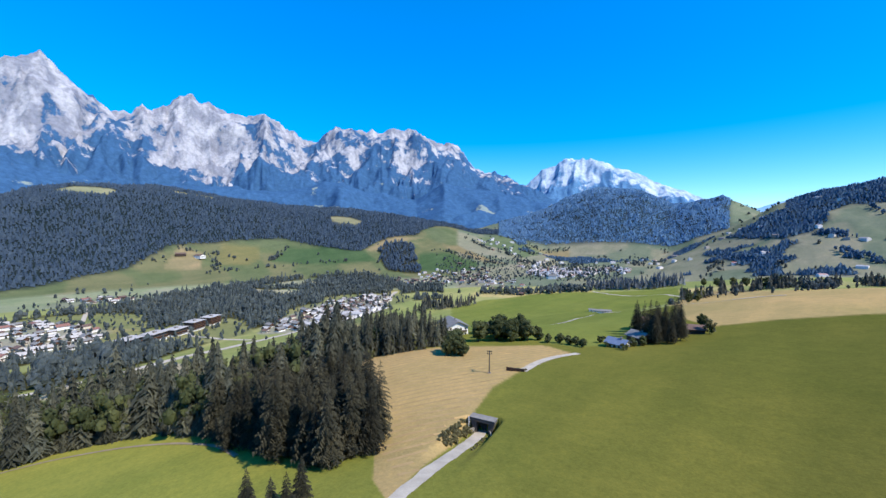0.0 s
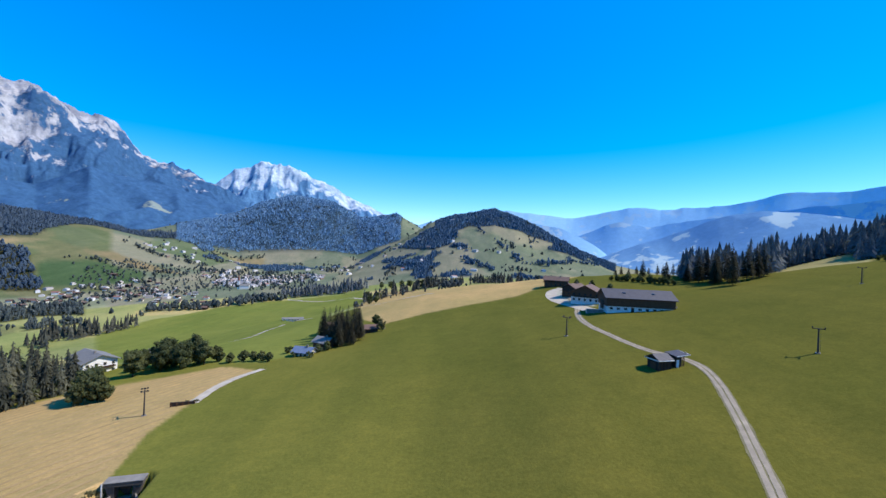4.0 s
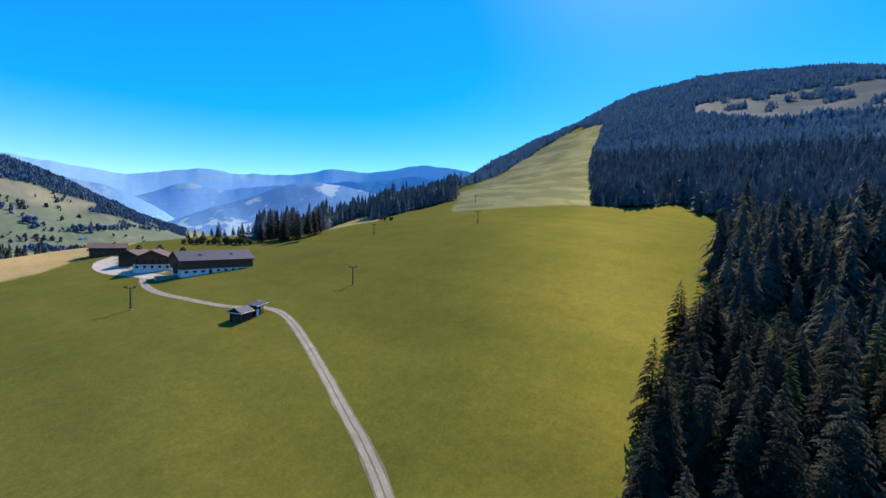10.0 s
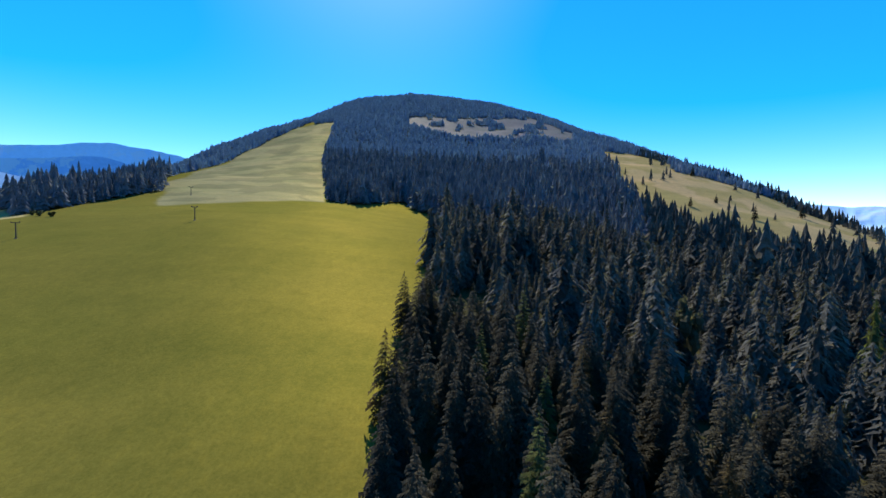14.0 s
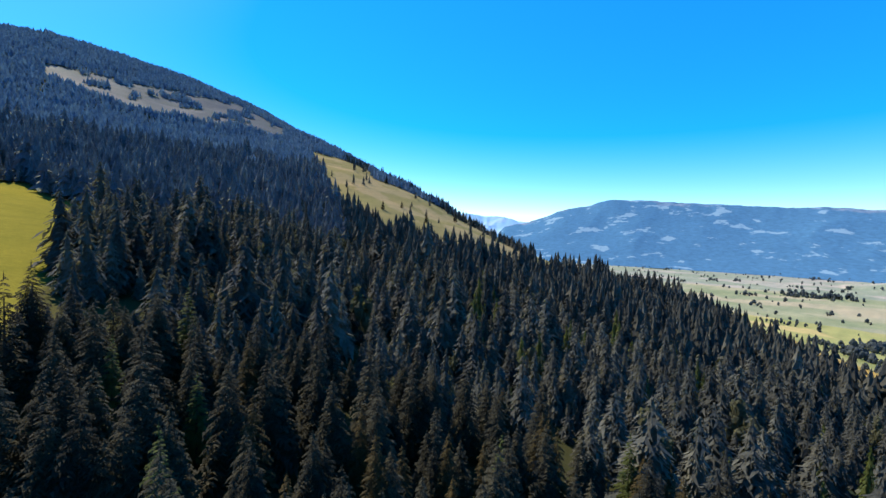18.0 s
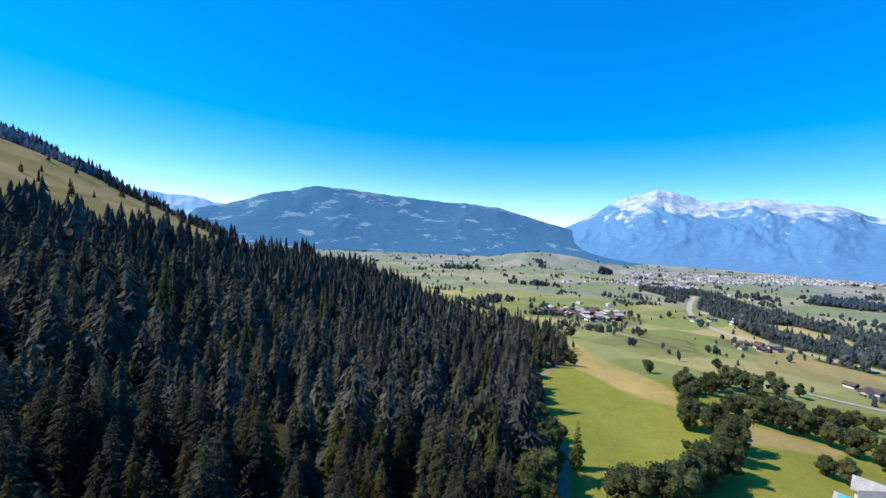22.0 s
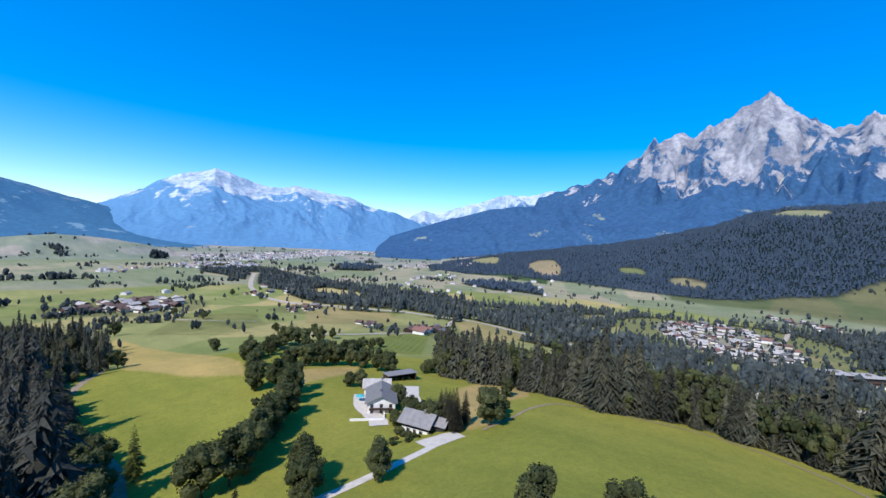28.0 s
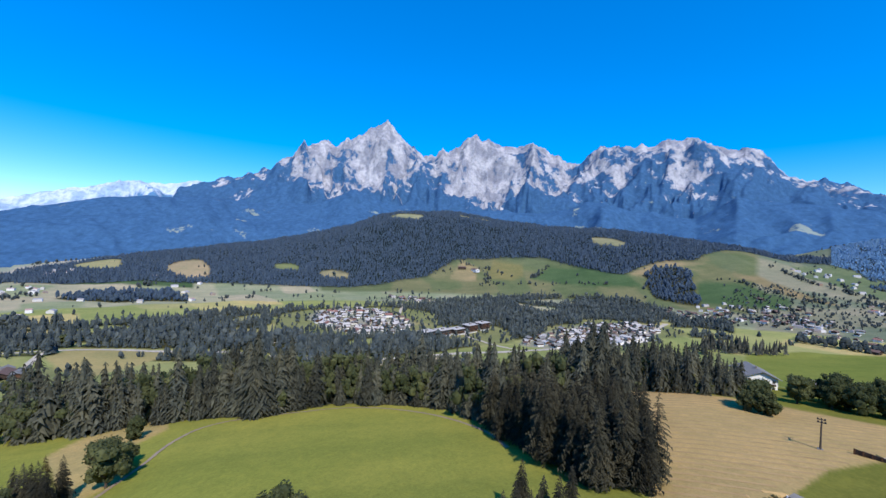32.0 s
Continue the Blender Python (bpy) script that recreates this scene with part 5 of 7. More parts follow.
# ---- lift pylons ----
def pylon(x, y, heading, label, h=8.5):
    p = root("lift_pylon", x, y, heading, label=label, category="pylon", group="lift pylons")
    bm = bmesh.new()
    tube(bm, (0, 0, -0.5), (0, 0, h), 0.30, 0.20, 10)
    part("pole", bm, STEEL, p)
    part("footing", boxes((-0.7, 0.7, -0.7, 0.7, -1.0, 0.25)), CONCRETE, p)
    part("crossarm", boxes((-1.7, 1.7, -0.14, 0.14, h - 0.1, h + 0.2)), STEEL, p)
    for sx in (-1, 1):
        s = part("sheave_beam", boxes((sx * 1.6 - 0.08, sx * 1.6 + 0.08, -1.1, 1.1, h + 0.2, h + 0.42)), STEEL, p)
        for k in (-0.8, 0.0, 0.8):
            bm = bmesh.new()
            tube(bm, (sx * 1.6 - 0.14, k, h + 0.5), (sx * 1.6 + 0.14, k, h + 0.5), 0.26, 0.26, 10)
            part("wheel", bm, RUBBER, s)
    bm = bmesh.new()
    for k in range(22):
        add_box(bm, 0.30, 0.62, -0.02, 0.02, 0.6 + k * 0.34, 0.64 + k * 0.34)
    add_box(bm, 0.60, 0.64, -0.03, 0.03, 0.4, h)
    part("ladder", bm, STEEL, p)
    return p


first = pylon(-100, 133, -52, "steel ski lift pylon standing in the stubble field")
for x, y, a, label in ((-264, 123, -52, "steel ski lift pylon among the spruces"), (57, 185, -40, "steel ski lift pylon on the meadow by the farm"), (132, 143, -40, "steel ski lift pylon on the open meadow"),
                       (226, 223, -40, "steel ski lift pylon below the wooded ridge"), (270, 154, -40, "steel ski lift pylon high on the meadow"), (430, 250, -40, "steel ski lift pylon on the ski run")):
    tagged(place_copy(first, x, y, a), label=label)


# ---- culvert under the meadow and its road ----
def culvert():
    c = root("culvert", -70.0, 90.9, 108, z=float(ground_height(np.array([-69.0]), np.array([88.0]))[0]) - 0.2, label="dark concrete culvert portal under the meadow edge", category="culvert")
    W, H = 3.6, 3.3
    for sy in (-1, 1):
        bm = bmesh.new()
        near = [bm.verts.new((-1.2, sy * q, z)) for q, z in ((W / 2, -1.0), (W / 2 + 0.5, -1.0), (W / 2 + 1.9, H), (W / 2, H))]
        back = [bm.verts.new((1.2, v.co.y, v.co.z)) for v in near]
        for k in range(4):
            bm.faces.new((near[k], near[(k + 1) % 4], back[(k + 1) % 4], back[k]))
        bm.faces.new(near[::-1])
        bm.faces.new(back)
        bmesh.ops.recalc_face_normals(bm, faces=bm.faces)
        part("side_wall", bm, SHADED_CONCRETE, c)
        wing = bmesh.new()
        add_box(wing, -3.0, 0.0, -0.18, 0.18, -1.5, 1.2, Matrix.Translation((-1.25, sy * (W / 2 + 0.7), 0)) @ Matrix.Rotation(radians(-sy * 28), 4, "Z"))
        part("wing_wall", wing, CONCRETE, c)
    part("roof_slab", boxes((-1.5, 1.2, -W / 2 - 2.1, W / 2 + 2.1, H, H + 0.9)), SHADED_CONCRETE, c, "stained concrete lintel, darkened for shade")
    # Black plate added to end the short opening and imitate a dark tunnel.
    part("back_lining", boxes((1.2, 1.5, -W / 2 - 0.4, W / 2 + 0.4, -1, H)), SHADE_BLACK, c)
    part("coping", boxes((-1.6, 1.3, -W / 2 - 2.2, W / 2 + 2.2, H + 0.9, H + 1.05)), CONCRETE, c, "pale coping along the top")
    part("marker_post", boxes((-1.75, -1.6, W / 2 + 2.1, W / 2 + 2.35, -0.5, H + 1.2)), PLASTER, c, "white marker post")
    w = root("retaining_wall", -92.5, 141.5, 20, label="low timber retaining wall where the road comes out", category="wall")
    part("planking", boxes((-4.0, 4.0, -0.2, 0.2, -1.5, 1.3)), DARK_TIMBER, w)
    for k in range(5):
        part("post", boxes((-3.9 + k * 1.9, -3.6 + k * 1.9, -0.4, -0.2, -1.5, 1.5)), TIMBER, w)


culvert()


# ---- roads and tracks ----
def ribbon(name, line, width, material, label, lift=0.10, step=2.0, offset=0.0):
    """A strip along a smooth line of the plan, laid on the ground."""
    p = np.array(line, float)
    for _ in range(2):
        q = np.empty((2 * len(p), 2))
        q[0], q[-1] = p[0], p[-1]
        q[1:-1:2], q[2:-1:2] = p[:-1] * 0.75 + p[1:] * 0.25, p[:-1] * 0.25 + p[1:] * 0.75
        p = q
    d = np.concatenate([[0], np.cumsum(np.hypot(*np.diff(p, axis=0).T))])
    s = np.linspace(0, d[-1], max(8, int(d[-1] / step)))
    x, y = np.interp(s, d, p[:, 0]), np.interp(s, d, p[:, 1])
    tx, ty = np.gradient(x), np.gradient(y)
    n = np.hypot(tx, ty) + 1e-9
    nx, ny = ty / n, -tx / n
    across = np.linspace(-0.5, 0.5, 4)
    ragged = np.stack([(fbm(s / 3.5, s * 0 + width + 9 * e, 3, 3) - 0.5) * min(0.9, 0.26 * width) * e for e in (-1, 0, 0, 1)], -1)
    X = x[:, None] + nx[:, None] * (across * width + offset + ragged)
    Y = y[:, None] + ny[:, None] * (across * width + offset + ragged)
    Z = ground_height(X, Y) + lift
    k = len(s)
    i, j = np.meshgrid(np.arange(k - 1), np.arange(3), indexing="ij")
    f = np.stack([i * 4 + j, i * 4 + j + 1, (i + 1) * 4 + j + 1, (i + 1) * 4 + j], -1).reshape(-1, 4)[:, ::-1]
    ob = mesh_object(name, np.stack([X, Y, Z], -1).reshape(-1, 3), f, material)
    return tagged(ob, label, "road", kind="structure")


TRACK = [(44, 34), (53.7, 47.7), (59.8, 59.6), (64.9, 72), (73.4, 90.6), (83.6, 114.7), (91, 136), (90, 148), (81, 157), (75.7, 176), (72.5, 202), (76, 232), (86, 262), (92, 300), (94, 330)]
def swaths(name, poly, turn, gap, width, material, label, lift=0.22):
    """Cut grass lying in rows over a field."""
    c, s = math.cos(radians(turn)), math.sin(radians(turn))
    uv = [(x * c + y * s, y * c - x * s) for x, y in poly]
    us, vs = [p[0] for p in uv], [p[1] for p in uv]
    verts, faces = [], []
    for v in np.arange(min(vs), max(vs), gap):
        u = np.arange(min(us), max(us), 5.0)
        vv = v + 1.2 * np.sin(u / 31)
        x, y = u * c - vv * s, u * s + vv * c
        keep = inside(x, y, poly)
        for k in range(len(u) - 1):
            if keep[k] and keep[k + 1]:
                b = len(verts)
                for i, e in ((k, -1), (k, 1), (k + 1, 1), (k + 1, -1)):
                    verts.append((x[i] - e * width * 0.5 * s, y[i] + e * width * 0.5 * c))
                faces.append((b, b + 3, b + 2, b + 1))
    p = np.array(verts)
    z = ground_height(p[:, 0], p[:, 1]) + lift
    return tagged(mesh_object(name, np.column_stack([p, z]), np.array(faces), material), label, "hay", kind="stuff")


HAY = plain("cut_grass", (0.25, 0.25, 0.095), 0.98, 0.3, 0.3, spec=0.0, fine=2)
STUBBLE_ROW = plain("stubble_rows", (0.428, 0.290, 0.134), 0.98, 0.25, 0.2, spec=0.0, fine=2)
swaths("stubble_rows", FIELD_STUBBLE, 66, 4.4, 1.3, STUBBLE_ROW, "rows of cut straw stubble on the field", 0.05)
swaths("hay_swaths", FIELD_STRIPED, 32, 5.6, 1.7, HAY, "rows of cut grass drying on the field")
swaths("hay_swaths", [(-120, -470), (-210, -640), (-300, -600), (-235, -440), (-165, -380)], -62, 7.0, 1.9, HAY, "rows of cut grass on the valley field")
ribbon("track_verge", TRACK, 3.6, VERGE, "trodden verge of the farm track", 0.06)
ribbon("track_rut", TRACK, 1.15, TRACK_MAT, "pale gravel rut of the farm track", 0.11, offset=-0.75)
ribbon("track_rut", TRACK, 1.15, TRACK_MAT, "pale gravel rut of the farm track", 0.11, offset=0.75)
ribbon("road_farm_apron", [(98, 346), (88, 340), (82.5, 322), (82, 300), (83.5, 280), (86, 260), (88, 244)], 9, GRAVEL_MAT, "pale gravel yard of the barn farm", 0.16)
ribbon("road_meadow_path", [(-121, -79), (-140, -77), (-158, -79), (-180, -74), (-188, -56), (-192, -38), (-198, -22), (-196, -4), (-186, 10), (-172, 23), (-158, 32), (-138, 38), (-118, 38)], 1.5, WARM_GRAVEL, "narrow pale path along the meadow's edge", 0.12)
ribbon("road_sunken", [(-42, 15), (-55, 43), (-58.4, 57.6), (-65.6, 77.7), (-71, 92)], 3.6, GRAVEL_MAT, "pale gravel road running to the culvert")
ribbon("road_upper", [(-90, 143), (-92, 158), (-91, 172), (-85, 186)], 4.0, GRAVEL_MAT, "pale gravel road beyond the culvert")
ribbon("road_farm_drive", [(-40, -98), (-60, -90), (-76, -88), (-91, -86.5), (-103, -85), (-113, -82)], 3.4, WHITE_STONE, "pale drive to the farm")
ribbon("road_farm_yard", [(-100, -90), (-106, -88), (-114, -84)], 8.0, WHITE_STONE, "pale paved yard before the cottage", 0.14)
ribbon("terrace_paving", [(-106, -117), (-111, -123), (-117, -141), (-128, -153)], 7.5, WHITE_STONE, "white paved terrace round the farmhouse", 0.25)
ribbon("road_shed_yard", [(-130, -120), (-142, -134), (-158, -148)], 9, WHITE_STONE, "pale paved yard before the machine shed", 0.2)
ribbon("road_forest_edge", [(-20, -90), (-23, -112), (-33, -150), (-36, -172), (-34, -200), (-34.5, -235), (-35, -265), (-48, -295), (-63, -322)], 4.2, WARM_GRAVEL, "pale gravel road along the forest edge")
ribbon("road_valley", VALLEY_ROAD, 12, GRAVEL_MAT, "pale valley road", 0.35, 8)
ribbon("road_hamlet", [(-557, -398), (-513, -385), (-420, -328), (-330, -330), (-272, -336), (-215, -345), (-160, -300)], 7, GRAVEL_MAT, "pale lane through the hamlet", 0.35, 6)
ribbon("road_village_square", [(-592, 325), (-618, 370), (-650, 440), (-686, 515)], 46, WHITE_STONE, "pale paved square between the village buildings", 0.5, 8)
ribbon("road_hotel", [(-560, 205), (-603, 176), (-690, 150), (-760, 190)], 7, GRAVEL_MAT, "pale lane to the hotel", 0.35, 6)
ribbon("road_village", [(-560, -200), (-650, -60), (-720, -26), (-846, 42), (-1113, 69)], 7, GRAVEL_MAT, "lane through the village", 0.4, 8)
ribbon("road_meadow_lane", [(-214, 300), (-195, 330), (-178, 370), (-176, 420)], 4, GRAVEL_MAT, "pale lane over the meadow", 0.25, 4)
ribbon("road_meadow_edge", [(-416, 985), (-298, 873), (-219, 850), (-183, 789), (-140, 752), (-108, 790)], 6, GRAVEL_MAT, "pale lane at the edge of the upper meadow", 0.4, 6)
ribbon("road_fields", [(-240, -767), (-190, -650), (-205, -560), (-250, -500)], 4, GRAVEL_MAT, "pale field lane", 0.3, 6)
ribbon("road_far_meadow", [(-220, 520), (-130, 470), (-60, 440), (-20, 455)], 5, GRAVEL_MAT, "pale lane on the high meadow", 0.3, 6)


# ---- single trees ----
def mesh_part(name, v, f, material, parent, smooth=False):
    ob = mesh_object(name, v, f, material, smooth)
    ob.parent = parent
    return ob


def spruce_crown(h, width, seed, tiers=30, droop=0.35, gaps=0.12):
    """Whorls of drooping boughs, each a bent blade with side twigs."""
    rng = np.random.default_rng(seed)
    v, f = [], []
    for k in range(tiers):
        u = k / (tiers - 1)
        z = h * (0.10 + 0.88 * u ** 0.95)
        reach = width * 0.5 * ((1 - u) ** 0.75 * (0.45 + 0.55 * min(1, u * 6 + 0.35)) + 0.03)
        n = int(12 - 6 * u)
        turn = rng.uniform(0, 6.28)
        for j in range(n):
            if rng.random() < gaps:
                continue
            a = turn + 6.283 * j / n + rng.uniform(-0.25, 0.25)
            q = reach * rng.uniform(0.72, 1.18)
            ca, sa = math.cos(a), math.sin(a)
            z0 = z + rng.uniform(-0.3, 0.3)

            def P(r, side, dz):
                return (r * ca - side * sa, r * sa + side * ca, z0 + dz)

            def sag(t):
                return 0.22 * q * t - (droop + 0.22) * q * t * t
            b = len(v)
            w = 0.05 * q + 0.05
            v += [P(0.02, 0, 0.1), P(q * 0.5, w, sag(0.5)), P(q * 0.5, -w, sag(0.5)), P(q, 0, sag(1.0))]
            f += [(b, b + 2, b + 1), (b + 1, b + 2, b + 3)]
            for t in (0.22, 0.42, 0.60, 0.76, 0.90):
                for side in (-1, 1):
                    e = q * (0.34 - 0.16 * t) * rng.uniform(0.7, 1.3) + 0.15
                    b = len(v)
                    v += [P(q * (t - 0.07), 0, sag(t) + 0.06), P(q * (t + 0.07) + 0.06, 0, sag(t) + 0.04), P(q * t + e * 0.45, side * e, sag(t) - e * rng.uniform(0.25, 0.75))]
                    f += [(b, b + 1, b + 2) if side > 0 else (b + 1, b, b + 2)]
    b = len(v)
    v += [(0.12, 0, h * 0.94), (-0.06, 0.1, h * 0.94), (-0.06, -0.1, h * 0.94), (0, 0, h * 1.02)]
    f += [(b, b + 1, b + 3), (b + 1, b + 2, b + 3), (b + 2, b, b + 3)]
    return np.array(v), np.array(f)


def trunk_mesh(h, r, seed, limbs=0, spread=2.0):
    rng = np.random.default_rng(seed)
    bm = bmesh.new()
    pts = [(0, 0, -0.8), (rng.uniform(-0.1, 0.1), rng.uniform(-0.1, 0.1), h * 0.4), (rng.uniform(-0.2, 0.2), rng.uniform(-0.2, 0.2), h * 0.75)]
    tube(bm, pts[0], pts[1], r, r * 0.72, 8)
    tube(bm, pts[1], pts[2], r * 0.72, r * 0.3, 8)
    for k in range(limbs):
        a = 6.283 * k / limbs + rng.uniform(-0.4, 0.4)
        z = h * rng.uniform(0.22, 0.6)
        tube(bm, (0, 0, z), (spread * math.cos(a), spread * math.sin(a), z + h * 0.22), r * 0.4, r * 0.10, 5)
    return bm


def spruce(name, h, width, seed, label, material=None, **kw):
    t = new(name)
    part("trunk", trunk_mesh(h * 1.1, h * 0.011, seed), BARK, t)
    v, f = spruce_crown(h, width, seed, **kw)
    mesh_part("crown", v, f, material or SPRUCE_SHADED, t)
    return tagged(t, label, "spruce", "spruces")


def leaf_crown(h, w, seed, clumps=40, leaves=52, base=0.07, size=0.5):
    """A crown of leaf clumps round the limbs, uneven in outline, with gaps."""
    rng = np.random.default_rng(seed)
    c = []
    while len(c) < clumps:
        p = rng.uniform(-1, 1, 3)
        d = np.linalg.norm(p)
        if 0.45 < d < 1.0:
            c.append(p)
    c = np.array(c)
    lop = 1 + 0.22 * np.sin(np.arctan2(c[:, 1], c[:, 0]) * 2 + seed)[:, None]
    c = c * [w * 0.38, w * 0.38, h * (1 - base) * 0.40] * lop + [0, 0, h * (base + (1 - base) * 0.5)]
    rad = w * rng.uniform(0.11, 0.20, clumps)
    n = clumps * leaves
    who = np.repeat(np.arange(clumps), leaves)
    d = rng.normal(size=(n, 3))
    d /= np.linalg.norm(d, axis=1)[:, None]
    d[:, 2] = np.where(d[:, 2] < -0.3, -d[:, 2], d[:, 2])
    p = c[who] + d * (rad[who] * rng.uniform(0.75, 1.1, n))[:, None]
    t = np.cross(d, rng.normal(size=(n, 3)))
    t /= np.linalg.norm(t, axis=1)[:, None] + 1e-9
    b = np.cross(d, t)
    s = (size * rng.uniform(0.6, 1.3, n))[:, None]
    tilt = d * s * 0.35
    quad = np.stack([p - t * s * 0.5, p + b * s * 0.38 + tilt, p + t * s * 0.5, p - b * s * 0.38 - tilt], 1).reshape(-1, 3)
    f = np.arange(4 * n).reshape(-1, 4)
    tri = np.concatenate([f[:, [0, 1, 2]], f[:, [0, 2, 3]]])
    # inner mass of each clump
    ico = [(0, 0, 1), (0.89, 0, 0.45), (0.28, 0.85, 0.45), (-0.72, 0.53, 0.45), (-0.72, -0.53, 0.45), (0.28, -0.85, 0.45), (0.72, 0.53, -0.45), (-0.28, 0.85, -0.45), (-0.89, 0, -0.45), (-0.28, -0.85, -0.45), (0.72, -0.53, -0.45), (0, 0, -1)]
    tris = [(0, 1, 2), (0, 2, 3), (0, 3, 4), (0, 4, 5), (0, 5, 1), (1, 6, 2), (2, 7, 3), (3, 8, 4), (4, 9, 5), (5, 10, 1), (6, 7, 2), (7, 8, 3), (8, 9, 4), (9, 10, 5), (10, 6, 1), (11, 7, 6), (11, 8, 7), (11, 9, 8), (11, 10, 9), (11, 6, 10)]
    core = (c[:, None] + np.array(ico)[None] * (rad * 0.82)[:, None, None] * rng.uniform(0.8, 1.15, (clumps, 12, 1))).reshape(-1, 3)
    ct = (np.array(tris)[None] + 4 * n + 12 * np.arange(clumps)[:, None, None]).reshape(-1, 3)
    return np.vstack([quad, core]), np.vstack([tri, ct])


def broadleaf(name, h, w, seed, label, material=None, **kw):
    t = new(name)
    part("trunk", trunk_mesh(h * 0.8, h * 0.025, seed, 6, w * 0.28), BARK, t)
    v, f = leaf_crown(h, w, seed, **kw)
    mesh_part("crown", v, f, material or LEAVES, t)
    return tagged(t, label, "tree", "broad-leaved trees")


# Darker copy of the spruce needles: backlit shade of the nearest trees is in the colour.
SPRUCE_SHADED = tree_material("shaded_spruce_needles", (0.017, 0.017, 0.013), (0.084, 0.078, 0.052), gloss=0.9, through=0.22)
SPRUCE_BROWN = tree_material("browned_spruce_needles", (0.045, 0.038, 0.018), (0.115, 0.085, 0.036))
OLIVE_LEAVES = tree_material("olive_leaves", (0.060, 0.062, 0.036), (0.130, 0.128, 0.078))
WEEDS = tree_material("dry_weeds", (0.130, 0.120, 0.062), (0.250, 0.215, 0.115))
LARCH = tree_material("larch_needles", (0.060, 0.075, 0.022), (0.115, 0.130, 0.042))

rng = np.random.default_rng(99)
kinds = [spruce("spruce", 24, 9.8, 1, "tall dark spruce in the forest"), spruce("spruce", 21, 9.2, 2, "dark spruce with drooping boughs", droop=0.5),
         spruce("spruce", 26, 9.8, 3, "tall old spruce with thin boughs", gaps=0.25, tiers=28), spruce("spruce", 17, 7.6, 4, "young dense spruce in the forest", tiers=24),
         spruce("spruce", 22, 8.6, 5, "browning spruce with drooping cones", material=SPRUCE_BROWN, droop=0.5, gaps=0.2), spruce("larch", 22, 7.0, 6, "light green larch among spruces", material=LARCH, gaps=0.3, droop=0.2)]
used = [False] * len(kinds)


def put_tree(k, x, y, scale=1.0, kinds=kinds, used=used, label=""):
    """The kind itself at its first place, copies of it at all others."""
    turn = float(rng.uniform(0, 360))
    if used[k]:
        t = place_copy(kinds[k], x, y, turn, 0.3, scale)
    else:
        used[k] = True
        t = kinds[k]
        t.matrix_world = at(x, y, turn, 0.3, scale)
    return tagged(t, label) if label else t


# the spruces of the slope that stand nearest
for x, y in zip(*NEAR_SLOPE):
    az = math.degrees(math.atan2(x, y)) % 360
    brown = 0.30 if 140 < az < 176 else 0.05
    q = rng.random()
    put_tree(4 if q < brown else 5 if q < brown + 0.05 else int(rng.integers(0, 4)), float(x), float(y), float(rng.uniform(0.78, 1.15)))
for x, y in zip(*NEAR_BELT):
    put_tree(int(rng.integers(0, 4)), float(x), float(y), float(rng.uniform(0.8, 1.1)))
for x, y, k, s in ((-37, -153, 5, 0.85), (-117, -90, 0, 0.66), (-119, -93, 1, 0.72), (-122, -97, 0, 0.62), (-115.5, -87, 1, 0.62), (-127, -103, 1, 0.6), (-125, -94, 4, 0.66), (-124, -89, 0, 0.58), (-44, -101, 3, 0.55), (-84, 268, 0, 0.9), (-80, 258, 1, 0.9), (-74, 250, 2, 0.85), (-66, 244, 0, 0.95), (-60, 238, 1, 0.95),
                   (-62, 228, 0, 0.85), (-58, 248, 2, 0.95), (-70, 262, 3, 1.0), (-64, 256, 0, 0.9), (-56, 253, 1, 0.95), (-66, 250, 0, 0.8), (-53, 241, 2, 0.9), (-60, 263, 0, 0.95), (-72, 271, 1, 0.9), (-55, 231, 3, 0.9), (-78, 276, 0, 0.85), (196, 317, 0, 1.05), (200, 304, 1, 1.1), (204, 290, 2, 1.05), (192, 325, 3, 1.0), (210, 330, 0, 1.1), (206, 311, 1, 1.2), (214, 306, 2, 1.15), (223, 303, 0, 1.15), (232, 306, 1, 1.2), (240, 309, 0, 1.1), (217, 318, 2, 1.1), (186, 345, 1, 0.8), (174, 362, 0, 0.75),
                   (537, -524, 0, 0.95), (515, -347, 3, 0.9), (558, -414, 3, 0.8), (470, -398, 0, 0.8), (755, -512, 1, 1.0), (-63, -60, 3, 0.35)):
    put_tree(k, x, y, s)

broad = [broadleaf("ash_tree", 13, 11, 11, "round broad-leaved tree on the meadow"), broadleaf("maple_tree", 12, 9.5, 12, "dense maple beside the field", base=0.03, clumps=44), broadleaf("hedge_tree", 9, 8.5, 13, "low spreading hedge tree", base=0.03, clumps=40),
         broadleaf("shrub", 4, 4.4, 14, "low green shrub on the grass", clumps=16, base=0.02, size=0.4),
         broadleaf("weed_clump", 3.2, 4.0, 15, "rough weeds beside the culvert", material=WEEDS, clumps=14, base=0.01, size=0.34), broadleaf("yellowing_tree", 9, 6.5, 16, "small tree with yellowing leaves at the field's edge", material=WEEDS, clumps=30, base=0.12)]
used_broad = [False] * 6
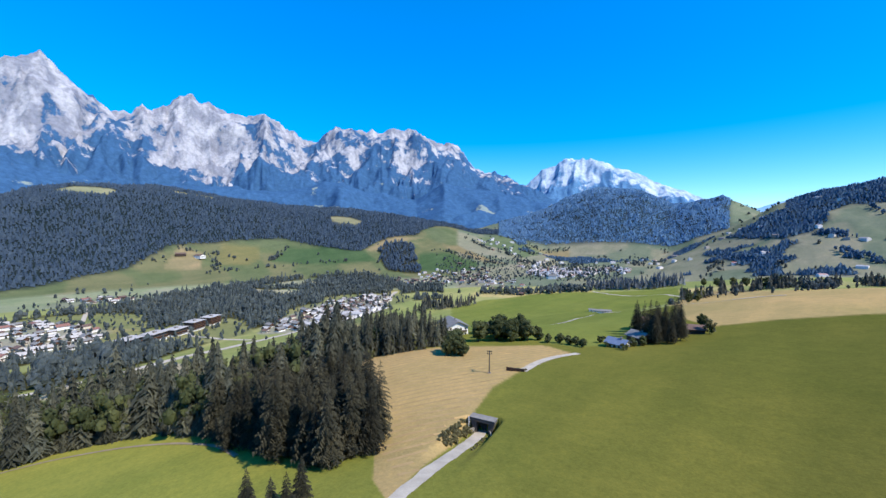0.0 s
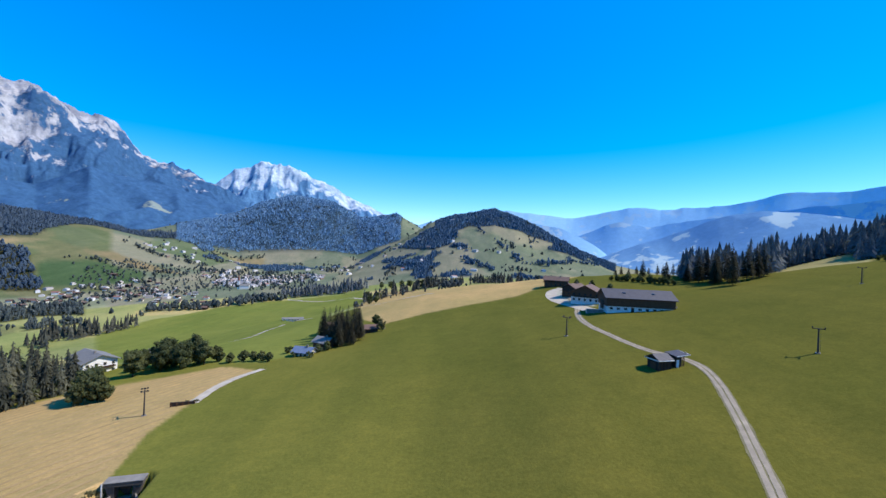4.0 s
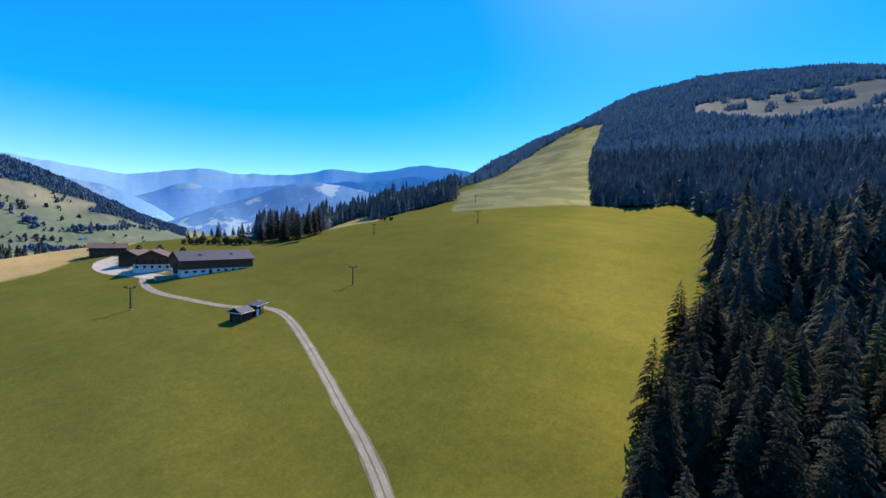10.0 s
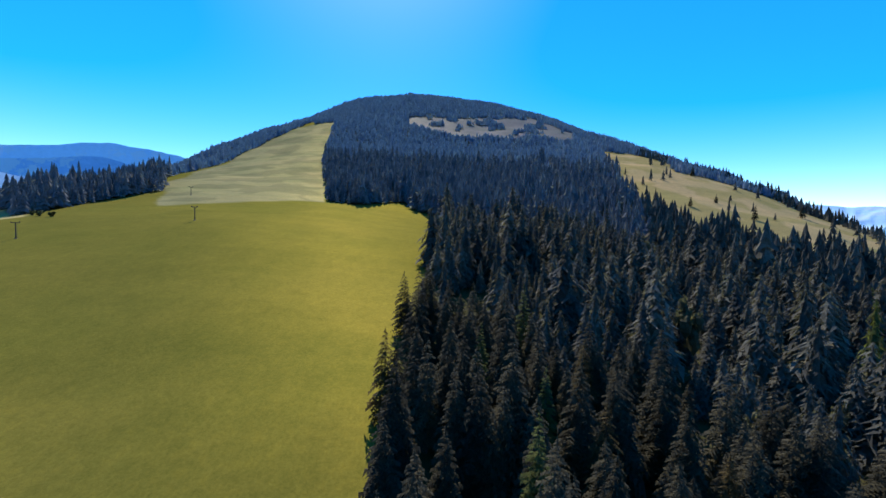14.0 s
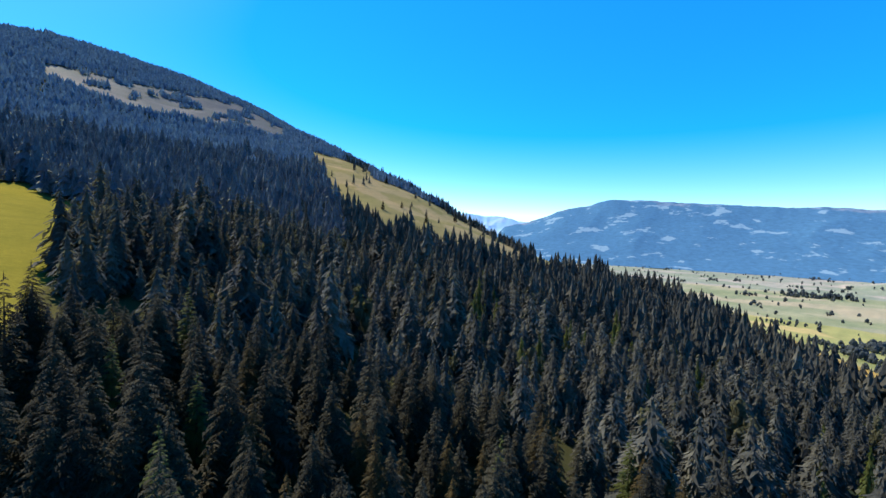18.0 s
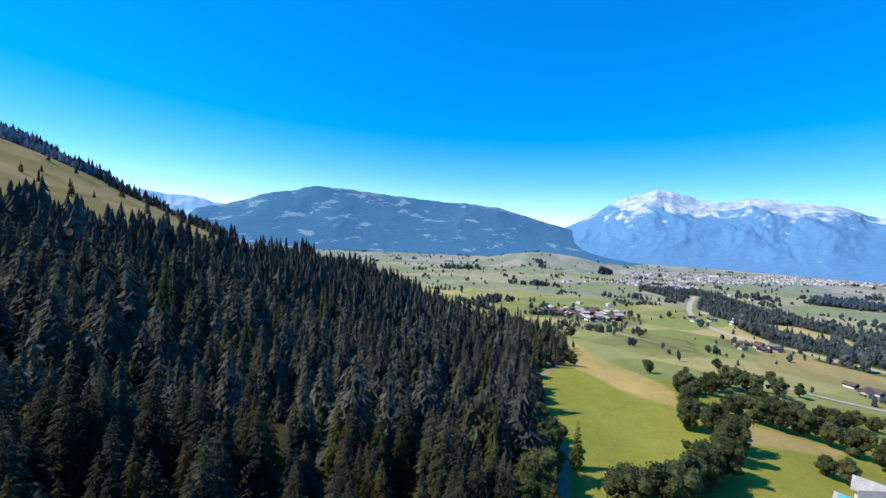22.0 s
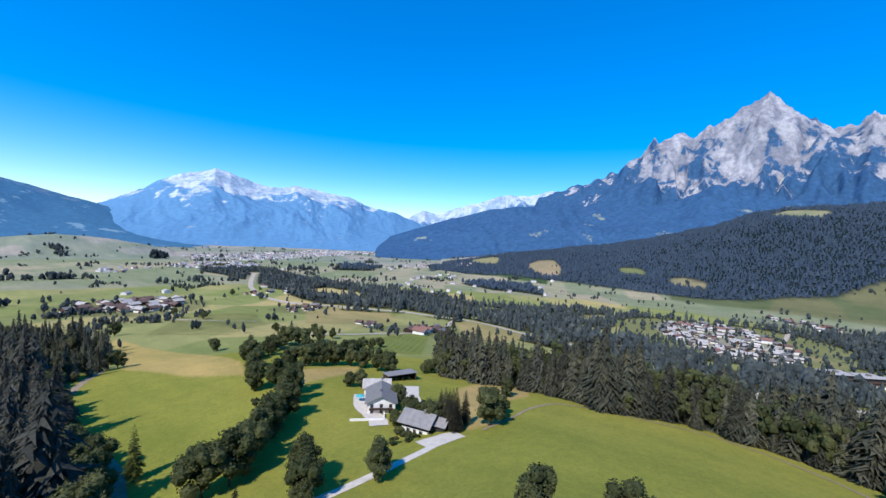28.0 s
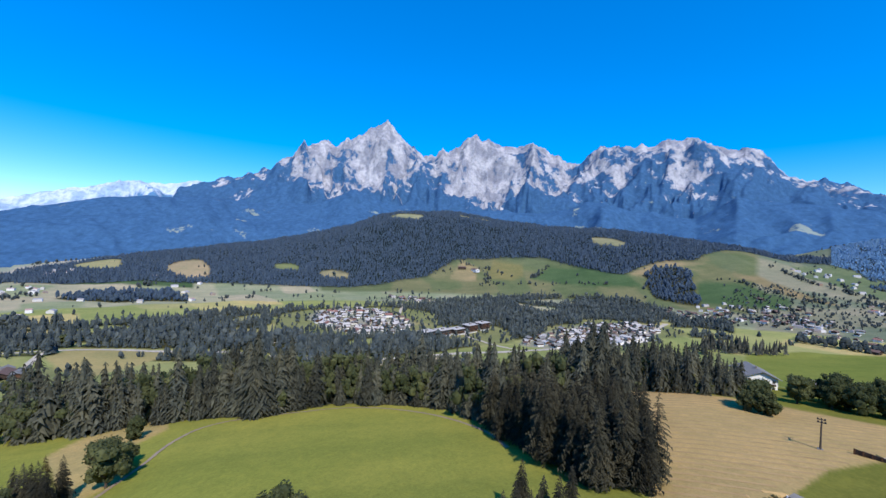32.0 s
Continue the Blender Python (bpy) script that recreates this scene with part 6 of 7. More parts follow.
for x, y, k, s in ((-45, -123, 0, 1.37), (-52, -122, 1, 1.43), (-60, -128, 0, 1.30), (-66, -134, 1, 1.30), (-74, -142, 0, 1.37), (-80, -148, 2, 1.43), (-87, -152, 0, 1.30), (-97, -166, 1, 1.37), (-106, -178, 0, 1.30), (-105, -192, 1, 1.30), (-98, -199, 0, 1.23), (-112, -205, 1, 0.9),
                   (-58, -93, 0, 1.0), (-55, -90, 2, 0.8), (-76, -85, 1, 1.0), (-127, -80, 0, 1.28), (-138, -82, 2, 0.9), (-144, -84, 2, 0.8), (-173, -97, 2, 1.0), (-26, -155, 1, 1.1), (-22, -140, 0, 1.0), (-16, -128, 1, 1.05), (-28, -172, 2, 1.1),
                   (-123, -114, 0, 0.6), (-126, -121, 1, 0.55), (-131, -131, 0, 0.8), (-118, -112, 2, 0.8), (-136, -163, 1, 0.85), (-132, -168, 2, 0.9), (-110, -112, 2, 0.7), (-104, -104, 3, 1.0), (-100, -97, 3, 1.1), (-96, -99, 3, 0.9),
                   (-142, -221, 0, 1.25), (-149, -216, 1, 1.3), (-157, -212, 0, 1.2), (-164, -206, 1, 1.25), (-169, -198, 0, 1.15), (-170, -187, 1, 1.2), (-171, -179, 0, 1.2), (-193, -166, 2, 1.0), (-204, -170, 2, 0.9), (-127, -119, 1, 0.62), (-113, -116, 2, 0.6), (-121, -107, 1, 0.7), (-116, -99, 0, 0.9), (-63, -101, 1, 1.2), (-123, -262, 0, 1.0), (-130, -226, 1, 1.0), (-140, -232, 0, 1.0), (-150, -236, 2, 1.1), (-162, -240, 1, 0.95), (-174, -240, 0, 0.9), (-185, -240, 1, 0.9), (-196, -244, 0, 0.9), (-207, -250, 2, 1.0), (-218, -258, 1, 0.9), (-232, -262, 2, 1.0), (-245, -266, 0, 0.8),
                   (-163, -254, 0, 0.95), (-156, -290, 1, 0.9), (-148, -276, 0, 1.0), (-138, -262, 1, 1.0), (-118, -240, 0, 1.0), (-110, -228, 1, 1.0), (-230, -345, 0, 0.9), (-232, -318, 1, 0.9), (-170, -300, 0, 1.0),
                   (-52, 291, 2, 0.9), (-88, 222, 3, 1.2), (-70, 206, 3, 1.0), (-112, 205, 2, 0.6), (-106, 207, 2, 0.65), (-100, 206, 2, 0.6), (-95, 205, 2, 0.6), (-90, 202, 2, 0.55),
                   (-152, 190, 0, 1.15), (-142, 196, 1, 1.15), (-134, 200, 0, 1.2), (-126, 205, 1, 1.05), (-150, 210, 0, 1.25), (-138, 216, 1, 1.2), (-200, 188, 0, 0.9), (-20, -131, 0, 1.3), (-22, -140, 1, 1.3), (-23, -149, 0, 1.2), (-27, -162, 1, 1.15), (-17, -121, 1, 1.2), (-28, -176, 0, 1.1), (-137, 152, 0, 1.15), (-142, 156, 2, 1.2), (-132, 150, 2, 1.15), (-137, 147, 2, 1.0), (-150, 206, 2, 1.1), (-141, 203, 2, 1.15), (-131, 207, 2, 1.05), (-122, 210, 2, 0.95), (-157, 209, 1, 0.9), (-80, 210, 3, 0.9), (-70, 218, 2, 0.55), (-66, 222, 2, 0.6), (-64, 232, 2, 0.7), (-157, 203, 1, 0.9), (-146, 200, 2, 1.0), (-185, 180, 1, 0.8), (-214, 225, 0, 1.0), (-165, 232, 1, 0.8),
                   (155, 348, 2, 0.8), (161, 340, 2, 0.7), (166, 332, 2, 0.8), (172, 322, 2, 0.75), (150, 356, 3, 1.2), (118, 330, 1, 0.6), (110, 345, 2, 0.7), (128, 318, 2, 0.6), (311, 296, 3, 1.2), (298, 270, 3, 1.1), (304, 284, 3, 1.2)):
    put_tree(k, x, y, s, broad, used_broad)
# young spruces at the lower end of the belt, and olive trees along the forest's edge
for a, d, k, q in ((284, 66, 3, 0.42), (286, 70, 0, 0.36), (288, 73, 3, 0.5), (290, 70, 1, 0.42), (292, 76, 3, 0.55), (294, 72, 0, 0.45), (296, 80, 3, 0.6), (289, 79, 1, 0.55)):
    put_tree(k, *spot(a, d), q, label="young spruce below the belt")
for k in range(30):
    d = 80 + 8.2 * k
    a = float(np.interp(d, [60, 110, 170, 230, 270, 330], [181, 190, 190.6, 188, 187.3, 187])) - float(rng.uniform(0, 3.2))
    put_tree(int(rng.integers(0, 3)), *spot(a, d), float(rng.uniform(0.75, 1.2)), broad, used_broad, "olive broad-leaved tree at the forest edge")
for x, y, k, s in ((-106, -500, 1, 1.2), (-209, -665, 0, 1.0), (-214, -572, 1, 1.0), (-128, -324, 0, 0.9), (-70, -323, 1, 1.0), (-72, -346, 2, 0.9), (-31, -677, 0, 1.1), (-384, -876, 1, 1.2), (-200, -364, 1, 0.8), (-598, -415, 0, 1.3),
                   (-164, 754, 0, 1.5), (-186, 1024, 1, 1.5), (-157, 999, 0, 1.6), (-130, 1000, 1, 1.5), (-101, 926, 0, 1.5), (-63, 830, 1, 1.6), (-47, 890, 0, 1.4)):
    put_tree(k, x, y, s, broad, used_broad, "lone broad-leaved tree among the fields")
# two trees on the meadow right below
put_tree(1, *spot(242.5, 75), 1.05, broad, used_broad, "round broad-leaved tree on the open meadow")
put_tree(1, *spot(254.5, 76), 0.98, broad, used_broad, "round broad-leaved tree on the open meadow")
# spruces standing apart along the crest behind the barn
for a, d, k, q in ((22.4, 436, 3, 0.5), (23.1, 440, 0, 0.42), (24.0, 432, 3, 0.5), (24.9, 444, 1, 0.44), (25.5, 438, 2, 0.38), (26.3, 446, 3, 0.48), (27.3, 436, 0, 0.46), (27.9, 442, 1, 0.5), (29.0, 430, 2, 0.5), (29.6, 436, 0, 0.56)):
    put_tree(k, *spot(a, d), q, label="dark spruce standing apart on the meadow's crest")
for k in range(12):
    put_tree(2, 146 + 2.8 * k, 360 - 3.9 * k + float(rng.uniform(-2, 2)), float(rng.uniform(0.4, 0.62)), broad, used_broad, "low hedge bush behind the barn")
put_tree(5, -44, 266, 1.0, broad, used_broad)
for x, y, k in ((-131, 632, 0), (-134, 722, 1), (-122, 640, 2)):
    put_tree(k, x, y, 1.2, broad, used_broad, "lone broad-leaved tree beside the field lane")
for k in range(7):
    put_tree(3, -104.2 - 0.15 * k, -104.5 + 1.5 * k, float(rng.uniform(0.42, 0.55)), broad, used_broad, "clipped hedge bush before the cottage")
# weeds by the culvert and on the retaining wall
for k in range(46):
    put_tree(4, -68.2 - 0.13 * k + float(rng.uniform(-1.5, 1.1)), 72.0 + k * 0.41 + float(rng.uniform(-1, 1)), float(rng.uniform(0.3, 0.62)), broad, used_broad, "rough weeds beside the culvert")
for k in range(12):
    put_tree(4, -62.0 - 0.42 * k + float(rng.uniform(-0.3, 0.3)), 76.0 + k * 1.1, float(rng.uniform(0.16, 0.3)), broad, used_broad, "tufts of weeds at the road's edge")
for k in range(8):
    put_tree(4, -95.8 + 0.95 * k, 142.2 + 0.33 * k + float(rng.uniform(0.3, 0.9)), float(rng.uniform(0.25, 0.42)), broad, used_broad, "weeds on top of the retaining wall")


def lump_template(tiers, sides, rng):
    """A broad crown of several uneven clumps, 1 high and 1 wide."""
    v, f = [], []
    for k in range(tiers):
        a, d, z = rng.uniform(0, 6.283), rng.uniform(0.08, 0.27) * (k > 0), rng.uniform(0.22, 0.62) if k else 0.66
        w = rng.uniform(0.20, 0.30) if k else 0.30
        b, cx, cy = len(v), d * math.cos(a), d * math.sin(a)
        v.append((cx, cy, z + w * 1.15))
        for level, wide in ((0.55, 0.78), (-0.20, 1.0), (-0.85, 0.5)):
            for j in range(5):
                t = 1.2566 * (j + rng.uniform(-0.3, 0.3))
                q = w * wide * rng.uniform(0.72, 1.22)
                v.append((cx + q * math.cos(t), cy + q * math.sin(t), max(0.0, z + w * level + rng.uniform(-0.05, 0.05))))
        for j in range(5):
            n = (j + 1) % 5
            f.append((b, b + 1 + j, b + 1 + n))
            for m in (1, 6):
                f += [(b + m + j, b + m + 5 + j, b + m + n), (b + m + n, b + m + 5 + j, b + m + 5 + n)]
    return np.array(v), np.array(f)


def clusters(az, r):
    x, y = r * np.sin(np.radians(az)), r * np.cos(np.radians(az))
    n = fbm(x / 70, y / 70, 3, 91)
    lone = hash2(np.floor(x / 7), np.floor(y / 7), 12) > 0.986
    open_land = ~(foot_woods(az, r) | wood_slope(az, r) | wood_ridge(az, r) | river_wood(az, r) | wood_hill(az, r))
    floor = (r > np.interp(az, [0, 20, 24, 140, 150, 175, 190, 250, 300, 330, 350, 360], [600, 700, 9000, 9000, 1300, 560, 420, 420, 420, 420, 560, 600]))
    return floor & open_land & ~settled(x, y) & ~inside(x, y, UPPER_MEADOW) & ((n > 0.75) | lone)


def leafy_template(tiers, sides, rng):
    """A broad-leaved tree of leaf clumps, 1 high and 1 wide."""
    v, f = leaf_crown(1.0, 1.0, int(rng.integers(0, 9999)), clumps=16, leaves=12, base=0.12, size=0.075)
    return v, f


forest("larches", *LIGHT_TREES, 24, 14, 9, "light larches in the spruce forest", 40, slim=0.34, material=LARCH, template=bough_template)
forest("forest_broadleaves", *OLIVE_TREES, 19, 3, 8, "olive broad-leaved trees in the forest", 41, slim=0.55, material=OLIVE_LEAVES, template=leafy_template)


EDGE_GROVE = [(-26, -285), (-50, -300), (-70, -330), (-82, -400), (-76, -490), (-52, -560), (-20, -600), (-8, -500), (-14, -380)]
grove = lambda a, r: inside(r * np.sin(np.radians(a)), r * np.cos(np.radians(a)), EDGE_GROVE)
x, y = scatter(grove, 8.0, (178, 194), (270, 620), 51)
forest("edge_grove", x, y, 18, 12, 9, "light spruces and larches of the grove beside the forest road", 52, slim=0.42, spread=0.5, material=SUNLIT_SPRUCE, template=bough_template)
x, y = scatter(grove, 13.0, (178, 194), (270, 620), 53)
forest("edge_grove_broadleaves", x, y, 14, 3, 8, "olive broad-leaved trees of the grove", 54, slim=0.6, spread=0.5, material=OLIVE_LEAVES, template=leafy_template)


def belt_leaf(az, r):
    return belt(az, r) & (r > 150)


x, y = scatter(belt_leaf, 8, (230, 300), (150, 340), 33)
forest("belt_broadleaves", x, y, 18, 3, 8, "broad-leaved trees in the spruce belt", 34, slim=0.7, spread=0.5, material=LEAVES, template=leafy_template)
x, y = scatter(back_belt, 10, (289, 331), (225, 330), 35)
forest("belt_broadleaves", x, y, 13, 3, 8, "broad-leaved trees behind the stubble field", 36, slim=0.8, material=LEAVES, template=leafy_template)
x, y = scatter(lambda a, r: settled(r * np.sin(np.radians(a)), r * np.cos(np.radians(a))), 21, (180, 320), (400, 1320), 37)
forest("village_trees", x, y, 9, 3, 6, "trees between the village houses", 38, slim=0.8, material=HAZED_FAR_LEAVES, template=lump_template)
in_town = lambda a, r: np.any([((r * np.sin(np.radians(a)) - cx) / rx) ** 2 + ((r * np.cos(np.radians(a)) - cy) / ry) ** 2 < 1 for cx, cy, rx, ry in ((-850, 1200, 270, 160), (-640, 1330, 170, 170), (-900, 1050, 200, 120), (-560, 1230, 110, 120))], axis=0)
x, y = scatter(in_town, 19, (315, 345), (1050, 1700), 45)
forest("town_trees", x, y, 11, 3, 6, "trees between the houses of the side valley", 46, slim=0.8, material=HAZED_FAR_LEAVES, template=lump_template)
x, y = scatter(clusters, 8.5, (150, 384), (420, 1250), 21)
forest("valley_trees", x, y, 9, 5, 6, "scattered broad-leaved trees of the valley", 22, slim=0.72, spread=0.5, material=HAZED_FAR_LEAVES, template=lump_template)
x, y = scatter(clusters, 15, (150, 384), (1250, 2900), 23)
forest("valley_trees", x, y, 11, 3, 5, "far groups of trees on the valley floor", 24, slim=0.95, spread=0.5, material=HAZED_FAR_LEAVES, template=lump_template)


mixed = np.random.default_rng(12).random(len(RIVER_TREES[0])) < 0.5
forest("river_forest", RIVER_TREES[0][mixed], RIVER_TREES[1][mixed], 13, 4, 6, "broad-leaved wood along the river", 12, slim=0.72, spread=0.5, material=HAZED_RIVER_LEAVES, template=lump_template)
forest("river_forest", RIVER_TREES[0][~mixed], RIVER_TREES[1][~mixed], 16, 4, 7, "spruces and poplars along the river", 13, slim=0.48, spread=0.5, material=HAZED_RIVER_LEAVES)


def tree_row(points, n, h, wide, label, seed, material=None, template=lump_template, slim=0.75):
    """A hedge or row of trees along a line of the plan."""
    g = np.random.default_rng(seed)
    p = np.array(points, float)
    run = np.concatenate([[0], np.cumsum(np.hypot(*np.diff(p, axis=0).T))])
    s = np.sort(g.uniform(0, run[-1], n))
    x, y = np.interp(s, run, p[:, 0]) + g.normal(0, wide, n), np.interp(s, run, p[:, 1]) + g.normal(0, wide, n)
    return forest("tree_row", x, y, h, 4, 7, label, seed, slim=slim, material=material or HAZED_FAR_LEAVES, template=template)


tree_row([(61, -809), (20, -745), (-13, -698)], 34, 11, 3, "hedge below the forest meadow", 200)
tree_row([(9, -838), (-56, -918)], 40, 15, 9, "grove among the valley fields", 201)
tree_row([(-71, -1321), (-167, -1331), (-241, -1300)], 44, 17, 9, "grove on the valley floor", 202)
tree_row([(-323, -1155), (-441, -1139)], 30, 14, 4, "tree row between the fields", 203)
tree_row([(211, -1777), (21, -1783)], 46, 18, 14, "dark wood at the far hamlet", 204)
tree_row([(-72, -725), (-142, -755)], 30, 9, 4, "hedge before the hamlet", 205)
tree_row([(-250, -2136), (-272, -1997)], 30, 18, 10, "trees climbing the knoll", 206)
tree_row([(-530, -1880), (-550, -1895)], 9, 34, 8, "great trees beside the knoll", 207)
tree_row([(-797, -1328), (-953, -1277), (-1049, -1215)], 70, 17, 12, "wood beyond the river", 208)
tree_row([(-732, -965), (-811, -935), (-955, -933)], 20, 14, 5, "loose tree row beyond the river", 209)
x, y = scatter(foot_woods, 9.5, (212, 320), (1150, 1850), 47)
forest("foot_woods", x, y, 16, 4, 6, "mixed woods between the fields below the hill", 48, slim=0.62, spread=0.5, material=HAZED_HILL_SPRUCE, template=lump_template)
tree_row([(-1425, 427), (-1400, 560), (-1316, 832)], 34, 11, 5, "row of small trees along the hill's lower fields", 215)
tree_row([(-1560, 440), (-1480, 420), (-1420, 380)], 30, 12, 9, "trees below the hill farm", 216)
tree_row([(-1520, 690), (-1480, 640), (-1437, 578)], 26, 12, 6, "hedge between the hill fields", 217)
tree_row([(-1182, 1200), (-1008, 1240), (-887, 1280)], 44, 11, 7, "hedge between the fields of the side valley", 218)
tree_row([(-1230, 1480), (-1080, 1420), (-918, 1440)], 50, 12, 9, "trees along a lane of the side valley", 219)
tree_row([(-1144, 1780), (-1026, 1815), (-920, 1890)], 40, 11, 9, "far hedge of the side valley", 220)
tree_row([(-900, 1340), (-800, 1400), (-700, 1480)], 60, 13, 14, "trees round the village of the side valley", 221)
tree_row([(155, 1495), (199, 1411), (227, 1326), (311, 1332), (426, 1428), (503, 1436)], 130, 13, 8, "tree line crossing the round hill", 222, HAZED_DISTANT_SPRUCE)
tree_row([(-5, 1462), (54, 1432)], 40, 13, 8, "grove on the round hill's flank", 223, HAZED_DISTANT_SPRUCE)
tree_row([(30, 1345), (75, 1300), (130, 1237)], 46, 12, 8, "tree line low on the round hill", 224, HAZED_DISTANT_SPRUCE)
tree_row([(-150, 1345), (-110, 1300)], 26, 12, 7, "trees low on the round hill", 225, HAZED_DISTANT_SPRUCE)
tree_row([(75, 1690), (110, 1555)], 12, 11, 6, "trees high on the round hill", 226, HAZED_DISTANT_SPRUCE)
tree_row([(330, 1588), (300, 1560), (290, 1500)], 14, 10, 7, "trees below the round hill's wood", 227, HAZED_DISTANT_SPRUCE)
tree_row([(-121, -259), (-147, -273), (-208, -307)], 26, 13, 5, "dark trees behind the farm field", 211, LEAVES, leafy_template)
tree_row([(-570, 519), (-562, 596), (-558, 690)], 60, 21, 13, "dark spruce grove above the village", 212, SPRUCE, cone_template, 0.42)
tree_row([(-652, 812), (-533, 889), (-435, 984)], 130, 17, 16, "woods at the edge of the upper meadow", 213)
tree_row([(-449, 1047), (-363, 1046), (-250, 1079)], 170, 29, 16, "dark spruces before the side valley", 214, HAZED_MID_SPRUCE, cone_template, 0.40)
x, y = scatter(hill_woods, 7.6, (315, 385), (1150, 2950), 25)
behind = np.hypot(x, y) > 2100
forest("hill_woods", x[~behind], y[~behind], 10, 1, 7, "woods on the round hill", 26, slim=1.0, material=HAZED_DISTANT_SPRUCE, template=cone_template)
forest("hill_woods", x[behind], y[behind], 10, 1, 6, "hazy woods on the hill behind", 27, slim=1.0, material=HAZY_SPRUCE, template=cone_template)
rows = lambda a, r: (band(a, r, [347, 352, 360, 370], [690, 760, 820, 860], [780, 860, 900, 960]) & (fbm(a * 1.7, r / 300, 2, 3) > 0.40))
x, y = scatter(rows, 8, (315, 371), (380, 980), 27)
forest("row_of_trees", x, y, 17, 4, 6, "dark trees at the meadow's far edge", 28, slim=0.5)
x, y = scatter(lambda a, r: (r > 520) & ~wood_slope(a, r) & (hash2(np.floor(r / 9), np.floor(a * 3), 5) > 0.955) & (r < 1150), 16, (116, 146), (520, 1150), 29)
forest("slope_trees", x, y, 20, 6, 9, "single spruces on the high pasture", 30, slim=0.42)
x, y = scatter(lambda a, r: band(a, r, [118, 126, 134, 142, 146], [1150, 1000, 900, 720, 650], [1230, 1080, 960, 780, 700]), 8, (117, 147), (640, 1240), 31)
forest("crest_trees", x, y, 18, 3, 6, "spruces along the pasture's crest", 32, slim=0.4)


# ---- villages ----
def village_house(k, name, label):
    """A kind of village house, to be copied."""
    L, W, H, rise, wall, roof, upper = [(14, 11, 5.6, 2.6, PLASTER, ROOF_GREY, TIMBER), (12, 10, 5.2, 2.4, PLASTER, ROOF_BROWN, DARK_TIMBER), (16, 12, 6.0, 2.8, PLASTER, ROOF_RED, None),
                                        (11, 9, 4.8, 2.2, CREAM, ROOF_BROWN, None), (18, 12, 5.4, 2.6, DARK_TIMBER, ROOF_BROWN, None), (13, 10, 5.4, 2.4, PLASTER, ROOF_SILVER, TIMBER)][k]
    h = new(name)
    tagged(h, label, "house", "village houses")
    part("wall", gable_wall(L, W, H, rise, -4), wall, h)
    part("roof", gable_roof(L, W, H, rise, 1.2), roof, h)
    if upper:
        part("timber_storey", gable_wall(L + 0.12, W + 0.12, H, rise - 0.08, H * 0.52), upper, h)
    part("chimney", boxes((1.5, 2.3, -0.9, -0.1, H + rise * 0.5, H + rise + 1.0)), CONCRETE, h)
    for s in (-1, 1):
        part("balcony", boxes((min(s * L / 2, s * (L / 2 + 1.2)), max(s * L / 2, s * (L / 2 + 1.2)), -W * 0.4, W * 0.4, H * 0.48, H * 0.48 + 1.0)), DARK_TIMBER, h)
        for y in (-W * 0.25, W * 0.25):
            part("window", boxes((s * (L / 2 + 0.02) - 0.06, s * (L / 2 + 0.02) + 0.06, y - 0.7, y + 0.7, 0.9, 2.2)), PANE, h)
    return h


names = ("white chalet with grey roof and timber gable", "small chalet with brown roof", "white house with red tiled roof", "cream house with brown roof", "dark timber farm building", "white house with pale roof")
village = [village_house(k, "village_house", n) for k, n in enumerate(names)]
used_village = [False] * 6
taken = []


def settle(cx, cy, rx, ry, turn, n, seed, gap=17, pick=(0, 1, 2, 3, 4, 5), heading=None, size=(0.7, 1.0)):
    """Houses strewn over an ellipse of the plan, none into another."""
    g = np.random.default_rng(seed)
    c, s = math.cos(radians(turn)), math.sin(radians(turn))
    tries = 0
    while n and tries < 4000:
        tries += 1
        u, v = g.uniform(-1, 1, 2)
        if u * u + v * v > 1:
            continue
        x, y = cx + u * rx * c - v * ry * s, cy + u * rx * s + v * ry * c
        if any((x - a) ** 2 + (y - b) ** 2 < gap * gap for a, b in taken):
            continue
        taken.append((x, y))
        k = int(g.choice(pick))
        a = (heading if heading is not None else g.choice([20, 110])) + g.uniform(-12, 12)
        if used_village[k]:
            place_copy(village[k], x, y, a, 0, float(g.uniform(*size)))
        else:
            used_village[k] = True
            village[k].matrix_world = at(x, y, a)
        n -= 1


settle(-190, -800, 85, 60, 20, 36, 1, 16, (1, 4, 5, 5, 0, 3), size=(0.9, 1.25))
settle(-395, -335, 45, 30, 30, 8, 2, 18, (0, 1, 2, 4))
settle(-345, -395, 35, 12, 60, 4, 3, 16, (1, 3))
settle(-390, -610, 45, 25, 30, 8, 4, 18, (0, 1, 3))
settle(-450, -860, 60, 40, 0, 6, 5)
settle(-850, -40, 160, 92, 20, 96, 6, 13.5, (0, 5, 2, 3, 5, 5))
settle(-1190, 105, 110, 50, 30, 14, 7, 24)
settle(-720, 440, 230, 70, 122, 112, 8, 12.5, (0, 3, 5, 3, 5, 5))
settle(-790, 1010, 300, 80, 150, 46, 9, 22)
settle(-940, 900, 150, 95, 38, 30, 11, 20)
settle(-370, 60, 22, 14, 0, 3, 10, 18, (4, 1))


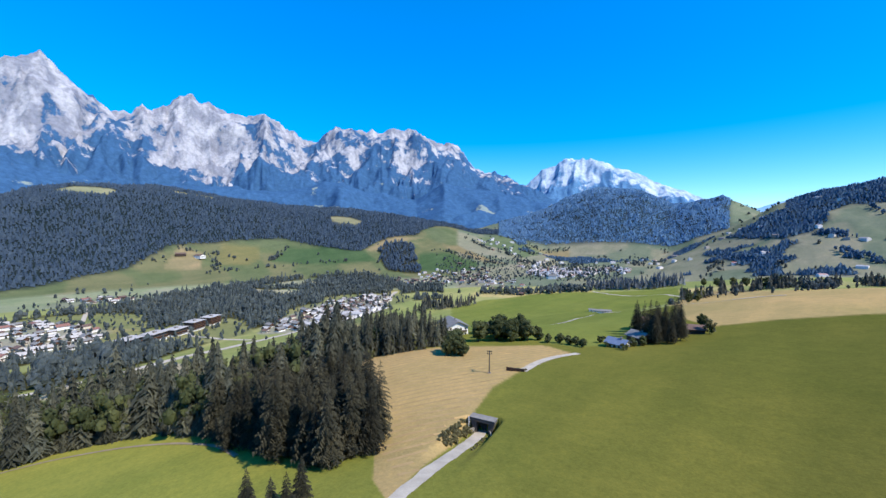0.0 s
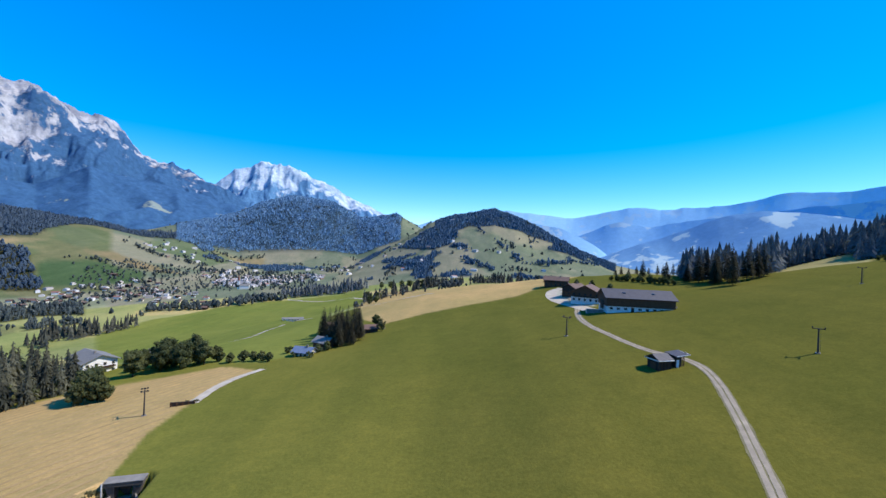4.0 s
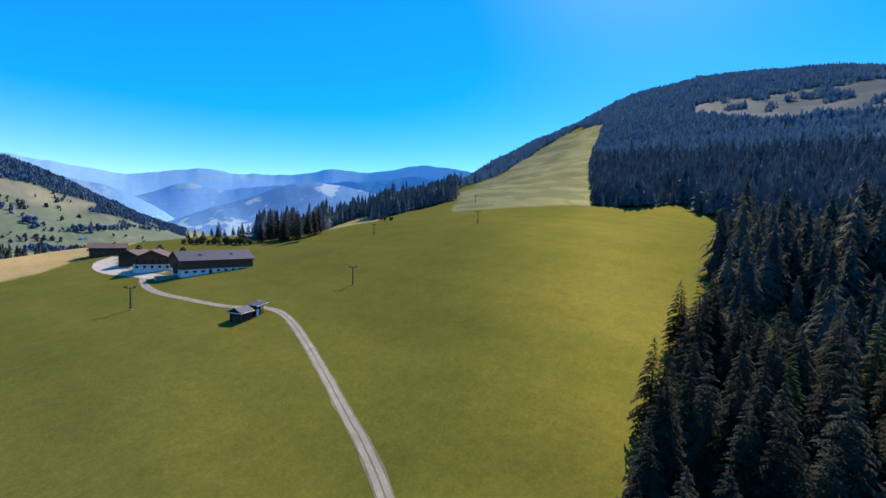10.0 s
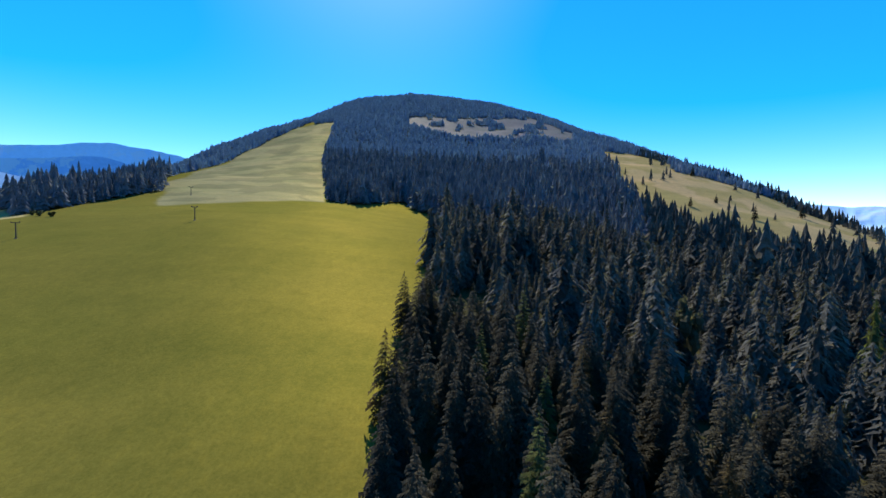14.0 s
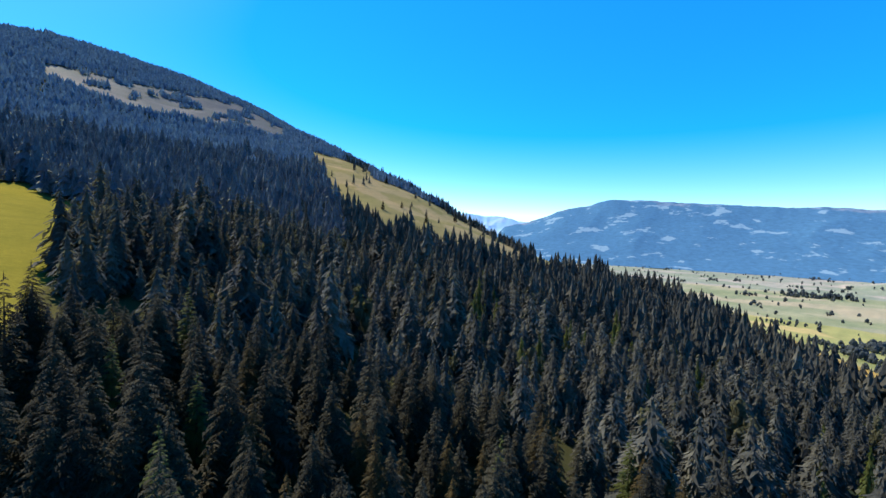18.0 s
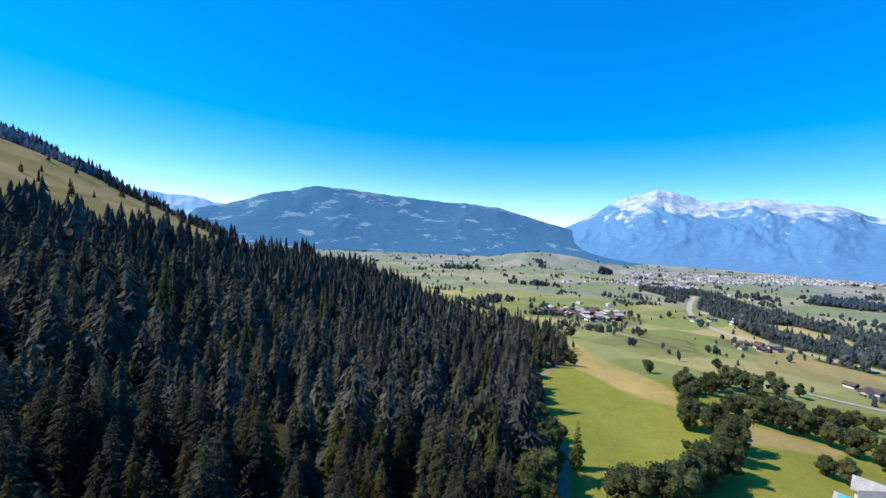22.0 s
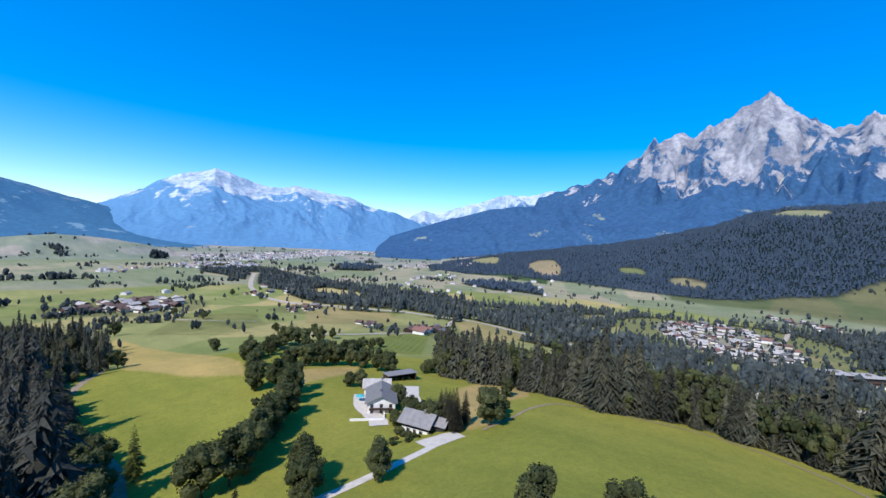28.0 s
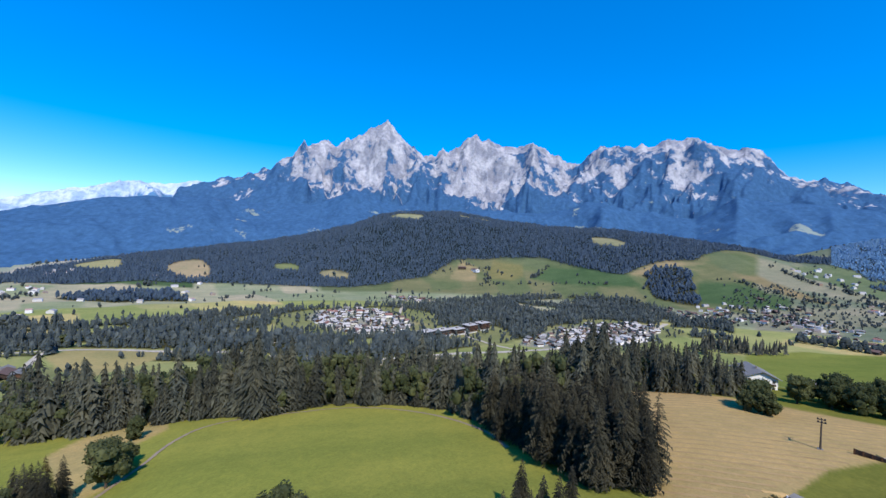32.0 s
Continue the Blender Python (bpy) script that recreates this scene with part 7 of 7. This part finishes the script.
def hotel():
    """Stepped hotel of five dark-clad blocks under pale flat roofs."""
    for k in range(5):
        u = k / 4
        x, y = -646 - 110 * u, 80 + 125 * u
        h = root("hotel_block", x, y, 128, label="dark timber-clad hotel block under a pale flat roof", category="hotel", group="hotel blocks")
        L, W, H = 25, 17, 11 + (3.5 if k > 2 else 0)
        part("base", boxes((-L / 2, L / 2, -W / 2, W / 2, -6, 3.0)), PLASTER, h)
        part("upper_storey", boxes((-L / 2, L / 2, -W / 2, W / 2, 3.0, H)), DARK_TIMBER, h)
        part("roof", boxes((-L / 2 - 1.6, L / 2 + 1.6, -W / 2 - 1.8, W / 2 + 1.8, H, H + 0.45)), ROOF_SILVER, h, "pale flat roof")
        part("lift_house", boxes((-2.2, 2.2, -1.8, 1.8, H + 0.45, H + 2.4)), CONCRETE, h)
        for f in range(int((H - 3) // 2.8)):
            for sy in (-1, 1):
                b = part("balcony", boxes((-L / 2, L / 2, min(sy * W / 2, sy * (W / 2 + 1.4)), max(sy * W / 2, sy * (W / 2 + 1.4)), 3.2 + f * 2.8, 4.1 + f * 2.8)), TIMBER, h)
                part("glazing", boxes((-L / 2 + 0.6, L / 2 - 0.6, min(sy * (W / 2 - 0.05), sy * (W / 2 + 0.06)), max(sy * (W / 2 - 0.05), sy * (W / 2 + 0.06)), 4.1 + f * 2.8, 5.7 + f * 2.8)), PANE, b)


hotel()
house("guest_house", -194, 213, -28, 20, 15, 8.0, 3.2, PLASTER, ROOF_GREY, "large white guest house with dark gable roof", over=1.5)
house("guest_house_annex", -172, 222, 40, 10, 9, 4.5, 2.2, PLASTER, ROOF_GREY, "white annex with dark roof beside the guest house", balcony=False)
house("blue_roofed_house", -76, 214, -8, 9.5, 7.5, 2.4, 2.0, CREAM, ROOF_BLUE, "low white house with blue metal roof", balcony=False)
house("grey_cottage", -70, 229, -25, 9.5, 8.5, 4.2, 2.2, TIMBER, ROOF_GREY, "cottage with pale grey roof among spruces", balcony=False)
house("hill_cottage", -83, 282, 20, 12, 9, 5.0, 2.4, PLASTER, ROOF_BROWN, "white cottage with brown roof behind spruces")
house("barn_hut", -52, 268, 30, 9, 7, 3.2, 1.8, DARK_TIMBER, ROOF_BROWN, "dark timber hut at the field's edge", chimney=False, balcony=False)
house("supermarket", -615, 345, 35, 40, 22, 7, 1.0, PLASTER, ROOF_SILVER, "large white commercial building with flat roof", near=False, chimney=False, balcony=False)
house("supermarket", -598, 305, 35, 24, 16, 6, 1.0, CREAM, ROOF_SILVER, "yellow and white commercial building", near=False, chimney=False, balcony=False)
house("supermarket", -640, 415, 32, 36, 20, 6.5, 1.0, PLASTER, ROOF_SILVER, "white workshop hall with pale flat roof", near=False, chimney=False, balcony=False)
house("supermarket", -668, 468, 30, 30, 18, 6.5, 1.0, PLASTER, ROOF_SILVER, "white workshop hall with pale flat roof", near=False, chimney=False, balcony=False)
house("hill_farm", -1540, 385, 20, 34, 20, 9, 4.0, PLASTER, ROOF_BROWN, "large white farm on the hill across the valley", near=False, chimney=False)
house("hill_farm_barn", -1565, 335, 80, 30, 15, 7, 3.5, DARK_TIMBER, ROOF_BROWN, "dark barn of the farm across the valley", near=False, chimney=False, balcony=False)

for x, y, a in ((-262, 622, 20), (-236, 575, 25), (-214, 540, 15), (-200, 512, 30)):
    house("garden_shed", x, y, a, 13, 7, 2.6, 1.2, PLASTER, ROOF_GREY, "low white shed with grey roof on the upper meadow", near=False, chimney=False, balcony=False, category="shed", group="sheds on the upper meadow")


def church():
    c = root("church", -620, 1150, 20, label="white village church with pointed steeple", category="church")
    part("nave", gable_wall(26, 12, 9, 6, -4), PLASTER, c)
    part("roof", gable_roof(26, 12, 9, 6, 0.5), ROOF_GREY, c)
    part("tower", boxes((-19, -12.9, -3, 3, -4, 24)), PLASTER, c)
    bm = bmesh.new()
    bmesh.ops.create_cone(bm, segments=8, radius1=3.9, radius2=0.05, depth=20, matrix=Matrix.Translation((-16, 0, 34)))
    part("steeple", bm, ROOF_RED, c)


church()


def far_town(name, patches, seed, label, size=1.0):
    """Distant roofs and walls, too small to tell apart singly."""
    g = np.random.default_rng(seed)
    vs, fs = [], []
    for cx, cy, rx, ry, n in patches:
        for _ in range(n):
            a, q = g.uniform(0, 6.283), g.uniform(0, 1) ** 0.5
            x, y = cx + rx * q * math.cos(a), cy + ry * q * math.sin(a)
            z = float(ground_height(np.array([x]), np.array([y]))[0])
            L, W, H, R = g.uniform(10, 20) * size, g.uniform(9, 13) * size, g.uniform(3.5, 6) * size, 2.6 * size
            t = g.uniform(0, 3.14)
            c, s = math.cos(t), math.sin(t)
            b = len(vs)
            for sx in (-1, 1):
                for yy, zz in ((-W / 2, -3), (W / 2, -3), (W / 2, H), (0, H + R), (-W / 2, H)):
                    px, py = sx * L / 2, yy
                    vs.append((x + px * c - py * s, y + px * s + py * c, z + zz))
            fs += [(b, b + 4, b + 3), (b, b + 3, b + 2), (b, b + 2, b + 1), (b + 5, b + 6, b + 7), (b + 5, b + 7, b + 8), (b + 5, b + 8, b + 9)]
            for k in range(5):
                i, j = b + k, b + (k + 1) % 5
                fs += [(i, j, j + 5), (i, j + 5, i + 5)]
    m = Nodes("far_houses_" + name, 0.85, 0.2)
    g2 = m.n.new("ShaderNodeNewGeometry")
    up = m.n.new("ShaderNodeSeparateXYZ")
    m.l.new(g2.outputs["Normal"], up.inputs[0])
    tiles = m.ramp(m.island(), (0.0, (0.16, 0.13, 0.12)), (0.45, (0.28, 0.27, 0.28)), (0.8, (0.38, 0.36, 0.36)), (1.0, (0.30, 0.12, 0.08)))
    walls = m.ramp(m.island(), (0.0, (0.22, 0.16, 0.12)), (0.35, (0.50, 0.48, 0.46)), (1.0, (0.70, 0.68, 0.66)))
    mat = m.done(m.mix(m.math("GREATER_THAN", up.outputs["Z"], 0.3), walls, tiles))
    return tagged(mesh_object(name, np.array(vs), np.array(fs), mat, False), label, "town", kind="stuff")


far_town("village_roofs", [(-650, 1250, 120, 80, 110), (-560, 1370, 120, 110, 70), (-760, 1340, 120, 90, 50), (-880, 1000, 190, 90, 36)], 5, "white houses of the village in the side valley", 0.85)
far_town("far_town_roofs", [(-640, -1580, 160, 110, 80), (-900, -1900, 260, 180, 220), (-1250, -2050, 300, 170, 280), (-1650, -2200, 300, 150, 180), (-2100, -2100, 300, 160, 120), (-1300, -1250, 160, 60, 30), (-1500, -1100, 120, 50, 26), (-760, -1350, 160, 60, 16), (-1100, -900, 140, 60, 24), (-330, -1500, 90, 60, 16)], 6, "distant town on the valley floor", 0.85)
far_town("strewn_farms", [(-500, -1000, 300, 200, 12), (-1100, -700, 350, 250, 22), (-300, 1650, 500, 200, 26), (60, 1300, 240, 150, 10), (-1000, 1600, 300, 200, 24)], 7, "single farms strewn over the fields")
